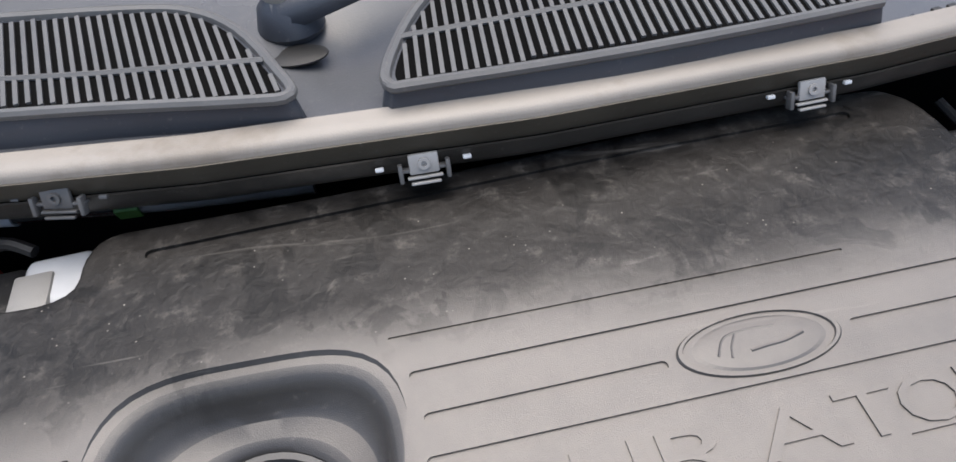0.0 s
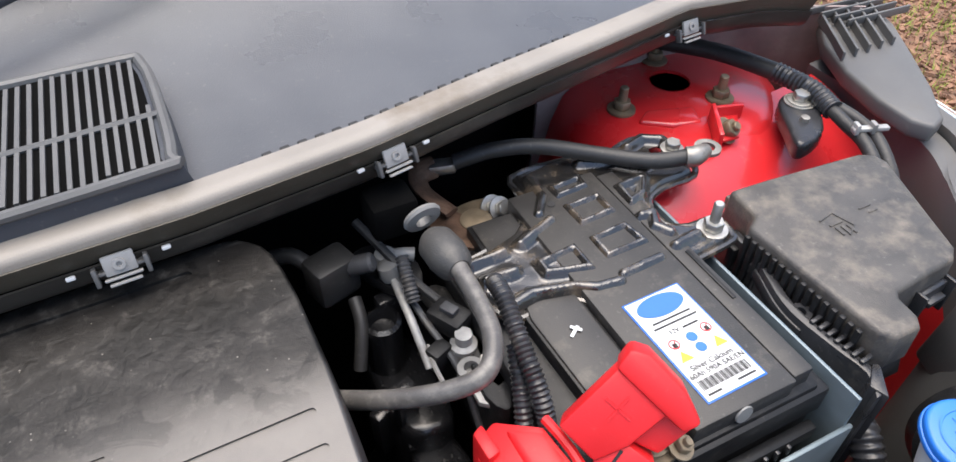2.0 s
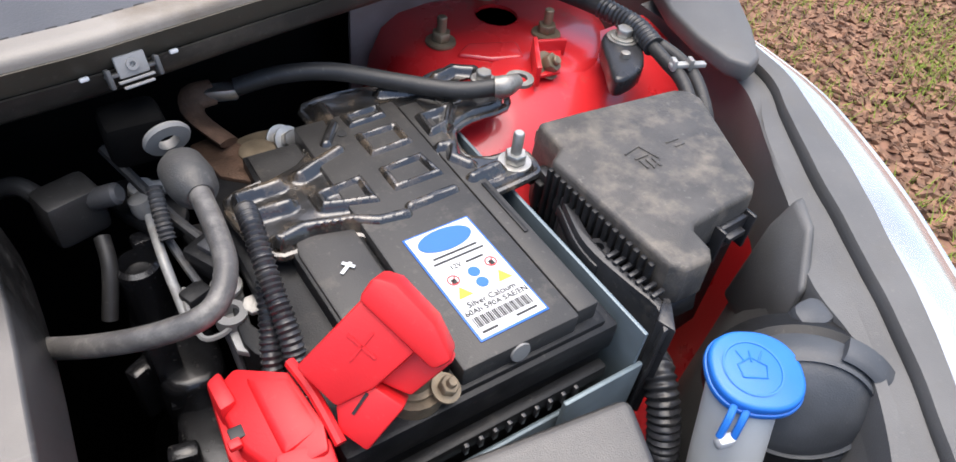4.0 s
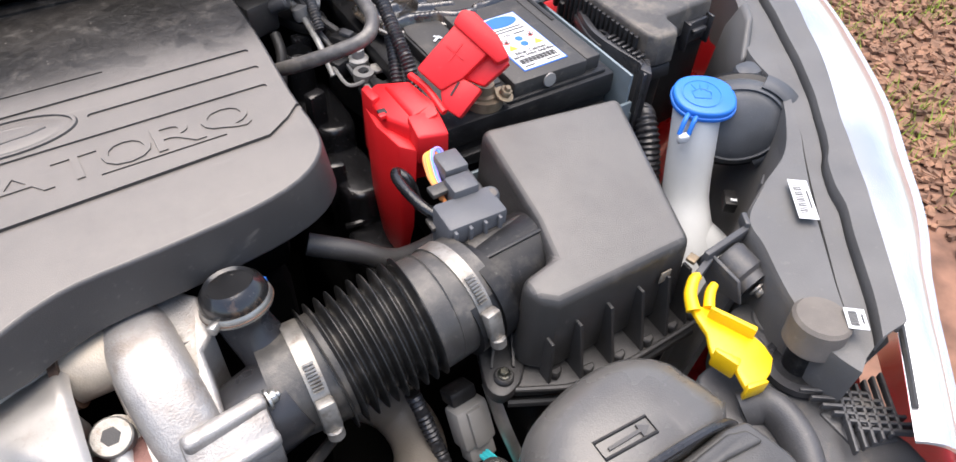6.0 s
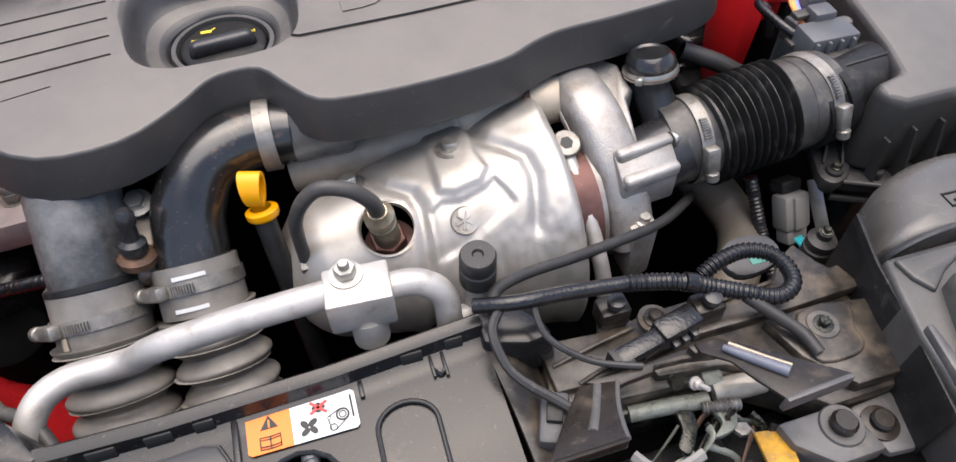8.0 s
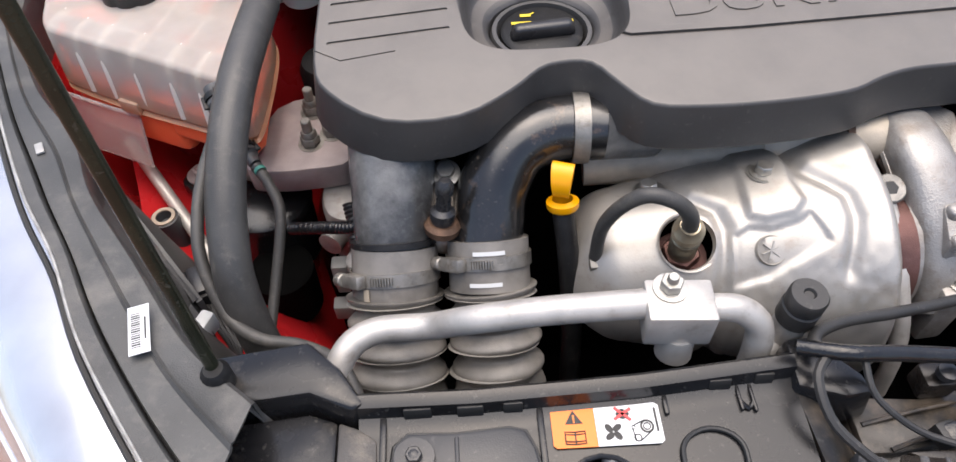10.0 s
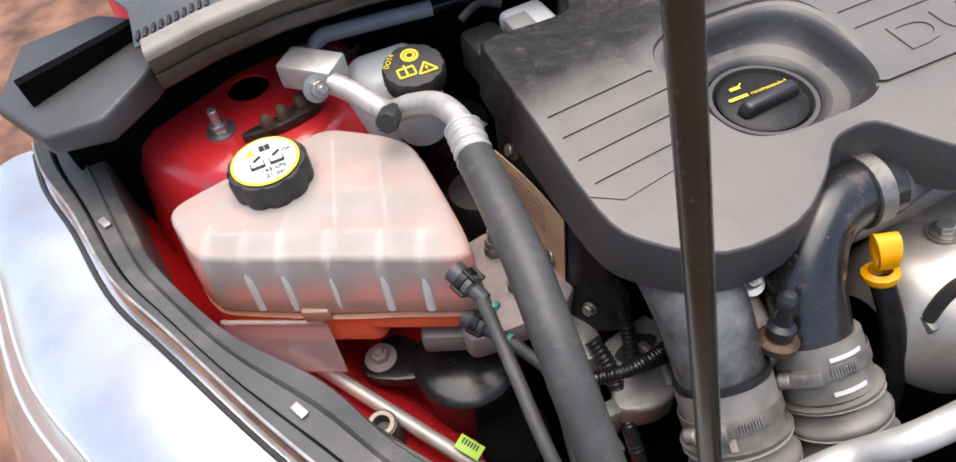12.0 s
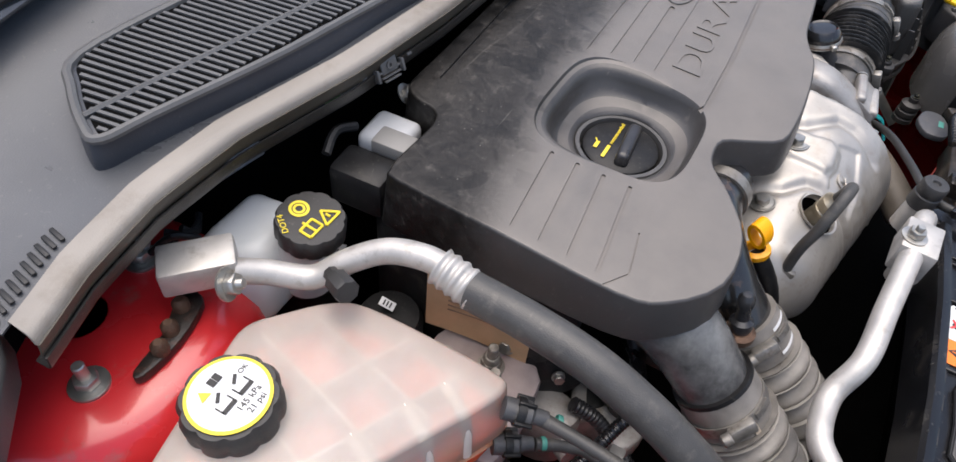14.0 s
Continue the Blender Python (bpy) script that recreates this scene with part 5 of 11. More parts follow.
def battery_tray():
    t = thing("battery_tray", (0.39, 0.26, 0.6), "black plastic battery box with a grey metal liner", "battery tray")
    part("wall", box(0.2, 0.004, 0.15, Matrix.Translation((0.39, 0.128, 0.594)), 0.002), STEELBLUE, t)
    part("wall_end", box(0.06, 0.004, 0.168, Matrix.Translation((0.452, 0.1235, 0.594)), 0.002), STEELBLUE, t)
    part("liner", box(0.003, 0.25, 0.19, Matrix.Translation((0.4775, 0.25, 0.6)), 0.001), STEELBLUE, t, "grey-blue metal liner")
    line = [(0.512, 0.275), (0.5085, 0.245), (0.4975, 0.212), (0.495, 0.19), (0.4985, 0.158), (0.501, 0.138), (0.4915, 0.122)]
    side = along_line(line, 24)
    rail = loft([[side[k] + Vector((-0.0035, 0, z)) for k in range(25)] + [side[k] + Vector((0.0035, 0, z)) for k in range(24, -1, -1)] for z in (0.62, 0.7885)], 0.0012)
    part("rail", rail, SATIN, t, "black plastic side rail")
    part("rail_top", loft([[side[k] + Vector((-0.005, 0, z)) for k in range(2, 15)] + [side[k] + Vector((0.009, 0, z)) for k in range(14, 1, -1)] for z in (0.772, 0.782)], 0.0015), SATIN, t)
    part("rail_slot", box(0.003, 0.016, 0.001, Matrix.Translation((0.5125, 0.252, 0.7818)) @ Matrix.Rotation(-0.25, 4, "Z"), 0), INK_SHADE, t)
    part("ear", join(lathe([(0.0035, 0), (0.0075, 0), (0.0075, 0.006), (0.0035, 0.006)], 22, Matrix.Translation((0.4995, 0.195, 0.781))), lathe([(0, 0), (0.0036, 0), (0.0036, 0.001), (0, 0.001)], 18, Matrix.Translation((0.4995, 0.195, 0.781)))), SATIN, t, "eyelet on the rail")
    for k in range(7):
        part("rail_tooth", box(0.011, 0.0035, 0.004, Matrix.Translation((0.501 + 0.0006 * k, 0.184 - 0.0064 * k, 0.787)) @ Matrix.Rotation(0.1, 4, "Z"), 0.0012), SATIN, t)
    part("rail_hook", prism([(0.49, 0.13), (0.506, 0.142), (0.509, 0.138), (0.494, 0.118)], 0.7, 0.79, 0.0015), SATIN, t)


STEELBLUE = mat("blue-grey painted steel", (0.16, 0.2, 0.22), 0.45, metal=0.4, var=0.15, scale=40, bump=0.1)
battery_tray()


def clamp_plate():
    """A plate pressed from one sheet: raised pads with rounded shoulders, some with a sunk middle."""
    t = thing("battery_clamp", (0.42, 0.34, 0.8), "black pressed steel battery clamp plate with dusty ribs", "battery clamp")
    out = [(0.304, 0.297), (0.304, 0.326), (0.33, 0.334), (0.352, 0.341), (0.37, 0.355), (0.381, 0.375), (0.384, 0.4), (0.43, 0.402), (0.466, 0.392), (0.5, 0.4), (0.526, 0.39), (0.531, 0.358),
           (0.52, 0.337), (0.487, 0.335), (0.466, 0.325), (0.462, 0.3), (0.476, 0.29), (0.5, 0.288), (0.5, 0.268), (0.488, 0.262), (0.43, 0.257), (0.394, 0.252), (0.372, 0.256), (0.362, 0.265), (0.34, 0.27), (0.318, 0.268), (0.309, 0.28)]
    sunk = [[(0.4, 0.344), (0.43, 0.345), (0.431, 0.323), (0.401, 0.321)], [(0.399, 0.306), (0.43, 0.308), (0.433, 0.285), (0.399, 0.284)], [(0.352, 0.302), (0.384, 0.305), (0.384, 0.28), (0.352, 0.289)],
            [(0.4, 0.368), (0.429, 0.37), (0.428, 0.357), (0.401, 0.355)], [(0.449, 0.347), (0.479, 0.349), (0.464, 0.33), (0.448, 0.325)]]
    bars = [[(0.309, 0.321), (0.335, 0.322)], [(0.313, 0.3025), (0.334, 0.302)], [(0.351, 0.324), (0.366, 0.33), (0.383, 0.336)], [(0.4, 0.266), (0.432, 0.268)], [(0.45, 0.273), (0.471, 0.2755)],
            [(0.447, 0.31), (0.456, 0.309), (0.449, 0.296), (0.455, 0.286)], [(0.318, 0.275), (0.335, 0.279), (0.362, 0.272), (0.377, 0.264), (0.394, 0.2615)], [(0.392, 0.385), (0.391, 0.362), (0.378, 0.345)],
            [(0.487, 0.386), (0.505, 0.391), (0.519, 0.382), (0.522, 0.362)], [(0.44, 0.385), (0.468, 0.375), (0.486, 0.36)]]
    n = 0.0011
    nx, ny = int(0.24 / n), int(0.156 / n)
    gx, gy = np.meshgrid(0.297 + n * np.arange(nx), 0.249 + n * np.arange(ny), indexing="ij")

    def reach(pts, closed):
        """Each grid place's distance to a line, and whether it lies inside when closed."""
        best, odd = np.full(gx.shape, 9.0), np.zeros(gx.shape, bool)
        for (ax, ay), (bx, by) in zip(pts, pts[1:] + (pts[:1] if closed else [])):
            dx, dy = bx - ax, by - ay
            k = np.clip(((gx - ax) * dx + (gy - ay) * dy) / (dx * dx + dy * dy), 0, 1)
            best = np.minimum(best, np.hypot(gx - ax - k * dx, gy - ay - k * dy))
            if closed and dy:
                odd ^= ((ay > gy) != (by > gy)) & (gx < dx * (gy - ay) / dy + ax)
        return best, odd

    def step(v, a, b):
        k = np.clip((v - a) / (b - a), 0, 1)
        return k * k * (3 - 2 * k)

    h = np.zeros(gx.shape)
    for p in sunk:
        d, odd = reach(p, True)
        d = np.where(odd, d, -d)
        h = np.maximum(h, 0.0058 * step(d, -0.0045, 0.0012) - 0.0042 * step(d, 0.0022, 0.0062))
    for p in bars:
        d, _ = reach(p, False)
        h = np.maximum(h, 0.006 * step(-d, -0.0072, -0.0012))
    d, odd = reach(out, True)
    h -= 0.006 * step(np.where(odd, -d, d), -0.005, 0.0)
    bm = bmesh.new()
    rows = {}
    for i in range(nx):
        for j in range(ny):
            if odd[i, j]:
                x, y = gx[i, j], gy[i, j]
                rows[i, j] = bm.verts.new((x, y, 0.8015 + h[i, j] + 0.0005 * noise.noise((x * 70, y * 70, 0))))
    for i, j in list(rows):
        q = [rows.get(k) for k in ((i, j), (i + 1, j), (i + 1, j + 1), (i, j + 1))]
        if all(q):
            bm.faces.new(q)
    bmesh.ops.recalc_face_normals(bm, faces=bm.faces)
    bmesh.ops.solidify(bm, geom=bm.faces[:], thickness=0.002)
    plate = part("plate", bm, CLAMPM, t, "", 70)
    for x, y, w, k in ((0.416, 0.333, 0.013, 1.5), (0.4165, 0.296, 0.011, 1.6), (0.508, 0.374, 0.008, 1.4)):
        carve(plate, box(w * k, w, 0.05, Matrix.Translation((x, y, 0.78)), 0.002))
    edge = smooth_loop([(x, y, 0.7965) for x, y in out], 3)
    edge += edge[:2]
    part("rolled_edge", sweep(edge, [0.003] * len(edge), 8, False), CLAMPM, t)
    part("vent_hole", lathe([(0, 0), (0.0035, 0), (0.0035, 0.0006), (0, 0.0006)], 16, Matrix.Translation((0.392, 0.3505, 0.8045))), INK_SHADE, t)
    part("bolt", hexbolt((0.487, 0.277, 0.8), (0, 0, 1), 0.0078, 0.026), STEEL, t, "zinc hexagon bolt and stud")
    part("bolt", hexbolt((0.5165, 0.3645, 0.806), (0, 0, 1), 0.0065), STEEL, t)


clamp_plate()


def red_cover():
    t = thing("terminal_cover", (0.27, 0.16, 0.74), "red plastic battery terminal cover with its lid flipped open", "terminal cover")
    body = prism([(0.2535, 0.2), (0.267, 0.206), (0.289, 0.186), (0.2925, 0.152), (0.289, 0.138), (0.266, 0.141), (0.2555, 0.165)], 0.745, 0.797, 0.003, 2, top=lambda x, y: 0.34 * (x - 0.2535))
    part("body", body, REDCAP, t)
    part("step", prism([(0.2695, 0.197), (0.288, 0.183), (0.2915, 0.15), (0.2705, 0.147)], 0.785, 0.806, 0.004, 2, top=lambda x, y: 0.2 * (x - 0.27)), REDCAP, t)
    part("shoulder", prism([(0.2525, 0.203), (0.2605, 0.207), (0.2625, 0.186), (0.2535, 0.184)], 0.74, 0.803, 0.0025, 2), REDCAP, t)
    part("nose", prism([(0.2645, 0.127), (0.2895, 0.122), (0.2925, 0.146), (0.2665, 0.149)], 0.774, 0.804, 0.0025, 2, top=lambda x, y: 0.25 * (y - 0.135)), REDCAP, t)
    part("leg", loft([level(0.63, [(0.2575, 0.186), (0.2615, 0.188), (0.263, 0.162), (0.2605, 0.15), (0.256, 0.152), (0.255, 0.17)]), level(0.7, [(0.2535, 0.198), (0.261, 0.201), (0.2645, 0.152), (0.2625, 0.132), (0.2535, 0.138), (0.25, 0.17)]), level(0.788, [(0.2525, 0.201), (0.262, 0.205), (0.2675, 0.15), (0.265, 0.128), (0.2545, 0.14), (0.25, 0.17)])], 0.0025), REDCAP, t)
    part("leg_rib", loft([level(0.66, [(0.2635, 0.166), (0.2665, 0.166), (0.2665, 0.162), (0.2635, 0.162)]), level(0.78, [(0.266, 0.17), (0.272, 0.17), (0.272, 0.164), (0.266, 0.164)])], 0.001), REDCAP, t)
    ez = Vector((-0.5, -0.58, 0.64)).normalized()
    ex = Vector((0.8, 0.02, 0.6))
    ex = (ex - ez * ex.dot(ez)).normalized()
    ey = ez.cross(ex)
    m = Matrix(((ex.x, ey.x, ez.x, 0.317), (ex.y, ey.y, ez.y, 0.161), (ex.z, ey.z, ez.z, 0.842), (0, 0, 0, 1)))
    lid = part("lid", prism([(-0.031, 0.014), (0.018, 0.0155), (0.018, -0.019), (-0.011, -0.018), (-0.03, -0.012)], -0.021, 0.0, 0.0025, 2, m), REDCAP, t)
    part("lid_ridge", prism([(0.013, 0.0165), (0.026, 0.019), (0.031, 0.01), (0.031, -0.015), (0.025, -0.033), (0.015, -0.03)], -0.024, 0.0032, 0.003, 2, m), REDCAP, lid)
    part("lid_side", prism([(-0.012, -0.014), (0.02, -0.014), (0.023, -0.035), (-0.004, -0.033)], -0.024, -0.009, 0.002, 2, m), REDCAP, lid)
    part("lid_lip", prism([(-0.038, -0.021), (-0.03, -0.011), (-0.011, -0.015), (-0.007, -0.034), (-0.035, -0.037)], -0.02, -0.0025, 0.002, 2, m), REDCAP, lid)
    part("lid_slot", box(0.012, 0.0015, 0.0008, m @ Matrix.Translation((-0.021, -0.0185, -0.0026)) @ Matrix.Rotation(0.2, 4, "Z"), 0), INK_SHADE, lid)
    for k in (0.1, 0.1 + math.pi / 2):
        part("plus_bar", box(0.017, 0.0013, 0.0009, m @ Matrix.Translation((-0.001, 0.0, -0.0002)) @ Matrix.Rotation(k, 4, "Z"), 0), REDCAP, lid)
    part("hinge", tube([(0.2905, 0.188, 0.812), (0.2935, 0.165, 0.8125), (0.295, 0.14, 0.806)], 0.003, 8, 3), REDCAP, t)
    part("window", box(0.007, 0.007, 0.002, Matrix.Translation((0.2568, 0.172, 0.7975)), 0.0005), INK_SHADE, t)
    part("window_clip", box(0.006, 0.005, 0.004, Matrix.Translation((0.2543, 0.1665, 0.797)), 0.001), REDCAP, t)
    tp = thing("battery_terminal", (0.343, 0.158, 0.786), "brass battery post with a clamp", "terminal")
    part("post", lathe([(0.012, 0), (0.012, 0.012), (0.009, 0.013), (0.008, 0.02), (0, 0.021)], 20, Matrix.Translation((0.343, 0.158, 0.786))), TERMM, tp)
    part("clamp_ring", lathe([(0.012, 0), (0.0165, 0), (0.0165, 0.009), (0.012, 0.009)], 20, Matrix.Translation((0.343, 0.158, 0.787))), TERMM, tp)
    part("clamp_nut", hexbolt((0.3545, 0.146, 0.798), (0.2, -0.3, 0.9), 0.0055, 0.01), TERMM, tp)


red_cover()


FUSE = [(0.523, 0.301), (0.56, 0.299), (0.65, 0.291), (0.661, 0.284), (0.663, 0.272), (0.624, 0.181), (0.613, 0.173), (0.553, 0.169), (0.549, 0.165), (0.547, 0.149), (0.541, 0.142), (0.521, 0.142), (0.513, 0.15), (0.507, 0.262), (0.521, 0.27)]
FUSE_BASE = [(0.523, 0.299), (0.64, 0.29), (0.655, 0.272), (0.618, 0.19), (0.55, 0.182), (0.546, 0.15), (0.521, 0.146), (0.514, 0.155), (0.51, 0.26)]


def fuse_box():
    t = thing("fuse_box", (0.56, 0.22, 0.68), "dusty black plastic fuse box with moulded marks on its lid", "fuse box")
    lid = prism(FUSE, 0.774, 0.807, 0.004, 3, grow=0.002)
    part("lid", lid, DUSTY, t, "dusty lid")
    part("base", prism(FUSE_BASE, 0.63, 0.77, 0.005, 2, grow=-0.003), BLACK, t)
    part("seam", prism(FUSE, 0.762, 0.774, 0.0015, 2, grow=0.0045), BLACK, t, "glossy black lip round the lid")
    part("base_wall", prism([(0.545, 0.168), (0.622, 0.175), (0.618, 0.185), (0.548, 0.18)], 0.66, 0.768, 0.002), BLACK, t)
    latch = part("latch", join(box(0.03, 0.006, 0.024, Matrix.Translation((0.597, 0.1695, 0.766)) @ Matrix.Rotation(radians(4), 4, "Z"), 0.002), box(0.003, 0.012, 0.03, Matrix.Translation((0.581, 0.167, 0.762)), 0.001), box(0.003, 0.012, 0.03, Matrix.Translation((0.613, 0.169, 0.762)), 0.001)), SATIN, t)
    part("latch_tongue", box(0.018, 0.008, 0.005, Matrix.Translation((0.597, 0.1655, 0.778)) @ Matrix.Rotation(radians(4), 4, "Z"), 0.001), SATIN, latch)
    for i in range(16):
        part("side_rib", box(0.004, 0.0042, 0.05, Matrix.Translation((0.5045 + 0.0002 * i, 0.258 - 0.0066 * i, 0.752)), 0.001), BLACK, t)
    for x, y in ((0.533, 0.303), (0.548, 0.302)):
        part("hinge_ear", box(0.009, 0.01, 0.012, Matrix.Translation((x, y, 0.782)), 0.0015), DUSTY, t)
    rel = join(sweep([Vector(p) for p in ((0.557, 0.243, 0.8072), (0.572, 0.246, 0.8072), (0.577, 0.229, 0.8072), (0.566, 0.223, 0.8072))], [0.0009] * 4, 6), *[box(0.0022, 0.009, 0.0012, Matrix.Translation((0.5625 + 0.005 * i, 0.229 - 0.001 * i, 0.8068)), 0.0003) for i in range(3)], box(0.012, 0.0018, 0.0012, Matrix.Translation((0.566, 0.236, 0.8068)), 0.0004), box(0.012, 0.0016, 0.001, Matrix.Translation((0.6, 0.2405, 0.8068)), 0.0004), box(0.009, 0.0016, 0.001, Matrix.Translation((0.602, 0.2345, 0.8068)), 0.0004))
    part("moulded_mark", rel, DUSTY, t)
    part("side_hook", join(box(0.01, 0.008, 0.03, Matrix.Translation((0.508, 0.268, 0.752)), 0.002), box(0.016, 0.006, 0.012, Matrix.Translation((0.512, 0.279, 0.772)), 0.002)), BLACK, t)


fuse_box()


def air_box():
    t = thing("air_filter_box", (0.35, 0.03, 0.7), "grained black plastic air filter box with ribbed sides", "air filter box")
    out = [(0.31, 0.112), (0.435, 0.096), (0.386, -0.048), (0.274, -0.047), (0.26, -0.036), (0.26, -0.02), (0.29, -0.014), (0.298, 0.017)]
    lid = prism(out, 0.716, 0.798, 0.008, 4, grow=0.006, top=lambda x, y: 0.08 * (y - 0.03))
    part("lid", lid, AIRBOX, t)
    front = [(0.244, -0.05), (0.262, -0.059), (0.284, -0.068), (0.33, -0.0715), (0.404, -0.069)]
    flange = prism([(0.3, 0.118), (0.446, 0.102)] + front[::-1] + [(0.25, -0.03), (0.262, -0.008), (0.29, 0.01)], 0.703, 0.7145, 0.0025, 2)
    part("flange", flange, CARRB, t)
    lip = along_line([(x, y - 0.001, 0.7155) for x, y in front], 18)
    part("flange_lip", sweep(lip, [0.0022] * len(lip), 8), CARRB, t)
    low = along_line([(x - 0.002, y + 0.003, 0.693) for x, y in front], 18)
    part("lower_rim", sweep(low, [0.0034] * len(low), 8), CARRB, t)
    base = prism([(0.3, 0.118), (0.446, 0.102), (0.402, -0.056), (0.262, -0.056), (0.25, -0.035), (0.252, -0.01), (0.29, 0.01)], 0.56, 0.703, 0.004, 2, grow=-0.006)
    part("base", base, BLACK, t)
    for x, y, top in ((0.268, -0.0585, 0.757), (0.29, -0.0675, 0.764), (0.316, -0.07, 0.766), (0.343, -0.07, 0.767), (0.367, -0.0695, 0.768), (0.388, -0.068, 0.765)):
        rib = prism([(-0.0013, 0), (0.0013, 0), (0.0013, y + 0.047), (-0.0013, y + 0.047)], 0.714, top, 0.0004, 1, Matrix.Translation((x, -0.047, 0)))
        for v in rib.verts:
            if v.co.z > 0.74 and v.co.y < -0.05:
                v.co.y = -0.0545
        part("rib", rib, CARRB, t)
        gus = prism([(-0.006, 0.0), (0.006, 0.0), (0.0045, -0.0045), (-0.001, -0.0065)], 0.714, 0.7225, 0.001, 1, Matrix.Translation((x + 0.006, y + 0.0055, 0)))
        part("gusset", gus, CARRB, t)
    ear = prism(smooth_loop([(0.268, 0.006, 0), (0.246, 0.006, 0), (0.234, -0.02, 0), (0.2265, -0.042, 0), (0.233, -0.053, 0), (0.247, -0.05, 0), (0.258, -0.04, 0), (0.272, -0.018, 0)], 3), 0.708, 0.7195, 0.002)
    lug = part("mounting_ear", ear, CARRB, t)
    part("boss", lathe([(0.0072, -0.02), (0.0072, 0.003), (0.006, 0.0045), (0.0, 0.0045)], 24, Matrix.Translation((0.2405, -0.041, 0.7195))), CARRB, lug)
    part("screw", hexbolt((0.2405, -0.041, 0.724), (0, 0, 1), 0.0036, 0, 1.3), GREASE, lug)
    for ax, ay, bx, by in ((0.236, -0.03, 0.262, 0.004), (0.25, -0.037, 0.268, -0.004)):
        web = prism([(ax, ay), (bx, by), (bx + 0.0016, by - 0.0012), (ax + 0.0016, ay - 0.0012)], 0.719, 0.74, 0.0003, 1)
        for v in web.verts:
            if v.co.z > 0.73 and (v.co.x - ax) ** 2 + (v.co.y - ay) ** 2 < 1e-4:
                v.co.z = 0.7215
        part("web", web, CARRB, lug)
    part("screw", hexbolt((0.398, -0.05, 0.7185), (0, 0, 1), 0.005), BLACK, t)
    part("tag", box(0.009, 0.001, 0.011, Matrix.Translation((0.365, -0.0515, 0.762)), 0.0002), TAGG, t, "small square beige tag")


TAGG = mat("beige tag", (0.2, 0.17, 0.13), 0.6, var=0.15, scale=80, bump=0.2)
CARRB = mat("dark moulded plastic", (0.03, 0.029, 0.028), 0.45, var=0.15, scale=40, bump=0.2)
air_box()


def air_meter():
    t = thing("air_flow_meter", (0.27, 0.04, 0.76), "dark grey air flow meter and tube with a plugged connector", "air flow meter")
    part("tube", tube([(0.222, 0.002, 0.755), (0.25, 0.008, 0.757), (0.28, 0.014, 0.758), (0.315, 0.02, 0.758)], 0.034, 28, 4), BLACK, t)
    part("top_rib", box(0.068, 0.003, 0.005, Matrix.Translation((0.272, 0.009, 0.788)) @ Matrix.Rotation(radians(4), 4, "Z"), 0.001), INK_SHADE, t)
    part("top_pad", prism([(0.244, 0.012), (0.302, 0.015), (0.3, 0.036), (0.246, 0.032)], 0.76, 0.789, 0.006, 3), DIRTM, t, "dusty flat top of the tube")
    part("collar", lathe([(0.03, 0), (0.0375, 0), (0.0375, 0.012), (0.03, 0.012)], 30, aim((0.24, 0.007, 0.757), (0.97, 0.2, 0.03))), BLACK, t)
    m = Matrix.Translation((0.262, 0.046, 0.0)) @ Matrix.Rotation(radians(-2), 4, "Z")
    part("housing", box(0.046, 0.028, 0.044, m @ Matrix.Translation((0, 0, 0.757)), 0.003), GREYM, t, "grey sensor housing")
    part("housing_top", box(0.05, 0.012, 0.004, m @ Matrix.Translation((-0.001, 0.012, 0.781)), 0.001), DIRTM, t)
    for i in range(4):
        part("housing_rib", box(0.0028, 0.004, 0.042, m @ Matrix.Translation((-0.019 + 0.0115 * i, -0.0155, 0.757)), 0.001), GREYM, t)
    part("connector", box(0.021, 0.018, 0.024, m @ Matrix.Translation((0.004, 0.02, 0.7835)), 0.003), GREYM, t, "grey connector")
    part("clip_plate", box(0.036, 0.0105, 0.005, m @ Matrix.Translation((-0.001, 0.0255, 0.798)) @ Matrix.Rotation(0.06, 4, "Z"), 0.0016), DIRTM, t, "dusty black retaining clip")
    plug = part("plug", box(0.019, 0.021, 0.02, m @ Matrix.Translation((0.0065, 0.041, 0.79)), 0.002), GREYM, t)
    for i in range(5):
        part("plug_rib", box(0.0022, 0.0205, 0.003, m @ Matrix.Translation((-0.0012 + 0.0039 * i, 0.041, 0.8005)), 0.0007), GREYM, plug)
    for x, y, top in ((0.2825, 0.052, 0.798), (0.2665, 0.044, 0.79)):
        part("screw_post", lathe([(0.0068, 0), (0.0068, top - 0.745), (0.0055, top - 0.742), (0.003, top - 0.744)], 18, Matrix.Translation((x, y, 0.745))), GREYM, t)
        part("post_top", lathe([(0.0, 0.0), (0.0062, 0.0), (0.0058, 0.0022), (0.0, 0.003)], 16, Matrix.Translation((x, y, top))), DUSTY, t, "dusty post top")
    part("strap", box(0.02, 0.006, 0.004, m @ Matrix.Translation((0.008, 0.0085, 0.792)) @ Matrix.Rotation(0.35, 4, "Z"), 0.001), DUSTY, t)
    part("side_plate", prism([(0.279, 0.118), (0.304, 0.119), (0.301, 0.045), (0.29, 0.05)], 0.74, 0.764, 0.002), GREYM, t)


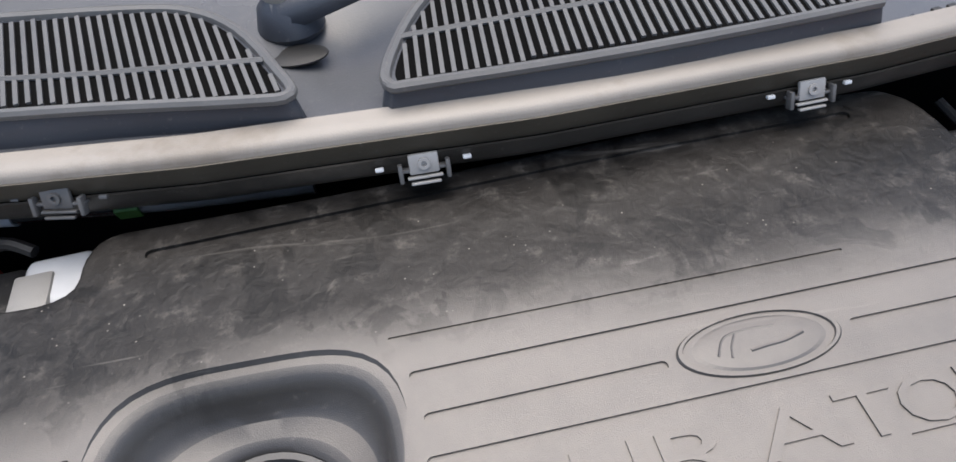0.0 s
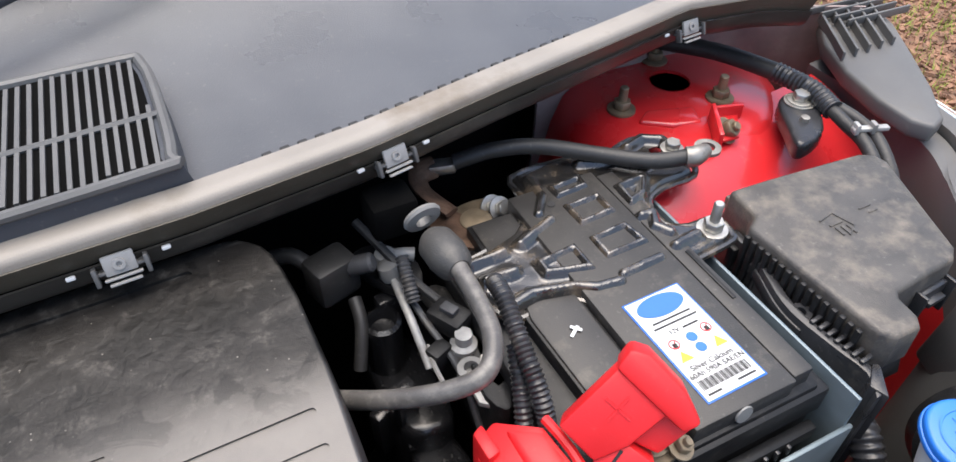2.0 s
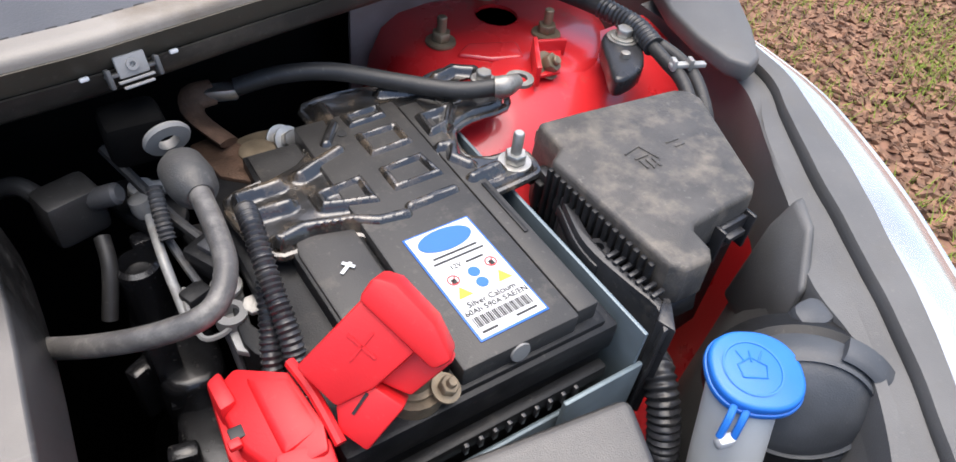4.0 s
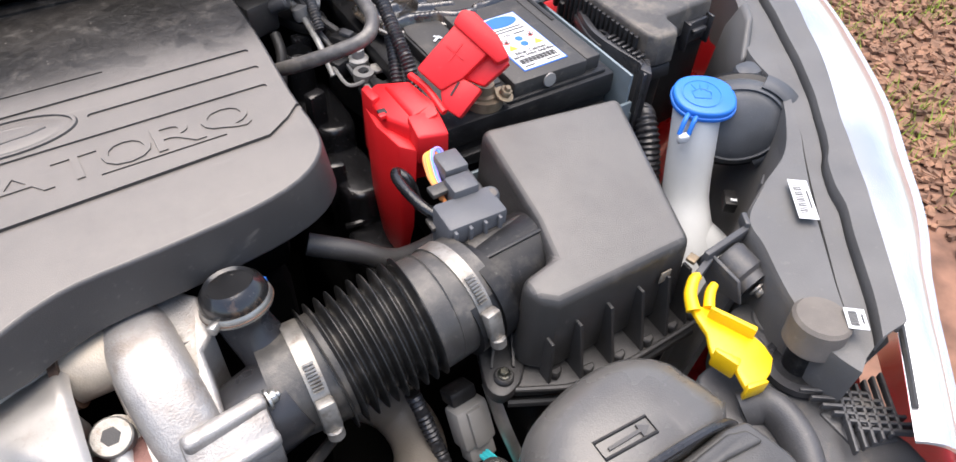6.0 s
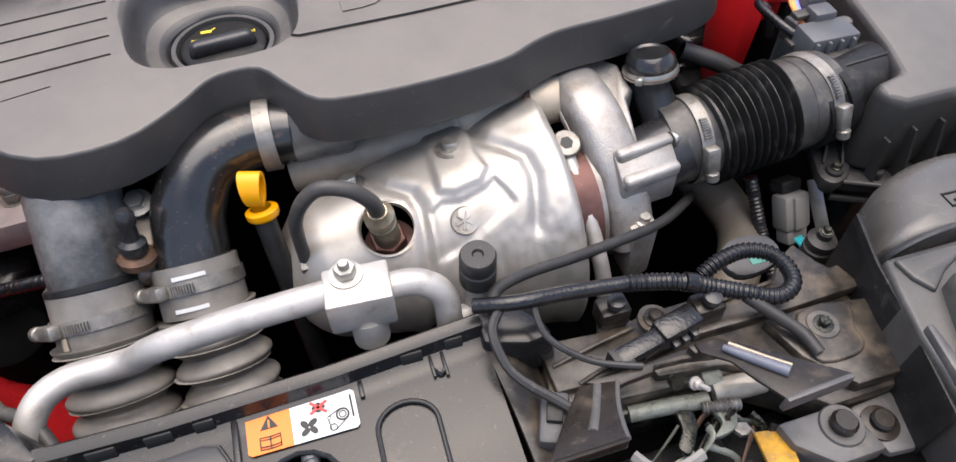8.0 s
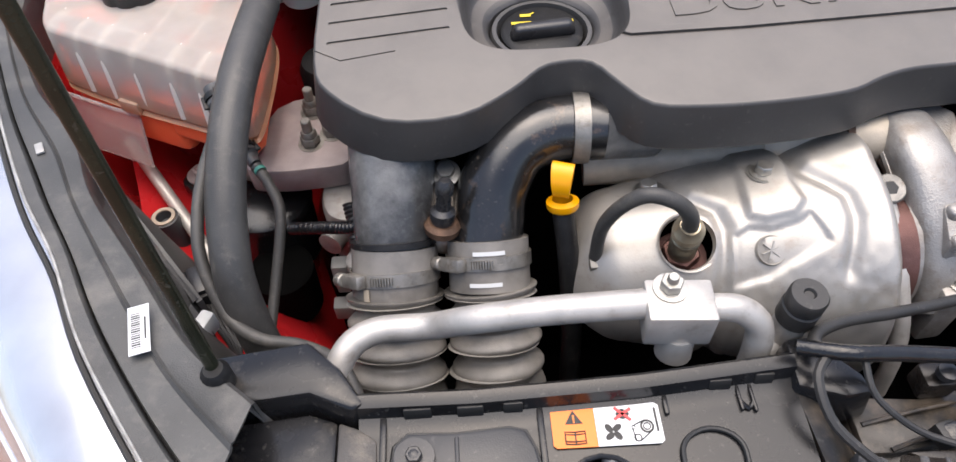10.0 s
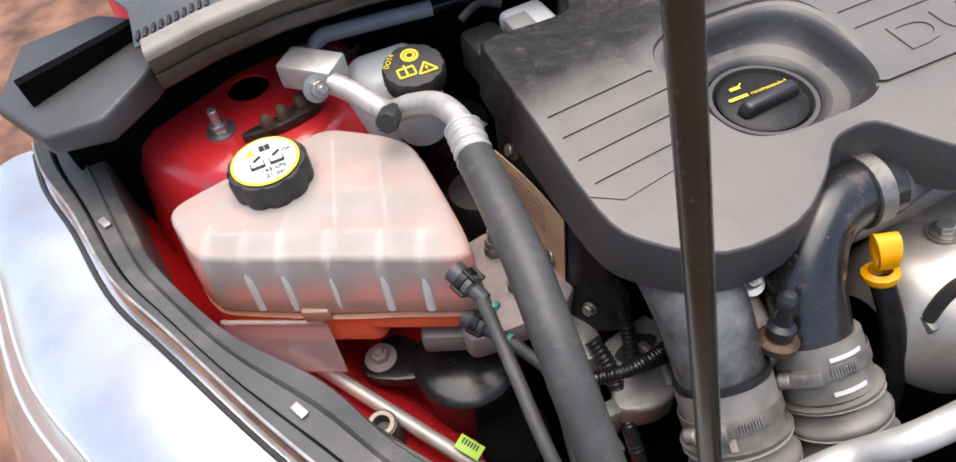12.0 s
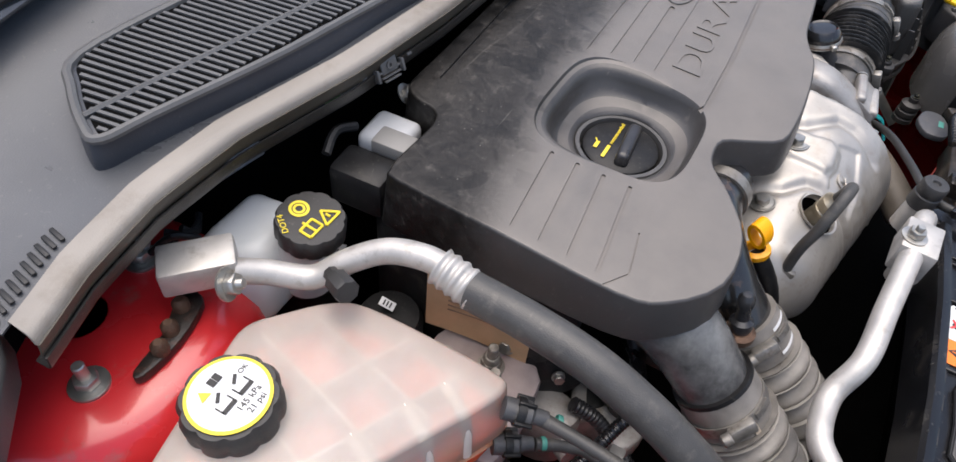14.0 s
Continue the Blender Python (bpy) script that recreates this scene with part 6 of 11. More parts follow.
DIRTM = mat("dusty dark moulding", (0.04, 0.038, 0.036), 0.45, var=0.2, scale=50, bump=0.25, dust=(0.14, 0.125, 0.105), amount=0.3, dust_scale=45)
GREYM = mat("mid grey moulding", (0.085, 0.088, 0.095), 0.45, var=0.12, scale=40, bump=0.2)
CARRM = mat("dark grey moulding", (0.055, 0.055, 0.057), 0.45, var=0.2, scale=40, bump=0.2, dust=(0.12, 0.105, 0.085), amount=0.1, dust_scale=50)
air_meter()


BELLM = mat("black rubber", (0.02, 0.0195, 0.019), 0.32, var=0.25, scale=60, bump=0.15, dust=(0.1, 0.09, 0.078), amount=0.16, dust_scale=60, spec=0.45)


CUFFM = mat("dusty rubber cuff", (0.055, 0.052, 0.048), 0.4, var=0.25, scale=35, bump=0.25, dust=(0.17, 0.15, 0.125), amount=0.3, dust_scale=35)


def bellows():
    t = thing("intake_hose", (0.17, 0.012, 0.75), "black ribbed rubber intake hose with steel clamps", "intake hose")
    part("ribs", ribbed([(0.133, 0.01, 0.747), (0.168, 0.012, 0.751), (0.207, 0.012, 0.756)], 0.0345, 0.0095, 0.0077, 36, 90, 1.6), BELLM, t)
    part("cuff", tube([(0.2, 0.011, 0.755), (0.222, 0.012, 0.757), (0.245, 0.016, 0.758)], [0.0405, 0.0395, 0.039], 32, 4), CUFFM, t, "dusty grey cuff")
    part("cuff", tube([(0.098, 0.012, 0.744), (0.12, 0.011, 0.746), (0.14, 0.011, 0.748)], [0.034, 0.036, 0.038], 32, 4), CUFFM, t, "dusty grey cuff")
    part("cuff_bead", lathe([(0.0385, -0.002), (0.0405, 0), (0.0385, 0.002)], 36, aim((0.214, 0.0118, 0.7565), (1, 0.06, 0.05))), CUFFM, t)
    part("clamp", clampband((0.23, 0.0135, 0.757), (0.97, 0.16, 0.03), 0.0398, 0.011, (0.1, -0.93, 0.3)), BAND, t, "steel worm clamp")
    part("clamp", clampband((0.122, 0.011, 0.746), (0.98, -0.02, 0.05), 0.0366, 0.011, (0.1, -0.93, 0.3)), BAND, t, "steel worm clamp")


bellows()

# ---- small things on the battery side ----
def washer_filler():
    t = thing("washer_filler", (0.507, 0.07, 0.6), "milky washer bottle filler neck with a blue cap", "washer bottle")
    part("neck", tube([(0.517, 0.079, 0.779), (0.514, 0.07, 0.745), (0.507, 0.052, 0.69), (0.495, 0.02, 0.645), (0.48, -0.01, 0.58)], [0.021, 0.021, 0.0215, 0.026, 0.034], 30, 6), MILK, t)
    part("elbow", tube([(0.5, 0.03, 0.665), (0.515, 0.012, 0.64), (0.528, -0.005, 0.6)], [0.02, 0.027, 0.03], 24, 5), MILK, t)
    m = aim((0.519, 0.08, 0.776), (-0.05, -0.08, 1))
    rim = ellipse(0.003, 0.0, 0.0275, 0.0255, 48, 2.3)
    cap = part("cap", prism(rim, 0.0, 0.0105, 0.0028, 3, m), BLUE, t, "blue snap cap")
    part("cap_brim", prism([(x * 1.045, y * 1.045) for x, y in rim], 0.0006, 0.0048, 0.0012, 2, m), BLUE, cap)
    part("cap_ring", lathe([(0.0172, 0.0102), (0.0178, 0.0111), (0.0166, 0.0111), (0.016, 0.0102)], 40, m), BLUE, cap)
    part("cap_sign", join(sweep([m @ Vector(p) for p in ((-0.007, -0.006, 0.0106), (0.007, -0.006, 0.0106), (0.0085, 0.002, 0.0106), (0.0, 0.007, 0.0106), (-0.0085, 0.002, 0.0106), (-0.007, -0.006, 0.0106))], [0.0006] * 6, 6), *[sweep([m @ Vector((x, 0.004, 0.0106)), m @ Vector((x * 1.9, 0.011, 0.0106))], [0.0006] * 2, 6) for x in (-0.004, 0.0, 0.004)]), BLUE, cap)
    part("strap", join(*[tube([m @ Vector((x, -0.021, 0.005)), m @ Vector((x - 0.004, -0.028, 0.003)), m @ Vector((x - 0.007, -0.034, -0.007))], 0.0022, 8, 4) for x in (-0.014, -0.006)]), BLUE, cap)
    part("strap_peg", box(0.011, 0.007, 0.009, m @ Matrix.Translation((-0.017, -0.035, -0.0145)) @ Matrix.Rotation(0.3, 4, "Z"), 0.0025), WHITE, cap, "white peg")


washer_filler()


def lamp_back():
    t = thing("lamp_back_cover", (0.565, 0.045, 0.77), "grey round rubber back cover of the headlamp", "lamp cover")
    m = aim((0.552, 0.058, 0.756), (-0.62, -0.5, 0.42), 20)
    q = m @ Matrix.Diagonal((1.0, 0.8, 1, 1))
    part("cover", lathe([(0.047, -0.03), (0.048, -0.006), (0.046, 0.003), (0.04, 0.01), (0.028, 0.0145), (0.012, 0.0165), (0.0, 0.017)], 44, q), LAMPBACK, t)
    part("cover_ring", lathe([(0.0375, 0.0105), (0.0395, 0.0128), (0.0415, 0.0105)], 44, q), LAMPBACK, t)
    part("collar", lathe([(0.047, -0.012), (0.053, -0.016), (0.054, -0.034), (0.047, -0.034)], 44, q), BLACK, t)
    flap = sheet(lambda u, v: q @ Vector(((0.044 + 0.013 * v) * math.cos(radians(-75 + 135 * u)), (0.044 + 0.013 * v) * math.sin(radians(-75 + 135 * u)), 0.0095 - 0.012 * v * v)), 24, 5, 0.006)
    part("flap", flap, LAMPBACK, t, "overlapping rubber flap")
    part("tab", prism(smooth_loop([(0.58, 0.1, 0), (0.602, 0.098, 0), (0.598, 0.08, 0), (0.575, 0.084, 0)], 3), 0.75, 0.785, 0.005), LAMPBACK, t)
    part("buttress", loft([level(0.7, [(0.625, 0.165), (0.655, 0.168), (0.635, 0.11), (0.6, 0.1)]), level(0.78, [(0.628, 0.16), (0.652, 0.162), (0.61, 0.107), (0.598, 0.106)]), level(0.802, [(0.64, 0.157), (0.652, 0.158), (0.632, 0.132), (0.622, 0.132)])], 0.004, 3), RAILM, t)
    part("clip", box(0.012, 0.02, 0.012, Matrix.Translation((0.528, 0.02, 0.695)) @ Matrix.Rotation(-0.7, 4, "Z"), 0.002), BLACK, t)
    part("clip_mark", box(0.006, 0.003, 0.001, Matrix.Translation((0.526, 0.015, 0.7074)) @ Matrix.Rotation(-0.7, 4, "Z"), 0), WHITE, t)
    part("bracket", loft([level(0.66, [(0.53, -0.005), (0.552, 0.01), (0.56, -0.01), (0.535, -0.022)]), level(0.742, [(0.527, 0.0), (0.54, 0.008), (0.548, -0.004), (0.53, -0.016)])], 0.003), CARRM, t, "dark grey moulded bracket")


LAMPBACK = mat("grey rubber", (0.06, 0.064, 0.07), 0.5, var=0.2, scale=40, bump=0.2)
lamp_back()


def barcode(m, w, h, name="barcode_label"):
    t = thing(name, m.translation, "white barcode sticker on the wing shelf", "sticker", "barcode stickers")
    part("paper", box(w, h, 0.0005, m, 0.0001), WHITE, t)
    for i in range(16):
        part("bar", box(w * 0.42, h * (0.008 + 0.007 * (i * 5 % 3)), 0.0004, m @ Matrix.Translation((-w * 0.14, -h * 0.36 + i * h * 0.046, 0.0005)), 0), INK_SHADE, t)
    part("print_line", box(w * 0.07, h * 0.45, 0.0004, m @ Matrix.Translation((w * 0.3, 0, 0.0005)), 0), INK_SHADE, t)


barcode(Matrix.Translation((0.4855, -0.059, 0.7925)) @ Matrix.Rotation(radians(-36), 4, "Z"), 0.0145, 0.041)
barcode(Matrix.Translation((0.424, -0.1525, 0.798)) @ Matrix.Rotation(radians(-38), 4, "Z"), 0.013, 0.016)
barcode(Matrix.Translation((-0.505, -0.082, 0.793)) @ Matrix.Rotation(radians(15), 4, "Z"), 0.013, 0.036)


def front_corner():
    t = thing("headlamp_release", (0.36, -0.1, 0.78), "bright yellow plastic headlamp release lever", "lever")
    blade = prism(smooth_loop([(0.362, -0.082, 0), (0.372, -0.086, 0), (0.375, -0.1, 0), (0.383, -0.1175, 0), (0.381, -0.138, 0), (0.362, -0.148, 0), (0.349, -0.145, 0), (0.354, -0.13, 0), (0.348, -0.116, 0), (0.357, -0.102, 0)], 2), 0.762, 0.7675, 0.0018)
    part("blade", blade, YELLOW, t)
    part("fin", prism([(0.366, -0.092), (0.369, -0.091), (0.383, -0.119), (0.3795, -0.121)], 0.766, 0.777, 0.001), YELLOW, t)
    part("side_web", prism([(0.347, -0.117), (0.35, -0.115), (0.358, -0.13), (0.352, -0.133)], 0.757, 0.774, 0.0015), YELLOW, t)
    part("end_stop", prism([(0.35, -0.1435), (0.3625, -0.147), (0.3635, -0.15), (0.3475, -0.147)], 0.756, 0.7705, 0.001), YELLOW, t)
    part("hook", tube([(0.362, -0.084, 0.767), (0.367, -0.074, 0.771), (0.376, -0.067, 0.7745), (0.3805, -0.067, 0.775)], [0.0052, 0.0046, 0.004, 0.003], 10, 4), YELLOW, t)
    part("hook", tube([(0.372, -0.088, 0.768), (0.38, -0.08, 0.7705), (0.387, -0.0765, 0.772)], [0.0042, 0.0038, 0.003], 10, 4), YELLOW, t)
    h = thing("lamp_adjuster", (0.41, -0.09, 0.77), "black plastic headlamp adjuster with a steel screw", "adjuster")
    ax = (0.12, -0.95, -0.22)
    part("drum", lathe([(0.0, 0), (0.0135, 0), (0.0155, 0.003), (0.0155, 0.02), (0.0125, 0.023), (0.0125, 0.029), (0.0, 0.03)], 28, aim((0.416, -0.058, 0.768), ax)), CARRM, h)
    part("screw", hexbolt((0.4205, -0.0885, 0.7605), ax, 0.0048, 0, 1.35), BAND, h)
    for dx in (-0.019, 0.019):
        part("cheek", prism([(-0.022, -0.006), (-0.014, 0.012), (0.016, 0.016), (0.022, 0.0), (0.006, -0.012)], -0.0015, 0.0015, 0.0008, 1, Matrix.Translation((0.419 + dx, -0.073 - 0.1 * dx, 0.764)) @ Matrix.Rotation(radians(94), 4, "Z") @ Matrix.Rotation(radians(90), 4, "X")), CARRM, h)
    part("crossbar", box(0.046, 0.005, 0.012, Matrix.Translation((0.4145, -0.0565, 0.7725)) @ Matrix.Rotation(0.1, 4, "Z"), 0.0015), CARRM, h)
    part("prong", box(0.004, 0.012, 0.01, Matrix.Translation((0.438, -0.05, 0.7785)) @ Matrix.Rotation(-0.5, 4, "Z"), 0.001), CARRM, h)
    part("arm", box(0.022, 0.005, 0.008, Matrix.Translation((0.388, -0.063, 0.77)) @ Matrix.Rotation(0.35, 4, "Z"), 0.001), CARRM, h)
    part("tag", box(0.008, 0.007, 0.003, Matrix.Translation((0.392, -0.05, 0.768)) @ Matrix.Rotation(0.3, 4, "Z"), 0.0005), TERMM, h)
    p = thing("bonnet_buffer", (0.413, -0.14, 0.75), "brown-grey rubber bonnet buffer on a black stem", "buffer")
    m = aim((0.407, -0.1455, 0.742), (0.05, 0.1, 1))
    part("stem", lathe([(0.02, 0), (0.02, 0.004), (0.011, 0.006), (0.011, 0.03)], 24, m), BLACK, p)
    part("head", lathe([(0.016, 0.028), (0.0185, 0.031), (0.0185, 0.052), (0.0165, 0.0545), (0, 0.055)], 30, m), BUFFM, p, "rubber head")
    part("seat", lathe([(0.017, 0.0), (0.023, 0.0), (0.023, 0.005), (0.017, 0.006)], 28, m), SATIN, p)
    g = thing("lamp_carrier", (0.4, -0.13, 0.72), "dark grey moulded plastic lamp carrier with a hole", "lamp carrier")
    part("plate", prism(smooth_loop([(0.338, -0.15, 0), (0.341, -0.124, 0), (0.349, -0.114, 0), (0.375, -0.11, 0), (0.4, -0.088, 0), (0.43, -0.088, 0), (0.45, -0.105, 0), (0.438, -0.158, 0), (0.425, -0.182, 0), (0.43, -0.24, 0), (0.38, -0.3, 0), (0.33, -0.3, 0), (0.34, -0.2, 0)], 3), 0.69, 0.741, 0.004, 3), CARRM, g)
    part("hole", lathe([(0.0115, -0.012), (0.0115, 0.0), (0.0135, 0.0022), (0.0155, 0.002), (0.0165, 0.0)], 28, Matrix.Translation((0.427, -0.1085, 0.741))), CARRM, g)
    # Black disc on the plate paints the shade in the hole.
    part("hole_shade", lathe([(0.0, 0.0), (0.0117, 0.0)], 24, Matrix.Translation((0.427, -0.1085, 0.7414))), INK_SHADE, g)
    part("ridge", tube([(0.395, -0.098, 0.742), (0.4, -0.115, 0.744), (0.396, -0.13, 0.744), (0.39, -0.14, 0.742)], 0.003, 8, 4), CARRM, g)
    arch = along_line([(0.3545, -0.149, 0.74), (0.3665, -0.158, 0.748), (0.364, -0.182, 0.748), (0.352, -0.205, 0.744), (0.335, -0.235, 0.735)], 20)
    part("arm", sweep(arch, [0.0135] * len(arch), 16, True, 0.75), CARRM, g, "rounded arm")
    rim = along_line([(0.349, -0.156, 0.741), (0.3535, -0.146, 0.742), (0.366, -0.1435, 0.743), (0.379, -0.154, 0.743), (0.379, -0.172, 0.743), (0.372, -0.192, 0.743), (0.36, -0.213, 0.742)], 24)
    part("arm_seam", sweep(rim, [0.0014] * len(rim), 6), INK_SHADE, g)
    part("lattice_plate", prism([(0.395, -0.176), (0.415, -0.172), (0.437, -0.178), (0.425, -0.215), (0.395, -0.205)], 0.735, 0.743, 0.002), CARRM, g)
    part("lattice_boss", lathe([(0.005, 0), (0.0105, 0), (0.0105, 0.007), (0.005, 0.007)], 24, Matrix.Translation((0.4155, -0.1905, 0.743))), CARRM, g)
    for i in range(6):
        part("lattice_bar", box(0.046, 0.0022, 0.006, Matrix.Translation((0.41 + 0.002 * i, -0.172 - 0.0075 * i, 0.746)) @ Matrix.Rotation(-0.6, 4, "Z"), 0.0005), CARRM, g)
        part("lattice_bar", box(0.042, 0.0022, 0.006, Matrix.Translation((0.4 + 0.0072 * i, -0.19 - 0.001 * i, 0.746)) @ Matrix.Rotation(0.95, 4, "Z"), 0.0005), CARRM, g)


BUFFM = mat("dusty rubber", (0.13, 0.115, 0.1), 0.8, var=0.15, scale=60, bump=0.3)
front_corner()


GREYDARK = mat("grey-black rubber", (0.05, 0.048, 0.045), 0.5, var=0.2, scale=40, bump=0.25, dust=(0.11, 0.1, 0.085), amount=0.15, dust_scale=60)


def rear_lines():
    t = thing("brake_vacuum_hose", (0.25, 0.23, 0.83), "dusty black rubber vacuum hose with a grommet", "hose")
    part("hose", tube([(0.188, 0.262, 0.8), (0.215, 0.235, 0.818), (0.243, 0.215, 0.834), (0.265, 0.211, 0.842), (0.278, 0.228, 0.846), (0.282, 0.255, 0.848), (0.283, 0.29, 0.849)], [0.0058] * 7, 16, 6), HOSEG, t)
    part("cuff", lathe([(0.007, 0), (0.0115, 0.006), (0.0132, 0.016), (0.0125, 0.03), (0.009, 0.036)], 24, aim((0.283, 0.281, 0.848), (-0.05, 0.9, -0.1)) @ Matrix.Scale(1.02, 4)), GREYDARK, t, "bulged rubber boot")
    part("grommet", lathe([(0.006, 0), (0.0125, 0.001), (0.0135, 0.003), (0.0125, 0.005), (0.006, 0.006)], 28, aim((0.281, 0.33, 0.849), (-0.1, 0.9, 0.3))), GREYP, t, "pale round grommet")
    # Near-black puts the shade behind the hose into the valve's colour.
    part("valve", box(0.034, 0.03, 0.03, Matrix.Translation((0.268, 0.36, 0.825)), 0.006), DEEP_SHADE, t)
    e = thing("earth_cable", (0.42, 0.4, 0.815), "thick black earth cable with crimped steel ends", "cable")
    part("cable", tube([(0.345, 0.424, 0.81), (0.375, 0.415, 0.818), (0.41, 0.402, 0.819), (0.45, 0.378, 0.814), (0.485, 0.352, 0.813), (0.515, 0.341, 0.815)], 0.0066, 14, 6), RUBBER, e)
    part("crimp", box(0.024, 0.013, 0.01, Matrix.Translation((0.335, 0.427, 0.802)) @ Matrix.Rotation(-0.25, 4, "Z"), 0.003), STEEL, e)
    part("strap", tube([(0.33, 0.428, 0.808), (0.315, 0.425, 0.808), (0.312, 0.41, 0.803), (0.325, 0.385, 0.795)], [0.009, 0.01, 0.01, 0.01], 10, 4, True, 0.4), RUSTY, e)
    part("end_ring", lathe([(0.006, 0), (0.011, 0), (0.011, 0.003), (0.006, 0.003)], 18, Matrix.Translation((0.538, 0.347, 0.81))), BAND, e)
    part("end_crimp", tube([(0.511, 0.342, 0.815), (0.519, 0.339, 0.8155), (0.532, 0.343, 0.814)], [0.0085, 0.0085, 0.006], 12, 3), BAND, e)
    k = thing("battery_terminal", (0.35, 0.385, 0.78), "rusty negative battery terminal clamp with a bolt", "terminal")
    part("clamp", prism(smooth_loop([(0.316, 0.352, 0), (0.345, 0.352, 0), (0.371, 0.372, 0), (0.374, 0.394, 0), (0.35, 0.402, 0), (0.326, 0.396, 0), (0.312, 0.376, 0)], 3), 0.765, 0.786, 0.003), TERMM, k)
    part("post", lathe([(0.0, 0), (0.0135, 0), (0.0125, 0.006), (0.011, 0.007), (0, 0.0072)], 24, Matrix.Translation((0.34, 0.374, 0.785))), TERMM, k)
    part("bolt", hexbolt((0.361, 0.387, 0.783), (0.25, -0.7, 0.6), 0.0078, 0.014), STEEL, k)
    part("nut", hexbolt((0.3635, 0.379, 0.788), (0.25, -0.7, 0.6), 0.007), STEEL, k)
    part("plate", prism([(0.302, 0.4), (0.325, 0.405), (0.34, 0.37), (0.328, 0.345), (0.31, 0.36)], 0.785, 0.79, 0.001), RUSTY, k)
    c = thing("wiring_conduit", (0.3, 0.23, 0.82), "ribbed black plastic wiring conduit", "conduit", "conduits")
    part("conduit", ribbed([(0.302, 0.272, 0.838), (0.3, 0.255, 0.84), (0.297, 0.225, 0.827), (0.296, 0.2, 0.81), (0.294, 0.18, 0.78)], 0.005, 0.0013, 0.0032, 10, 40), SATIN, c)
    c = thing("wiring_conduit", (0.29, 0.22, 0.8), "ribbed black plastic wiring conduit", "conduit", "conduits")
    part("conduit", ribbed([(0.297, 0.235, 0.82), (0.29, 0.215, 0.81), (0.284, 0.198, 0.795), (0.28, 0.18, 0.76)], 0.0045, 0.0012, 0.0032, 10, 40), SATIN, c)
    c = thing("wiring_conduit", (0.49, 0.1, 0.7), "ribbed black plastic wiring conduit", "conduit", "conduits")
    part("conduit", ribbed([(0.512, 0.135, 0.73), (0.503, 0.12, 0.735), (0.496, 0.1, 0.715), (0.49, 0.08, 0.67), (0.485, 0.06, 0.6)], 0.0095, 0.0018, 0.005, 14, 40), SATIN, c)
    s = thing("shift_cable", (0.27, 0.27, 0.77), "thin steel shift cable on a black bracket", "cable")
    part("cable", tube([(0.262, 0.352, 0.79), (0.268, 0.31, 0.78), (0.276, 0.27, 0.765), (0.278, 0.24, 0.73)], 0.0026, 8, 5), CARRM, s)
    part("end", lathe([(0.008, 0), (0.009, 0.004), (0.008, 0.012), (0, 0.014)], 16, aim((0.262, 0.352, 0.785), (-0.2, 0.2, 1))), GREYP, s)
    part("bracket", prism([(0.285, 0.33), (0.32, 0.33), (0.315, 0.24), (0.3, 0.215), (0.283, 0.25)], 0.73, 0.765, 0.003), BLACK, s)
    part("nut", hexbolt((0.295, 0.262, 0.765), (0, 0, 1), 0.008), STEEL, s)


rear_lines()


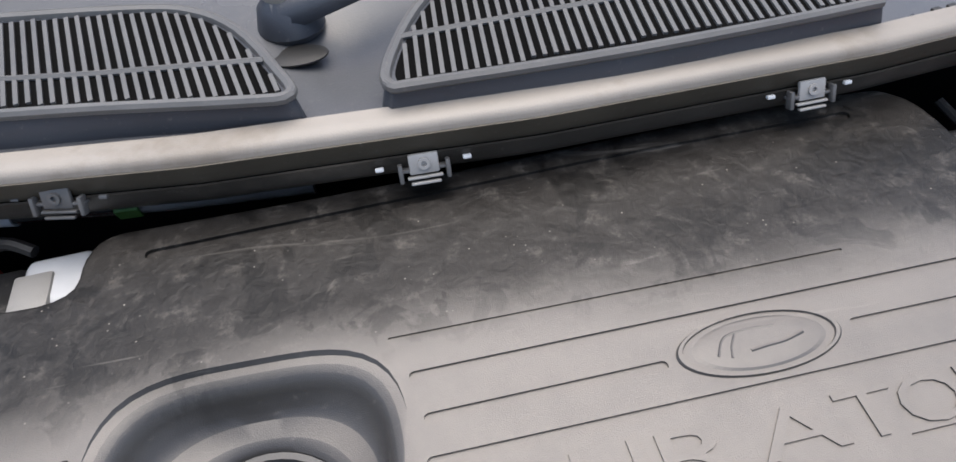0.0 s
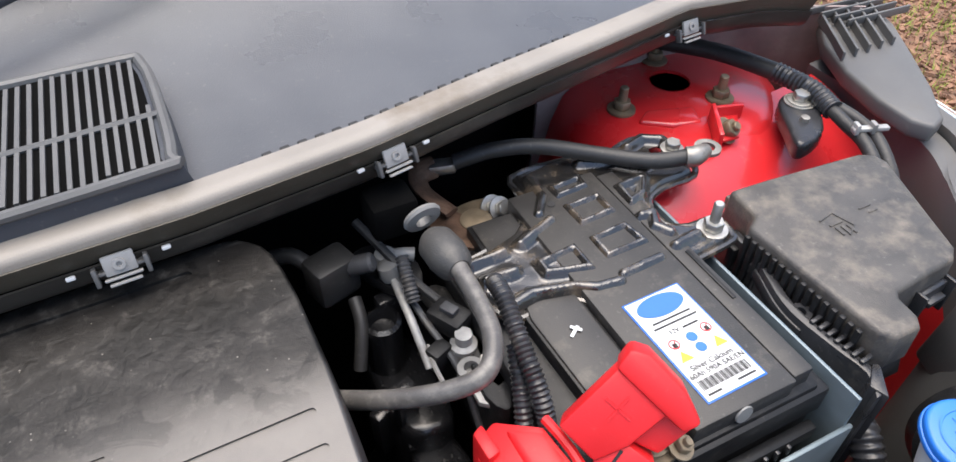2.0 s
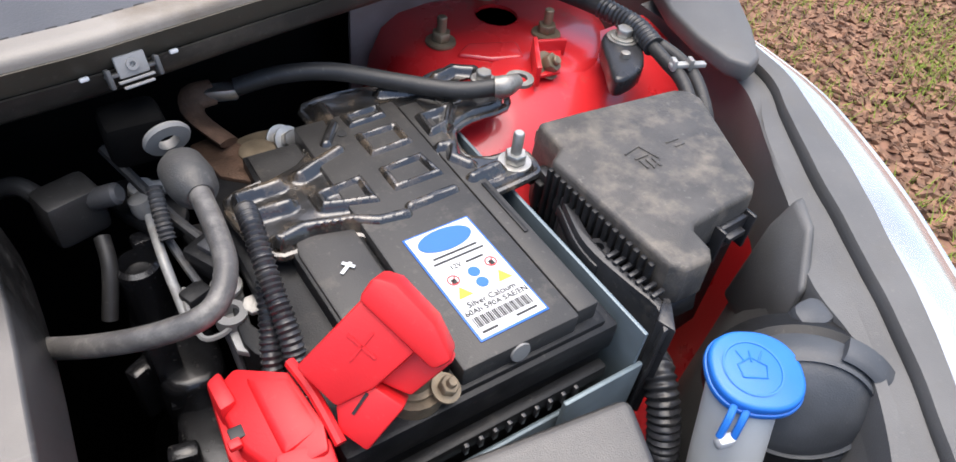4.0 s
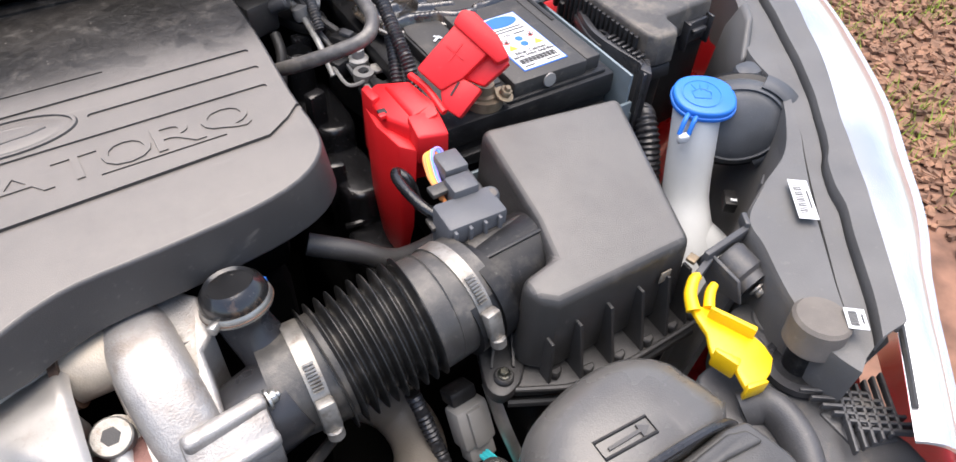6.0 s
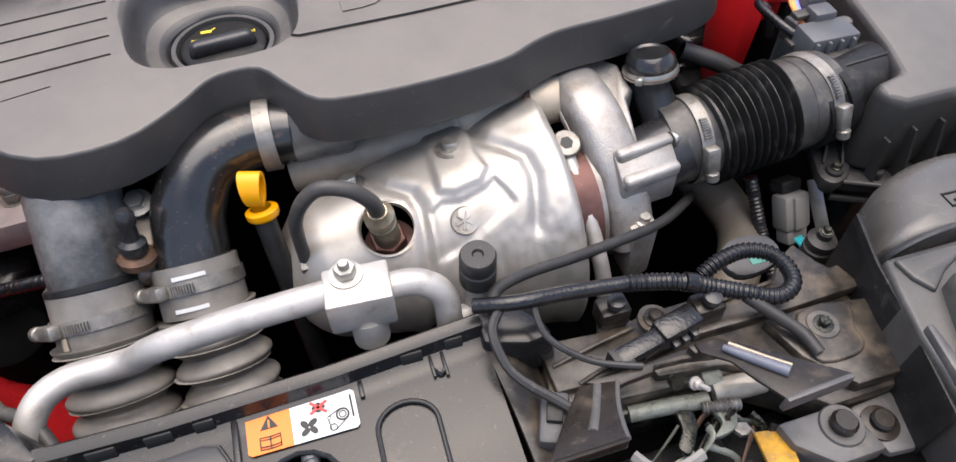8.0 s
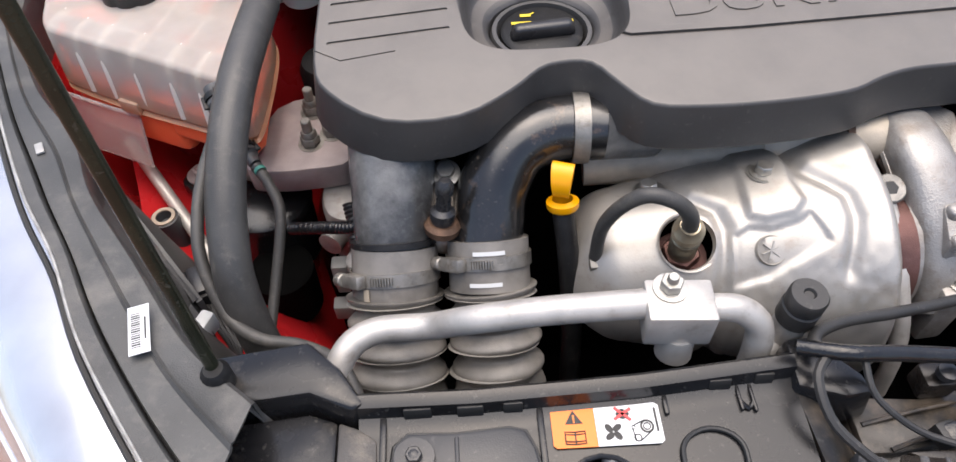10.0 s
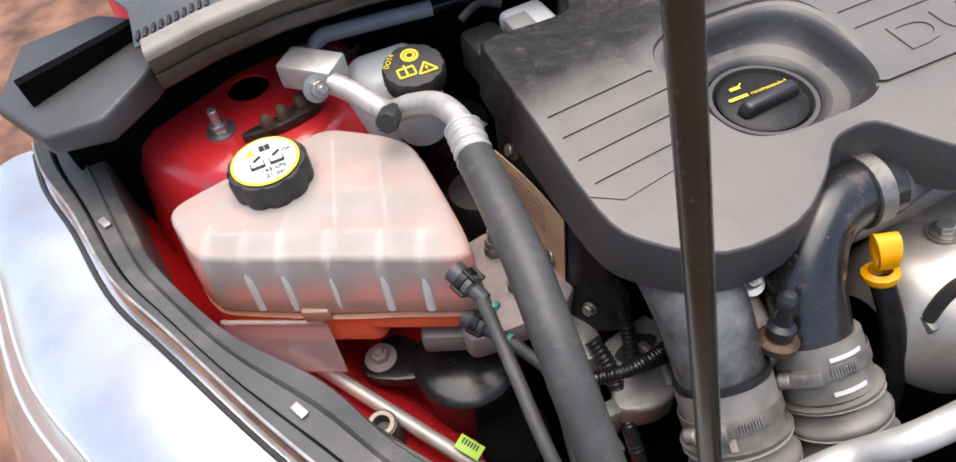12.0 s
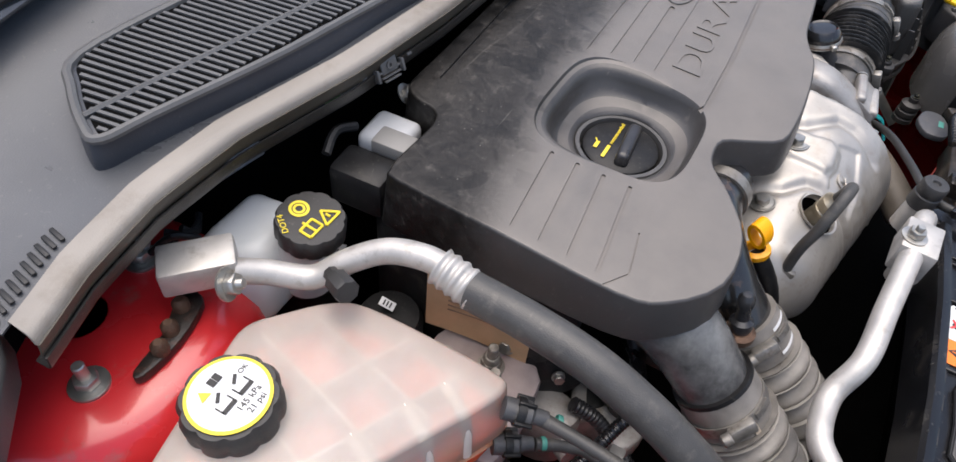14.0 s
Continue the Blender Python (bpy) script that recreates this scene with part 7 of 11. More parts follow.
def gap_clutter():
    t = thing("shift_linkage", (0.26, 0.3, 0.74), "black and grey gear shift linkage between engine and battery", "linkage")
    part("ball_joint", lathe([(0.0, -0.006), (0.006, -0.005), (0.0085, 0.0), (0.0075, 0.005), (0.0, 0.008)], 20, Matrix.Translation((0.2625, 0.367, 0.79))), PALEG, t, "pale ball joint")
    part("lever", tube([(0.264, 0.367, 0.79), (0.272, 0.366, 0.791), (0.283, 0.362, 0.789)], [0.0045, 0.0042, 0.0055], 10, 4), PALEG, t)
    part("rod", tube([(0.262, 0.362, 0.789), (0.26, 0.335, 0.787), (0.2585, 0.306, 0.783), (0.259, 0.28, 0.765)], 0.003, 10, 4), PALEG, t)
    part("arm", prism(smooth_loop([(0.246, 0.392, 0), (0.27, 0.39, 0), (0.285, 0.36, 0), (0.276, 0.335, 0), (0.258, 0.345, 0), (0.244, 0.37, 0)], 3), 0.772, 0.782, 0.002), BLACK, t)
    part("spring", ribbed([(0.268, 0.345, 0.808), (0.266, 0.33, 0.8), (0.265, 0.318, 0.79)], 0.004, 0.0012, 0.003, 10, 20), CARRM, t)
    part("bracket", prism([(0.276, 0.272), (0.306, 0.275), (0.306, 0.24), (0.29, 0.228), (0.276, 0.24)], 0.762, 0.767, 0.001), PALEG, t, "bent grey steel tab")
    part("bushing", lathe([(0.004, 0), (0.0095, 0), (0.0095, 0.008), (0.006, 0.01), (0.006, 0.018), (0.0, 0.019)], 20, Matrix.Translation((0.285, 0.282, 0.767))), PALEG, t, "pale round bushing")
    k = thing("cable_plug", (0.285, 0.31, 0.79), "black wiring plug behind the rubber boot", "connector")
    part("body", box(0.02, 0.028, 0.016, Matrix.Translation((0.284, 0.302, 0.772)) @ Matrix.Rotation(0.5, 4, "Z"), 0.003), BLACK, k)
    part("latch", box(0.008, 0.012, 0.005, Matrix.Translation((0.284, 0.302, 0.787)) @ Matrix.Rotation(0.5, 4, "Z"), 0.001), CARRM, k)
    part("wire", tube([(0.283, 0.318, 0.782), (0.272, 0.338, 0.79), (0.262, 0.362, 0.8), (0.25, 0.39, 0.812)], 0.0035, 8, 5), RUBBER, k)
    h = thing("heater_valve", (0.225, 0.37, 0.78), "dark plastic valve with small hoses behind the cover", "valve")
    part("body", box(0.034, 0.026, 0.034, Matrix.Translation((0.222, 0.366, 0.775)) @ Matrix.Rotation(0.3, 4, "Z"), 0.005), CARRB, h)
    part("nozzle", lathe([(0.007, 0), (0.007, 0.016), (0.005, 0.018)], 14, aim((0.235, 0.36, 0.8), (0.7, -0.4, 0.3))), CARRM, h)
    part("hose", tube([(0.21, 0.372, 0.8), (0.2, 0.384, 0.805), (0.185, 0.392, 0.8)], 0.006, 10, 4), RUBBER, h)
    part("hose", tube([(0.232, 0.352, 0.776), (0.23, 0.335, 0.765), (0.22, 0.318, 0.74)], 0.005, 10, 4), RUBBER, h)


gap_clutter()


def tower_fittings():
    t = thing("hinge_tab", (0.655, 0.36, 0.8), "black rubber-coated tab with a nut on the red inner wing", "bracket")
    part("tab", prism(smooth_loop([(0.652, 0.382, 0), (0.671, 0.391, 0), (0.689, 0.384, 0), (0.676, 0.354, 0), (0.652, 0.329, 0), (0.62, 0.324, 0), (0.634, 0.352, 0)], 3), 0.785, 0.803, 0.004, 3), SATIN, t)
    part("nut", join(lathe([(0.0, 0), (0.014, 0), (0.014, 0.0015), (0, 0.0015)], 24, Matrix.Translation((0.668, 0.373, 0.803))), hexbolt((0.668, 0.373, 0.8045), (0, 0, 1), 0.0075, 0.008)), STEEL, t)
    part("rivet", lathe([(0.0, 0), (0.0045, 0), (0.004, 0.004), (0, 0.005)], 16, Matrix.Translation((0.65, 0.349, 0.803))), BAND, t)
    b = thing("tower_bracket", (0.595, 0.385, 0.79), "red painted folded bracket with a dusty bolt on the tower", "bracket")
    part("plate", prism([(0.572, 0.372), (0.6, 0.37), (0.623, 0.398), (0.598, 0.406)], 0.786, 0.789, 0.001), RED, b)
    part("web", prism([(0.596, 0.408), (0.5995, 0.406), (0.574, 0.364), (0.57, 0.366)], 0.784, 0.803, 0.001), RED, b)
    part("web", prism([(0.597, 0.409), (0.627, 0.4), (0.6255, 0.396), (0.598, 0.405)], 0.784, 0.799, 0.001), RED, b)
    part("bolt", hexbolt((0.594, 0.382, 0.789), (0.3, -0.6, 0.7), 0.0085, 0.014), TERMM, b)
    part("step", prism([(0.535, 0.432), (0.553, 0.444), (0.597, 0.43), (0.588, 0.404), (0.56, 0.412)], 0.772, 0.7875, 0.004, 3), RED, b)
    sh = thing("inner_shelf", (0.62, 0.33, 0.76), "red painted sheet metal shelf behind the fuse box", "panel", kind="structure")

    def f(u, v):
        x = 0.49 + 0.26 * u
        y = 0.40 - 0.115 * v + 0.03 * u
        return Vector((x, y, 0.783 - 0.05 * v * v - 0.004 * math.sin(20 * x)))

    part("panel", sheet(f, 30, 12, 0.003), RED, sh)
    w = thing("wiring_loom", (0.68, 0.36, 0.8), "black taped wiring loom with a grey clip", "cable")
    part("loom", tube([(0.61, 0.53, 0.805), (0.652, 0.47, 0.81), (0.676, 0.407, 0.812)], 0.0085, 14, 5), RUBBER, w)
    part("conduit", ribbed([(0.674, 0.412, 0.812), (0.682, 0.375, 0.811), (0.678, 0.345, 0.808)], 0.0085, 0.0012, 0.0045, 14, 30), SATIN, w)
    for dx in (0.0, 0.014):
        part("cable", tube([(0.678 + dx * 0.5, 0.35, 0.808), (0.674 + dx, 0.325, 0.806), (0.668 + dx, 0.296, 0.803), (0.655 + dx, 0.262, 0.785), (0.645 + dx, 0.24, 0.75)], 0.0058, 12, 5), RUBBER, w)
    m = Matrix.Translation((0.679, 0.307, 0.81)) @ Matrix.Rotation(-0.35, 4, "Z")
    part("clip", join(box(0.032, 0.006, 0.004, m, 0.001), box(0.004, 0.008, 0.01, m @ Matrix.Translation((-0.013, 0, -0.002)), 0.001), box(0.004, 0.008, 0.01, m @ Matrix.Translation((0.002, 0, -0.002)), 0.001)), PALEG, w, "pale plastic clip")
    hb = thing("corner_casting", (0.78, 0.42, 0.82), "grey webbed bonnet hinge casting at the cowl corner", "casting")
    part("plate", prism(smooth_loop([(0.735, 0.385, 0), (0.79, 0.47, 0), (0.87, 0.47, 0), (0.82, 0.38, 0), (0.75, 0.29, 0), (0.722, 0.3, 0)], 2), 0.794, 0.812, 0.004, 3), RAILM, hb)
    for i in range(5):
        fin = prism([(-0.0014, 0), (0.0014, 0), (0.0014, -0.085), (-0.0014, -0.085)], 0.81, 0.821, 0.0005, 1, Matrix.Translation((0.79 + 0.017 * i, 0.472, 0)) @ Matrix.Rotation(-0.55, 4, "Z"))
        part("web", fin, RAILM, hb)
    for i in range(4):
        part("web", box(0.085, 0.0025, 0.008, Matrix.Translation((0.822 + 0.006 * i, 0.478 - 0.012 * i, 0.815)) @ Matrix.Rotation(-0.05, 4, "Z"), 0.0005), RAILM, hb)
    cc = thing("cowl_corner", (0.62, 0.47, 0.86), "dusty brown sheet metal under the cowl corner", "panel", kind="structure")

    def g(u, v):
        x = 0.47 + 0.37 * u
        side = max(0.0, x - 0.73)
        top = 0.872 - 0.05 * min(1.0, side / 0.03)
        return Vector((x, lip_y(min(x, 0.6)) + 0.1 + 0.012 * v - 0.55 * side + 0.004 * noise.noise((x * 20, v * 3, 1.0)), top - (top - 0.6) * v))

    part("panel", sheet(g, 48, 10, 0.003), SHEETM, cc)


SHEETM = mat("dusty brown painted sheet", (0.24, 0.185, 0.17), 0.55, var=0.25, scale=25, bump=0.2, dust=(0.3, 0.25, 0.22), amount=0.2, dust_scale=30)
tower_fittings()


def meter_wires():
    t = thing("meter_cable", (0.25, 0.09, 0.78), "black sleeved cable with orange, blue and violet wires", "cable")
    part("sleeve", tube([(0.249, 0.097, 0.762), (0.245, 0.104, 0.784), (0.239, 0.112, 0.79), (0.235, 0.104, 0.792), (0.235, 0.088, 0.792), (0.238, 0.071, 0.791), (0.243, 0.061, 0.789)], 0.0042, 12, 6), TAPE, t)
    for i, mt in enumerate((WIRE_O, WIRE_Y, WIRE_O, WIRE_B, WIRE_P)):
        q = 0.0021 * i
        part("wire", tube([(0.2525 + 0.6 * q, 0.079, 0.797), (0.2525 + 0.8 * q, 0.088, 0.8), (0.2555 + q, 0.1 + 0.3 * q, 0.806), (0.261 + 1.2 * q, 0.1035 + 0.2 * q, 0.805), (0.2635 + 1.1 * q, 0.0965, 0.797)], 0.0015, 8, 6), mt, t)
    for i in range(3):
        part("wire", tube([(0.253, 0.0715, 0.795 - 0.002 * i), (0.2535, 0.066 - 0.001 * i, 0.793), (0.25, 0.0605 - 0.001 * i, 0.791), (0.243, 0.0605, 0.789)], 0.0015, 8, 5), WIRE_O, t)


meter_wires()


def low_pipes():
    t = thing("coolant_pipe", (0.14, -0.03, 0.67), "grey-black rubber coolant pipe curving down", "pipe")
    part("pipe", tube([(0.125, 0.04, 0.7), (0.158, 0.024, 0.675), (0.18, 0.008, 0.652), (0.182, -0.025, 0.643), (0.155, -0.066, 0.642), (0.115, -0.1, 0.638), (0.082, -0.135, 0.62)], 0.0205, 24, 6), PIPEB, t)
    c = thing("sensor_plug", (0.21, -0.043, 0.68), "grey plastic plug with cyan wires on a steel bracket", "connector")
    m = Matrix.Translation((0.217, -0.047, 0.66)) @ Matrix.Rotation(radians(-32), 4, "X") @ Matrix.Rotation(0.1, 4, "Z")
    part("body", box(0.028, 0.02, 0.034, m, 0.004), GREYP, c)
    part("rib", box(0.012, 0.004, 0.03, m @ Matrix.Translation((0, -0.011, 0.002)), 0.001), GREYP, c)
    part("neck", box(0.022, 0.016, 0.014, m @ Matrix.Translation((0, 0, -0.013)), 0.002), GREYP, c)
    part("socket", box(0.022, 0.018, 0.012, m @ Matrix.Translation((0, 0.006, 0.034)), 0.003), BLACK, c)
    for i in range(3):
        part("wire", tube([(0.211 + 0.003 * i, -0.05, 0.66), (0.217 + 0.003 * i, -0.062, 0.655), (0.224 + 0.003 * i, -0.075, 0.645), (0.216 + 0.002 * i, -0.088, 0.625)], 0.0018, 6, 4), WIRE_C, c)
    part("bracket", tube([(0.236, -0.03, 0.70), (0.236, -0.055, 0.675), (0.24, -0.09, 0.64)], 0.006, 4, 4, True, 0.3), STEEL, c)
    part("tape_loom", ribbed([(0.185, -0.01, 0.7), (0.19, -0.04, 0.66), (0.19, -0.08, 0.63), (0.2, -0.1, 0.6)], 0.005, 0.0012, 0.004, 10, 30), SATIN, c)
    h = thing("heater_hose", (0.2, 0.07, 0.74), "black rubber hose under the cover edge", "hose")
    part("hose", tube([(0.16, 0.1, 0.765), (0.19, 0.085, 0.755), (0.22, 0.075, 0.74), (0.27, 0.085, 0.73)], 0.0085, 12, 5), RUBBER, h)


low_pipes()

# ---- front of the engine ----
def heat_shield():
    t = thing("heat_shield", (-0.09, 0.0, 0.7), "bright pressed steel heat shield with dimples over the exhaust", "heat shield")

    def away(x, y, line):
        """The distance in plan from a line of points."""
        best = 9.0
        p = Vector((x, y))
        for a, b in zip(line, line[1:]):
            a, b = Vector(a), Vector(b)
            k = max(0, min(1, (p - a).dot(b - a) / (b - a).length_squared))
            best = min(best, (p - a - k * (b - a)).length)
        return best

    chan1 = [(-0.152, 0.062), (-0.141, 0.042), (-0.135, 0.024), (-0.117, 0.006), (-0.113, -0.009), (-0.114, -0.024), (-0.117, -0.045), (-0.122, -0.08)]
    chan2 = [(-0.06, 0.06), (-0.052, 0.028), (-0.04, 0.014), (-0.028, 0.0), (-0.026, -0.018), (-0.03, -0.035), (-0.034, -0.048)]
    tab = [(-0.094, 0.07), (-0.096, 0.02), (-0.097, -0.004), (-0.086, -0.009), (-0.066, -0.008), (-0.058, 0.0), (-0.062, 0.018), (-0.058, 0.07)]
    field = [(-0.097, -0.011), (-0.107, -0.015), (-0.109, -0.045), (-0.086, -0.044), (-0.045, -0.03), (-0.048, -0.022), (-0.055, -0.008), (-0.064, -0.013), (-0.083, -0.015)]

    def rise(x, y, poly, soft):
        """One inside an outline, nought outside, with a pressed edge between."""
        d = away(x, y, poly + poly[:1])
        return 0.5 + 0.5 * math.tanh((d if inside(x, y, poly) else -d) / soft)

    def f(u, v):
        x = -0.222 + 0.222 * u
        a = radians(-66 + 172 * v)
        r = 0.069 + 0.215 * (x + 0.16)
        end = max(0, 0.16 - u) / 0.16
        r *= 1 - 0.42 * end**2.2
        cy, cz = 0.018, 0.69
        y = cy - r * math.sin(a)
        d = 0.0
        d += 0.0055 * math.exp(-((away(x, y, chan1) / 0.006) ** 2))
        d += 0.0045 * math.exp(-((away(x, y, chan2) / 0.0055) ** 2))
        d -= 0.0045 * rise(x, y, tab, 0.0022)
        d += 0.0028 * rise(x, y, field, 0.0013)
        d -= 0.005 * (0.5 + 0.5 * math.tanh((x + 0.045 + 0.4 * (0.05 - y)) * 120)) * (0.5 + 0.5 * math.tanh((y - 0.03) * 120))
        d += 0.0014 * noise.noise((x * 30, y * 30, 1.0)) + 0.0009 * noise.noise((x * 150, y * 150, 4.0)) * max(0, min(1, (-0.03 - y) * 40))
        if u > 0.965:
            d += 0.006 * ((u - 0.965) / 0.035) ** 2
        rr = r - d
        return Vector((x, cy - rr * math.sin(a), cz + rr * math.cos(a)))

    shell = part("shell", sheet(f, 165, 135, 0.0014), SHIELD, t)
    hole = lathe([(0.02, -0.03), (0.02, 0.06)], 32, aim((-0.140, -0.014, 0.757), (0.0, -0.41, 0.91)))
    carve(shell, hole)
    rim = lathe([(0.0195, -0.005), (0.0205, -0.004), (0.0225, -0.0005), (0.021, -0.001), (0.0195, -0.005)], 36, aim((-0.140, -0.014, 0.757), (0.0, -0.41, 0.91)))
    part("hole_rim", rim, SHIELD, t)
    for p, ax in (((-0.158, 0.037, 0.757), (-0.1, 0.25, 1)), ((-0.078, 0.03, 0.7775), (0, 0.15, 1))):
        part("bolt", join(hexbolt(p, ax, 0.0068, 0, 1.5), lathe([(0.0105, 0), (0.0125, 0.0), (0.0125, 0.0012), (0.0105, 0.0012)], 24, aim(p, ax))), STEEL, t)
    mk = aim((-0.084, -0.0275, 0.7595), (0, -0.53, 0.846))
    part("stamped_mark", join(lathe([(0.0098, -0.001), (0.0105, 0.0009), (0.0112, -0.001)], 32, mk), *[sweep([mk @ Vector((-0.007 * math.cos(k), -0.007 * math.sin(k), 0.0003)), mk @ Vector((0.007 * math.cos(k), 0.007 * math.sin(k), 0.0003))], [0.0007] * 2, 6) for k in (0.4, 1.2, 2.4)]), SHIELD, t)


heat_shield()


SENSM = mat("straw-tinted steel", (0.42, 0.36, 0.26), 0.35, metal=0.8, var=0.2, scale=70, bump=0.15)


def lambda_sensor():
    t = thing("oxygen_sensor", (-0.14, -0.02, 0.74), "steel oxygen sensor with a cable, screwed through the heat shield", "sensor")
    d = Vector((0.02, -0.25, 0.97)).normalized()
    m = aim((-0.1385, -0.005, 0.724), (-0.12, -0.26, 1))
    part("boss", lathe([(0.0, 0), (0.021, 0), (0.02, 0.006), (0.0, 0.007)], 28, m), BROWN, t, "heat-browned boss")
    part("hex", prism([(0.0145 * math.cos(i * math.pi / 3), 0.0145 * math.sin(i * math.pi / 3)) for i in range(6)], 0.006, 0.018, 0.001, 1, m), BROWN, t)
    part("body", lathe([(0.0105, 0.017), (0.0105, 0.034), (0.0095, 0.036), (0.0095, 0.04), (0.0108, 0.041), (0.0108, 0.045), (0.0098, 0.046), (0.0098, 0.049), (0.0112, 0.05), (0.0112, 0.057), (0.0085, 0.06), (0.007, 0.063)], 24, m), SENSM, t)
    part("cable", tube([(-0.1455, -0.02, 0.783), (-0.15, -0.023, 0.8), (-0.163, -0.022, 0.814), (-0.183, -0.018, 0.816), (-0.2, -0.012, 0.79), (-0.204, -0.006, 0.75), (-0.202, -0.01, 0.66)], [0.0062, 0.0058, 0.0055, 0.0055, 0.0052, 0.005, 0.005], 12, 6), GREYDARK, t)
    part("cable_clip", box(0.012, 0.014, 0.016, Matrix.Translation((-0.203, -0.006, 0.72)) @ Matrix.Rotation(0.2, 4, "X"), 0.002), BAND, t)


lambda_sensor()


def turbo():
    t = thing("turbocharger", (0.05, 0.01, 0.7), "cast aluminium turbo compressor housing with a brown turbine centre", "turbocharger")
    part("volute", duct([(0.036, 0.094, 0.768), (0.039, 0.062, 0.777), (0.042, 0.03, 0.774), (0.046, 0.0, 0.757), (0.049, -0.024, 0.732), (0.053, -0.044, 0.7)], [0.0195, 0.021, 0.0215, 0.021, 0.02, 0.018], [0.02, 0.021, 0.021, 0.02, 0.019, 0.016]), ALU, t)
    part("volute_edge", tube([(0.021, 0.05, 0.776), (0.023, 0.02, 0.765), (0.0265, -0.01, 0.742), (0.031, -0.03, 0.715)], 0.0035, 8, 5), ALU, t, "bright machined edge")
    part("face", lathe([(0.02, -0.01), (0.054, -0.01), (0.056, 0.004), (0.05, 0.01), (0.042, 0.016), (0.04, 0.024), (0.034, 0.024)], 36, aim((0.046, 0.01, 0.708), (1, 0, 0))), ALU, t)
    part("back_plate", lathe([(0.0, 0), (0.056, 0.0), (0.056, 0.005), (0.0, 0.006)], 36, aim((0.024, 0.008, 0.71), (1, 0, 0))), ALU, t)
    part("flange", prism([(0.042, 0.084), (0.068, 0.081), (0.079, 0.07), (0.079, 0.04), (0.07, 0.032), (0.068, 0.0), (0.064, -0.036), (0.042, -0.036)], 0.7, 0.79, 0.003, 3, top=lambda x, y: 0.1 * (y - 0.06) - 0.55 * max(0.0, 0.025 - y)), ALU, t)
    part("flange_lug", box(0.016, 0.02, 0.03, Matrix.Translation((0.066, 0.056, 0.752)), 0.004), ALU, t)
    part("arm", box(0.05, 0.011, 0.014, Matrix.Translation((0.066, -0.012, 0.765)) @ Matrix.Rotation(0.12, 4, "Z"), 0.004, 4), ALU, t)
    part("arm", box(0.05, 0.011, 0.012, Matrix.Translation((0.066, -0.03, 0.755)) @ Matrix.Rotation(0.12, 4, "Z"), 0.004, 3), ALU, t)
    part("arm_web", prism([(0.04, -0.036), (0.09, -0.032), (0.09, -0.009), (0.04, -0.009)], 0.73, 0.778, 0.003, 2, top=lambda x, y: 0.6 * (y + 0.008)), ALU, t)
    part("arm_bolt", hexbolt((0.0915, -0.009, 0.772), (1, 0.12, 0.02), 0.0045, 0.008), STEEL, t)
    part("lower_lug", prism([(0.044, -0.06), (0.066, -0.058), (0.07, -0.032), (0.044, -0.03)], 0.67, 0.728, 0.004), ALU, t)
    part("lower_bolt", hexbolt((0.058, -0.047, 0.728), (0, 0, 1), 0.005), STEEL, t)
    part("centre", lathe([(0.05, 0), (0.05, 0.012), (0.035, 0.014), (0.035, 0.034), (0.05, 0.036)], 32, aim((-0.012, 0.0, 0.715), (1, 0, 0))), BROWN, t, "brown turbine centre ring")
    fb = aim((0.01, 0.014, 0.764), (0, -0.35, 0.93))
    bolt = part("feed_bolt", lathe([(0.0145, -0.002), (0.0145, 0.001), (0.0115, 0.002), (0.0115, 0.013), (0.0105, 0.014), (0.0, 0.014)], 24, fb), BAND, t, "large socket bolt")
    part("socket", prism([(0.0055 * math.cos(i * math.pi / 3), 0.0055 * math.sin(i * math.pi / 3)) for i in range(6)], 0.0138, 0.0143, 0, m=fb), INK_SHADE, bolt)
    part("stud", lathe([(0.009, -0.02), (0.009, 0.006), (0.006, 0.011), (0, 0.012)], 16, aim((-0.011, 0.03, 0.772), (0, -0.3, 0.95))), STEEL, t)
    part("oil_pipe", tube([(0.01, 0.008, 0.766), (0.012, -0.03, 0.745), (0.016, -0.07, 0.7), (0.018, -0.085, 0.64)], 0.0065, 12, 5), PIPE, t)


turbo()


def crossover_pipe():
    t = thing("exhaust_crossover", (-0.06, 0.08, 0.77), "tan cast pipe running under the cover edge", "pipe")
    part("pipe", tube([(-0.2, 0.09, 0.738), (-0.12, 0.084, 0.746), (-0.05, 0.074, 0.764), (0.0, 0.068, 0.771), (0.03, 0.064, 0.775)], [0.02, 0.02, 0.022, 0.021, 0.02], 18, 5), TAN, t)
    part("ring", lathe([(0.02, 0), (0.0245, 0), (0.0245, 0.005), (0.02, 0.005)], 24, aim((-0.005, 0.0685, 0.772), (1, -0.15, 0.1))), RUSTY, t)
    part("ring", lathe([(0.02, 0), (0.024, 0), (0.024, 0.004), (0.02, 0.004)], 24, aim((-0.06, 0.0755, 0.762), (1, -0.2, 0.25))), TAN, t)
    part("band", box(0.05, 0.02, 0.014, Matrix.Translation((-0.11, 0.085, 0.742)), 0.004), BLACK, t)


crossover_pipe()


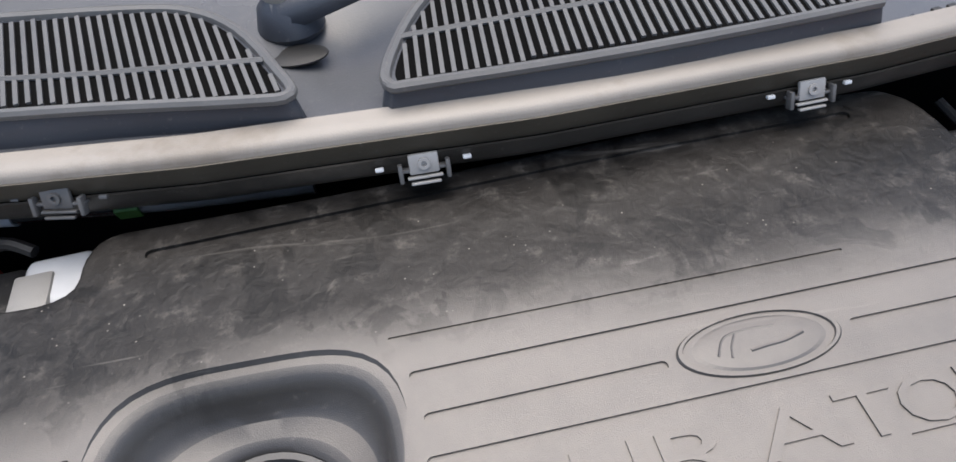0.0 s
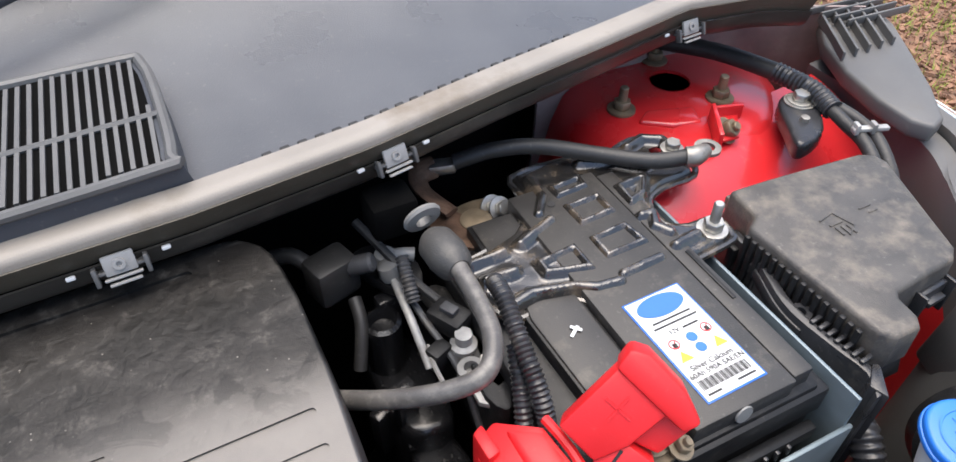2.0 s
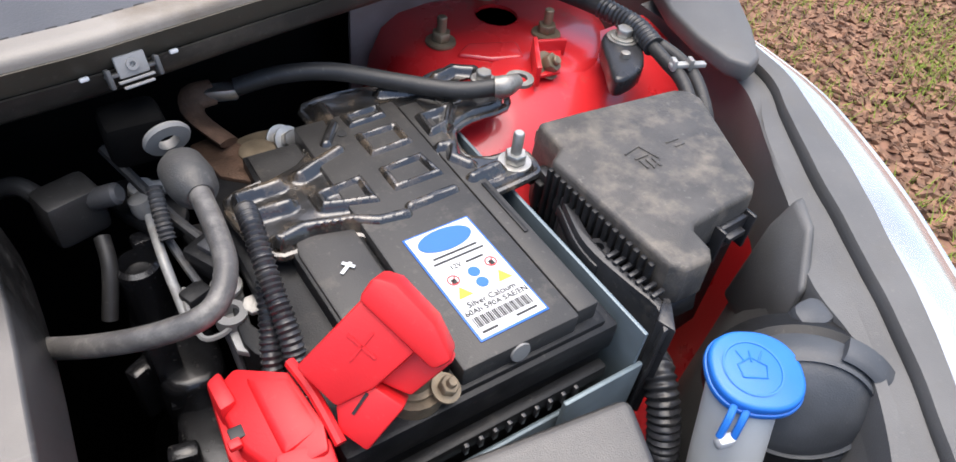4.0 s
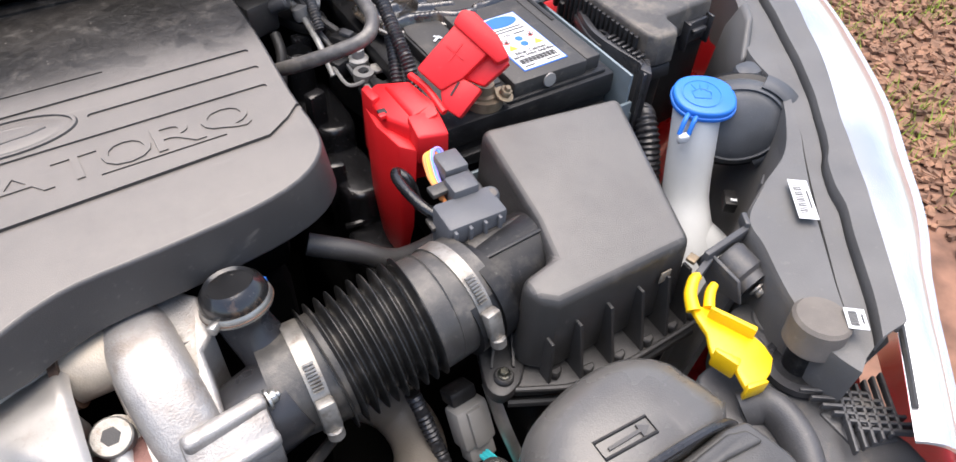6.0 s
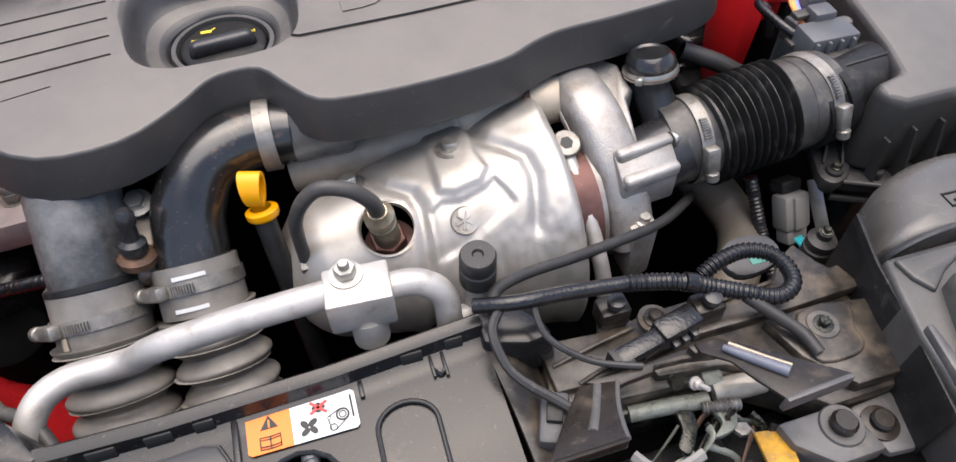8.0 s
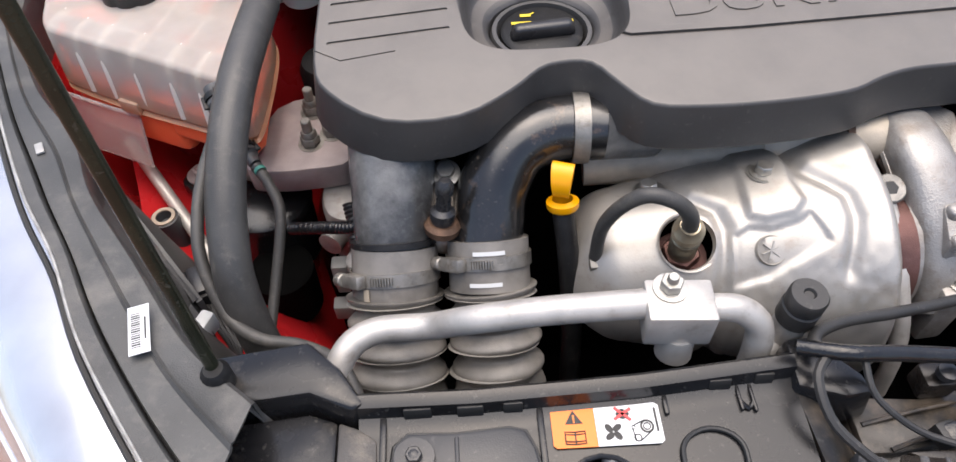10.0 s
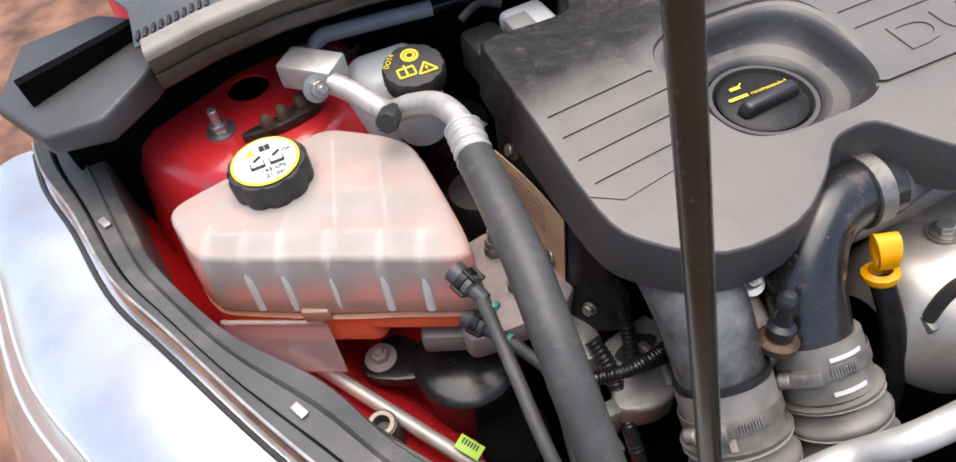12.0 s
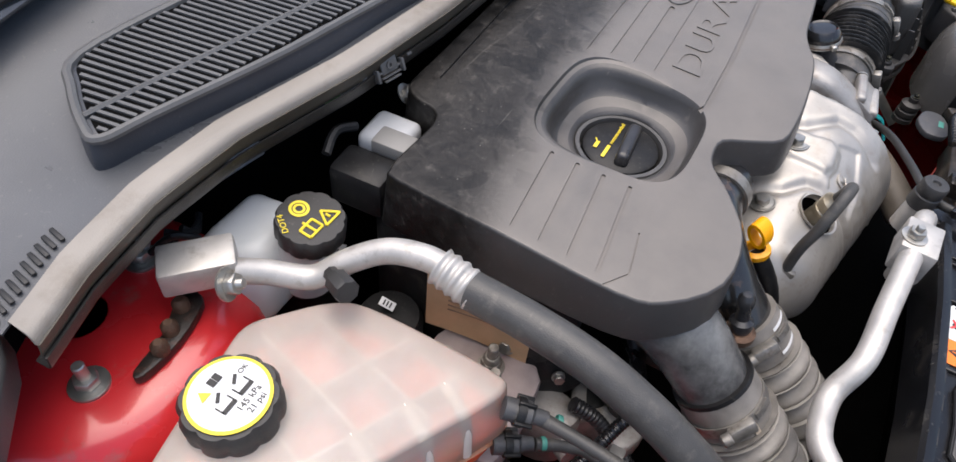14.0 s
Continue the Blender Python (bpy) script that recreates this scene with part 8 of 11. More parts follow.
def breather():
    t = thing("breather_elbow", (0.09, 0.045, 0.77), "black plastic breather elbow with a steel clip", "breather pipe")
    part("branch", tube([(0.112, 0.012, 0.745), (0.104, 0.034, 0.765), (0.098, 0.044, 0.782), (0.096, 0.048, 0.796)], [0.02, 0.0165, 0.0155, 0.0165], 20, 5), SATIN, t)
    m = aim((0.098, 0.049, 0.794), (-0.05, 0.25, 0.97))
    part("cap", lathe([(0.016, 0), (0.0205, 0.003), (0.0212, 0.007), (0.0195, 0.013), (0.0155, 0.0175), (0.0135, 0.016), (0.009, 0.0165), (0, 0.0165)], 32, m), WETB, t, "oily black dome")
    part("clip", join(lathe([(0.0195, -0.0015), (0.022, -0.001), (0.0225, 0.003), (0.0215, 0.0055), (0.0205, 0.0055)], 36, m), box(0.008, 0.006, 0.006, m @ Matrix.Rotation(0.55, 4, "Z") @ Matrix.Translation((0.024, 0, 0.0)), 0.0015)), STEEL, t, "bright steel band")
    part("clip_seam", lathe([(0.0222, 0.0008), (0.0229, 0.0015), (0.0222, 0.0022)], 36, m), RUSTY, t)
    part("mark", box(0.0016, 0.012, 0.0045, m @ Matrix.Rotation(radians(205), 4, "Z") @ Matrix.Translation((0.0226, 0, -0.0008)), 0.0004), BINK, t, "blue clip mark")
    part("body", tube([(0.06, 0.0, 0.73), (0.085, 0.003, 0.74), (0.11, 0.005, 0.748)], 0.0295, 24, 3), SATIN, t)


breather()


def hoses():
    t = thing("charge_pipe", (-0.352, 0.06, 0.76), "grey plastic charge pipe into a ribbed grey hose", "charge pipe")
    part("pipe", tube([(-0.352, 0.115, 0.79), (-0.353, 0.08, 0.785), (-0.354, 0.05, 0.765), (-0.356, 0.02, 0.735), (-0.357, 0.012, 0.727)], [0.033, 0.034, 0.032, 0.03, 0.03], 26, 5), SATGREY, t)
    part("collar", lathe([(0.028, 0), (0.0335, 0), (0.0335, 0.004), (0.028, 0.004)], 30, aim((-0.356, 0.021, 0.737), (0, -0.7, -0.72))), BLACK, t)
    part("cuff", tube([(-0.356, 0.018, 0.733), (-0.357, 0.0, 0.714), (-0.358, -0.008, 0.705)], 0.0335, 28, 3), GREYRUB, t)
    part("ribs", ribbed([(-0.358, -0.008, 0.705), (-0.359, -0.035, 0.677), (-0.361, -0.06, 0.645), (-0.362, -0.075, 0.6)], 0.03, 0.0085, 0.0205, 28, 40, 0.8), GREYRUB, t)
    part("clamp", clampband((-0.357, 0.003, 0.717), (0, -0.7, -0.72), 0.034, 0.01, (-0.75, -0.6, 0.3)), BAND, t)
    t = thing("charge_pipe", (-0.275, 0.05, 0.76), "black curved charge pipe with a steel band into a ribbed hose", "charge pipe")
    part("pipe", tube([(-0.19, 0.075, 0.79), (-0.225, 0.077, 0.79), (-0.258, 0.066, 0.785), (-0.277, 0.045, 0.765), (-0.282, 0.025, 0.745), (-0.284, 0.015, 0.735)], [0.024, 0.025, 0.026, 0.027, 0.027, 0.027], 26, 5), WETB, t)
    part("band", lathe([(0.0245, 0), (0.0275, 0), (0.0275, 0.012), (0.0245, 0.012)], 30, aim((-0.215, 0.077, 0.79), (1, -0.05, 0))), BAND, t, "wide steel band")
    part("stub", tube([(-0.2, 0.076, 0.79), (-0.15, 0.09, 0.775)], 0.025, 24, 2), SATGREY, t)
    part("cuff", tube([(-0.284, 0.017, 0.737), (-0.284, 0.0, 0.72), (-0.284, -0.01, 0.71)], 0.0315, 28, 3), GREYRUB, t)
    part("ribs", ribbed([(-0.284, -0.01, 0.71), (-0.282, -0.035, 0.683), (-0.28, -0.06, 0.65), (-0.278, -0.075, 0.6)], 0.028, 0.0085, 0.0205, 28, 40, 0.8), GREYRUB, t)
    part("clamp", clampband((-0.284, 0.006, 0.726), (0, -0.7, -0.72), 0.032, 0.01, (-0.75, -0.6, 0.3)), BAND, t)
    for x, y, z, r in ((-0.3585, -0.0085, 0.7045, 0.0378), (-0.284, -0.0105, 0.7095, 0.0358)):
        for k in range(4):
            d = 0.0205 * k + 0.0035
            c = (x, y - 0.69 * d, z - 0.72 * d)
            part("moulding_line", lathe([(r - 0.001, 0), (r + 0.0002, 0.0004), (r - 0.001, 0.0009)], 36, aim(c, (0, -0.69, -0.72))), BUFFG, owner("charge_pipe" if x < -0.3 else "charge_pipe.001"))


BUFFG = mat("pale rubber line", (0.26, 0.245, 0.22), 0.6, var=0.2)
SATGREY = mat("oily grey-black pipe", (0.05, 0.05, 0.05), 0.2, var=0.3, scale=30, bump=0.2, dust=(0.24, 0.238, 0.232), amount=0.46, dust_scale=13)
hoses()


def paint_marks():
    """White paint strokes laid on the rubber cuffs."""
    for c, ax, r, a0, a1, h, mt in (((-0.284, 0.012, 0.731), (0, -0.7, -0.72), 0.0325, -20, 22, 0.003, WHITE), ((-0.285, -0.004, 0.714), (0, -0.7, -0.72), 0.033, -16, 26, 0.003, WHITE), ((-0.358, -0.004, 0.709), (0, -0.7, -0.72), 0.0345, 28, 36, 0.009, TAN)):
        m = aim(c, ax)
        q = m.to_3x3().inverted() @ Vector((0, -0.72, 0.7))
        mid = math.atan2(q.y, q.x)
        bm = sheet(lambda u, v: m @ Vector(((r + 0.0006) * math.cos(mid + radians(a0 + (a1 - a0) * u)), (r + 0.0006) * math.sin(mid + radians(a0 + (a1 - a0) * u)), h * (v - 0.5))), 12, 2, 0.0004)
        part("paint_mark", bm, mt, owner("charge_pipe" if c[0] < -0.3 else "charge_pipe.001"), "pale paint stroke")


paint_marks()


def dipstick():
    t = thing("oil_dipstick", (-0.226, 0.03, 0.75), "orange-yellow loop handled oil dipstick in a black tube", "dipstick")
    part("tube", tube([(-0.226, 0.024, 0.757), (-0.222, 0.0, 0.72), (-0.218, -0.02, 0.66), (-0.216, -0.03, 0.58)], 0.0085, 12, 4), BLACK, t)
    d = Vector((-0.05, 0.35, 0.93)).normalized()
    part("flange", lathe([(0.008, -0.004), (0.0115, -0.002), (0.0125, 0.0), (0.0125, 0.004), (0.008, 0.006)], 22, aim((-0.226, 0.026, 0.759), d)), ORANGE, t)
    def strap(u, v):
        a = 2 * math.pi * u
        w = (v - 0.5) * (0.017 - 0.006 * (0.5 - 0.5 * math.sin(a)))
        return Vector((-0.227, 0.031, 0.782)) + Vector((0.92, -0.3, 0)) * w + Vector((0.3, 0.92, 0)) * (0.0095 * math.cos(a)) + Vector((0, 0.25, 0.95)) * (0.0135 * math.sin(a))

    bm = sheet(strap, 36, 6, 0.003)
    bmesh.ops.remove_doubles(bm, verts=bm.verts, dist=1e-5)
    part("loop", bm, ORANGE, t)


dipstick()


def ac_pipe():
    t = thing("ac_pipe", (-0.25, -0.08, 0.78), "dull aluminium air conditioning pipe with a connector block", "pipe")
    part("pipe", tube([(-0.395, -0.125, 0.67), (-0.397, -0.1, 0.72), (-0.387, -0.079, 0.742), (-0.367, -0.065, 0.745), (-0.328, -0.065, 0.747), (-0.3, -0.076, 0.77), (-0.25, -0.08, 0.782), (-0.19, -0.086, 0.793)], 0.0095, 16, 6), PIPE, t)
    m = Matrix.Translation((-0.172, -0.09, 0.772)) @ Matrix.Rotation(radians(-4), 4, "Z")
    part("block", box(0.042, 0.03, 0.03, m, 0.002), PIPE, t)
    part("nut", hexbolt((-0.177, -0.082, 0.802), (0, 0, 1), 0.0072, 0.013), STEEL, t)
    part("port", lathe([(0.012, 0), (0.012, 0.02), (0.008, 0.022)], 20, aim((-0.17, -0.095, 0.772), (0, -0.2, -1))), PIPE, t)
    part("pipe", tube([(-0.155, -0.09, 0.79), (-0.135, -0.092, 0.79), (-0.12, -0.098, 0.778), (-0.118, -0.105, 0.75), (-0.118, -0.108, 0.7)], 0.009, 14, 5), PIPE, t)
    v = thing("service_valve", (-0.094, -0.09, 0.76), "black plastic service valve cap on an aluminium port", "valve cap")
    part("cap", lathe([(0.0125, 0), (0.0125, 0.014), (0.0115, 0.015), (0.0115, 0.016), (0.0122, 0.017), (0.0122, 0.026), (0.011, 0.028), (0.004, 0.028), (0.003, 0.026)], 26, aim((-0.094, -0.091, 0.775), (0, -0.05, 1))), RUBBER, v)
    part("port", lathe([(0.011, -0.03), (0.011, 0.0)], 20, aim((-0.094, -0.091, 0.775), (0, -0.05, 1))), PIPE, v)
    part("pipe", tube([(-0.118, -0.1, 0.742), (-0.105, -0.098, 0.745), (-0.094, -0.093, 0.745)], 0.008, 12, 4), PIPE, v)


ac_pipe()


PANELM = mat("scuffed panel plastic", (0.011, 0.011, 0.012), 0.24, var=0.25, scale=20, bump=0.05, fine=600, dust=(0.07, 0.062, 0.052), amount=0.05, dust_scale=30, spec=0.4)


def slam_panel():
    t = thing("radiator_panel", (-0.1, -0.2, 0.75), "black plastic radiator top panel with a raised rear edge", "radiator panel")
    prof = [(-0.008, 0.72), (-0.007, 0.769), (-0.004, 0.7725), (0.0, 0.772), (0.0035, 0.7705), (0.006, 0.761), (0.012, 0.7585)]
    n = len(prof) - 1

    def f(u, v):
        x = -0.372 + 0.27 * u
        k = v * (n + 30)
        if k <= n:
            j = min(int(k + 1e-6), n - 1)
            d, z = (prof[j][i] * (1 - k + j) + prof[j + 1][i] * (k - j) for i in (0, 1))
        else:
            d = 0.012 + 0.19 * (k - n) / 30
            z = slam_z(x, slam_y(x) - d)
        return Vector((x, slam_y(x) - d, z))

    plate = part("plate", sheet(f, 60, n + 30, 0.003), PANELM, t)
    carve(plate, prism(ellipse(-0.229, -0.19, 0.0235, 0.0225, 40), 0.7, 0.8, 0))
    part("hole_rim", sweep([Vector((-0.229 + 0.0242 * math.cos(a / 8 * math.pi), -0.19 + 0.0232 * math.sin(a / 8 * math.pi), slam_z(-0.229, -0.19 + 0.0232 * math.sin(a / 8 * math.pi)) + 0.0005)) for a in range(18)], [0.0016] * 18, 8, False), PANELM, t)
    # Near-black floor paints the shade inside the round hole.
    part("well_floor", box(0.07, 0.08, 0.004, Matrix.Translation((-0.228, -0.2, 0.69)), 0.001), DEEP_SHADE, t)
    part("end_wall", sheet(lambda u, v: Vector((-0.103 + 0.034 * v + 0.006 * math.sin(3 * u), slam_y(-0.11) - 0.014 - 0.19 * u, slam_z(-0.103, slam_y(-0.11) - 0.014 - 0.19 * u) - 0.03 * v * v)), 24, 8, 0.003), CROSSM, t, "brownish curved end wall")
    part("corner_block", loft([level(0.735, [(-0.104, -0.101), (-0.084, -0.1), (-0.06, -0.128), (-0.056, -0.146), (-0.076, -0.148), (-0.106, -0.138)]), level(0.768, [(-0.102, -0.103), (-0.086, -0.102), (-0.063, -0.13), (-0.06, -0.142), (-0.077, -0.144), (-0.104, -0.135)])], 0.003), PANELM, t)
    for x, w, h in ((-0.262, 0.004, 0.04), (-0.139, 0.0022, 0.016), (-0.131, 0.0022, 0.018), (-0.185, 0.003, 0.012), (-0.357, 0.004, 0.03)):
        part("gusset", box(w, h, 0.007, Matrix.Translation((x, slam_y(x) - 0.006 - h / 2, 0.7545)), 0.0008), PANELM, t)
    part("gusset_end", tube([(-0.139, -0.139, 0.76), (-0.135, -0.144, 0.76), (-0.131, -0.14, 0.76)], 0.0014, 6, 4), PANELM, t)
    m = Matrix.Translation((-0.2228, -0.149, 0.7592)) @ Matrix.Rotation(radians(-0.5), 4, "Z")
    lab = thing("warning_label", (-0.22, -0.149, 0.758), "orange and white fan warning label on the radiator panel", "label")
    part("orange_half", prism([(-0.033, -0.011), (-0.031, -0.0128), (-0.0067, -0.0128), (-0.0067, 0.0128), (-0.031, 0.0128), (-0.033, 0.011)], 0, 0.0006, 0, m=m), OINK, lab)
    part("white_half", prism([(0.033, 0.011), (0.031, 0.0128), (-0.0065, 0.0128), (-0.0065, -0.0128), (0.031, -0.0128), (0.033, -0.011)], 0, 0.0006, 0, m=m), WHITE, lab)
    tri = part("triangle", prism([(-0.0248, 0.0018), (-0.0142, 0.0018), (-0.0195, 0.0104)], 0, 0.001, 0, m=m), INK_SHADE, lab)
    part("triangle_mark", join(box(0.001, 0.0035, 0.0012, m @ Matrix.Translation((-0.0195, 0.0055, 0)), 0), box(0.001, 0.001, 0.0012, m @ Matrix.Translation((-0.0195, 0.0028, 0)), 0)), OINK, tri)
    for dx, dy in ((0, 0), (0, 0.0016)):
        part("book", sweep([Vector(m @ Vector((x, y + dy, 0.0008))) for x, y in ((-0.0255, -0.0105), (-0.0255, -0.0045), (-0.0195, -0.005), (-0.0135, -0.0045), (-0.0135, -0.0105), (-0.0195, -0.011), (-0.0255, -0.0105))], [0.00045] * 7, 6), INK_SHADE, lab)
    part("book_spine", box(0.0008, 0.007, 0.001, m @ Matrix.Translation((-0.0195, -0.0075, 0)), 0), INK_SHADE, lab)
    blades = [prism(ellipse(0.0034, 0.0007, 0.0031, 0.0019, 16), 0, 0.001, 0, m=m @ Matrix.Translation((0.0035, -0.0045, 0)) @ Matrix.Rotation(radians(35 + 90 * i), 4, "Z")) for i in range(4)]
    part("fan_sign", join(*blades), INK_SHADE, lab)
    part("hand_sign", prism(ellipse(0.0105, 0.0065, 0.0042, 0.0034, 14, 1.4), 0, 0.0009, 0, m=m), INK_SHADE, lab)
    for k in (0.55, -0.75):
        part("red_cross_bar", box(0.0125, 0.0018, 0.0012, m @ Matrix.Translation((0.0105, 0.0065, 0)) @ Matrix.Rotation(k, 4, "Z"), 0), RINK, lab)
    part("belt_sign", join(*[lathe([(r * 0.72, 0), (r, 0), (r, 0.001), (r * 0.72, 0.001)], 22, m @ Matrix.Translation((x, y, 0))) for x, y, r in ((0.024, -0.002, 0.0042), (0.024, -0.002, 0.0024), (0.0175, -0.0088, 0.0024), (0.0158, -0.0022, 0.0012))]), INK_SHADE, lab)
    part("belt_line", join(*[sweep([Vector(m @ Vector((a[0], a[1], 0.0007))), Vector(m @ Vector((b[0], b[1], 0.0007)))], [0.0004] * 2, 6) for a, b in (((0.015, -0.0015), (0.023, 0.0021)), ((0.0152, -0.003), (0.0162, -0.01)), ((0.0185, -0.011), (0.0272, -0.0045)))]), INK_SHADE, lab)
    part("print_line", box(0.0013, 0.015, 0.0009, m @ Matrix.Translation((0.0302, 0.002, 0)), 0), INK_SHADE, lab)


def slam_y(x):
    return float(np.interp(x, [-0.47, -0.3, -0.2, -0.06], [-0.128, -0.131, -0.128, -0.117]))


def slam_z(x, y):
    v = (slam_y(x) - y) / 0.2
    return 0.759 - 0.024 * v * v - 0.003 * v


slam_panel()


def front_right():
    t = thing("lamp_crossmember", (0.15, -0.18, 0.72), "dusty dark plastic crossmember with brackets and screws", "crossmember")
    part("under_plate", prism([(-0.066, -0.142), (0.019, -0.128), (0.1, -0.128), (0.16, -0.145), (0.168, -0.2), (0.15, -0.23), (0.1, -0.23), (0.078, -0.21), (0.05, -0.19), (-0.03, -0.184), (-0.075, -0.2)], 0.70, 0.735, 0.004), CROSSM, t)
    part("rear_plate", prism([(0.036, -0.1605), (0.04, -0.151), (0.064, -0.143), (0.112, -0.137), (0.126, -0.122), (0.143, -0.113), (0.15, -0.131), (0.156, -0.14), (0.163, -0.139), (0.169, -0.16), (0.11, -0.1615)], 0.733, 0.7445, 0.0015), CROSSM, t)
    part("front_plate", prism([(0.0855, -0.1655), (0.109, -0.1645), (0.131, -0.1645), (0.165, -0.171), (0.166, -0.196), (0.155, -0.226), (0.118, -0.226), (0.095, -0.197)], 0.733, 0.746, 0.002), CROSSM, t)
    part("mid_plate", prism([(-0.002, -0.168), (0.036, -0.1635), (0.0825, -0.1645), (0.092, -0.197), (0.072, -0.2), (0.045, -0.186), (0.0, -0.18)], 0.733, 0.743, 0.002), CROSSM, t)
    part("tray", prism([(-0.066, -0.14), (-0.052, -0.134), (-0.02, -0.137), (0.0, -0.133), (0.034, -0.15), (0.033, -0.161), (-0.004, -0.165), (-0.047, -0.171), (-0.066, -0.17)], 0.733, 0.7415, 0.002), CROSSM, t)
    for line in ([(-0.062, -0.152, 0.742), (-0.03, -0.1465, 0.744), (0.0, -0.142, 0.744)], [(-0.05, -0.169, 0.742), (-0.025, -0.163, 0.744), (0.0, -0.1625, 0.744)], [(0.04, -0.15, 0.745), (0.07, -0.142, 0.746), (0.108, -0.139, 0.746)]):
        part("edge_rib", tube(line, 0.0016, 8, 4), CROSSM, t)
    pad = smooth_loop([(x, y, 0) for x, y in ((0.109, -0.168), (0.14, -0.168), (0.148, -0.175), (0.14, -0.189), (0.139, -0.202), (0.127, -0.208), (0.104, -0.206), (0.101, -0.192))], 3)
    part("raised_pad", prism(pad, 0.744, 0.7485, 0.0018, 3), CROSSM, t)
    p = (0.12, -0.1815, 0.7485)
    part("washer", lathe([(0.0, 0), (0.0112, 0), (0.0105, 0.0009), (0, 0.0009)], 28, Matrix.Translation(p)), DUSTY, t, "dusty ring round the screw")
    part("screw", join(hexbolt(p, (0, 0, 1), 0.0042, 0, 1.65), box(0.0055, 0.0012, 0.0008, Matrix.Translation((0.12, -0.1815, 0.7555)) @ Matrix.Rotation(0.5, 4, "Z"), 0.0002)), GREASE, t)
    side = part("side_foot", prism([(0.06, -0.229), (0.107, -0.229), (0.113, -0.244), (0.117, -0.264), (0.083, -0.264), (0.063, -0.245)], 0.705, 0.733, 0.003), SIDEM, t, "worn grey foot")
    part("foot_washer", lathe([(0.0, 0), (0.0145, 0), (0.0135, 0.0015), (0, 0.0015)], 28, Matrix.Translation((0.098, -0.2425, 0.733))), CARRM2, side)
    part("foot_screw", lathe([(0.0085, 0.001), (0.0085, 0.006), (0.0065, 0.0085), (0, 0.0085)], 24, Matrix.Translation((0.098, -0.2425, 0.733))), BRKT, side)
    outer = part("outer_foot", prism([(0.115, -0.231), (0.15, -0.229), (0.16, -0.27), (0.12, -0.266)], 0.70, 0.726, 0.003), SIDEM, t)
    part("foot_screw", lathe([(0.012, 0), (0.012, 0.002), (0.0075, 0.003), (0.0075, 0.007), (0.006, 0.0085), (0, 0.0085)], 24, Matrix.Translation((0.126, -0.247, 0.726))), BRKT, outer)
    b = thing("latch_bracket", (0.0, -0.2, 0.75), "black folded steel bonnet latch bracket", "bracket")

    def tilted(bm, slope, y0):
        for v in bm.verts:
            v.co.z += slope * max(0.0, y0 - v.co.y)
        return bm

    part("leg", tilted(prism([(-0.057, -0.179), (-0.033, -0.184), (-0.042, -0.2), (-0.0475, -0.216), (-0.05, -0.227), (-0.097, -0.227), (-0.077, -0.202)], 0.76, 0.763, 0.001), 0.5, -0.18), BRKT, b)
    part("leg_lip", tilted(prism([(-0.098, -0.226), (-0.05, -0.226), (-0.0505, -0.2295), (-0.099, -0.2295)], 0.752, 0.7635, 0.0012), 0.5, -0.18), BRKT, b)
    part("leg_rim", tube([(-0.034, -0.184, 0.764), (-0.042, -0.2, 0.772), (-0.0475, -0.216, 0.78), (-0.05, -0.227, 0.785)], 0.0016, 8, 5), SIDEM, b)
    part("leg_bead", tube([(-0.0465, -0.183, 0.762), (-0.055, -0.199, 0.77), (-0.0655, -0.216, 0.779)], 0.0034, 10, 5), SIDEM, b, "worn bead")
    part("bar", prism([(-0.054, -0.178), (-0.02, -0.178), (0.014, -0.176), (0.036, -0.178), (0.035, -0.187), (0.015, -0.183), (-0.007, -0.1815), (-0.01, -0.185), (-0.027, -0.186), (-0.036, -0.187)], 0.756, 0.763, 0.0015), BRKT, b)
    arm = [(0.02, -0.178), (0.034, -0.177), (0.058, -0.199), (0.09, -0.2315), (0.0435, -0.2335), (0.037, -0.216), (0.0325, -0.199), (0.02, -0.186)]
    part("arm", tilted(prism(arm, 0.7675, 0.7705, 0.0012), 0.32, -0.178), BRKT, b)
    part("arm_lip", tilted(prism([(0.0435, -0.2325), (0.0895, -0.2305), (0.089, -0.2345), (0.0435, -0.2365)], 0.757, 0.7705, 0.0012), 0.32, -0.178), SIDEM, b)
    # Blue-grey tint puts the arm's highlight into the bead's colour.
    part("arm_bead", tube([(0.033, -0.1885, 0.776), (0.045, -0.2045, 0.781), (0.0565, -0.219, 0.7855)], [0.0022, 0.0032, 0.0038], 10, 5), BRACKM, b, "bead tinted blue-grey as a highlight")
    part("arm_bead_edge", tube([(0.0375, -0.187, 0.776), (0.05, -0.203, 0.781), (0.0605, -0.2155, 0.785)], 0.0013, 8, 5), TAN, b)
    part("riser", prism([(0.016, -0.178), (0.036, -0.178), (0.034, -0.187), (0.018, -0.184)], 0.758, 0.7695, 0.001), BRKT, b)
    part("screw", hexbolt((0.0135, -0.197, 0.757), (0.15, -0.6, 0.5), 0.0036, 0.013, 1.2), PIPE, b)
    part("nut", lathe([(0.0, 0), (0.0045, 0), (0.0045, 0.006), (0.0, 0.006)], 8, aim((0.004, -0.189, 0.752), (0, -0.8, 0.5))), GREASE, b)
    cv = thing("latch_well", (0.0, -0.24, 0.66), "near-black floor painting the shade beneath the latch bracket", "hollow", kind="structure")
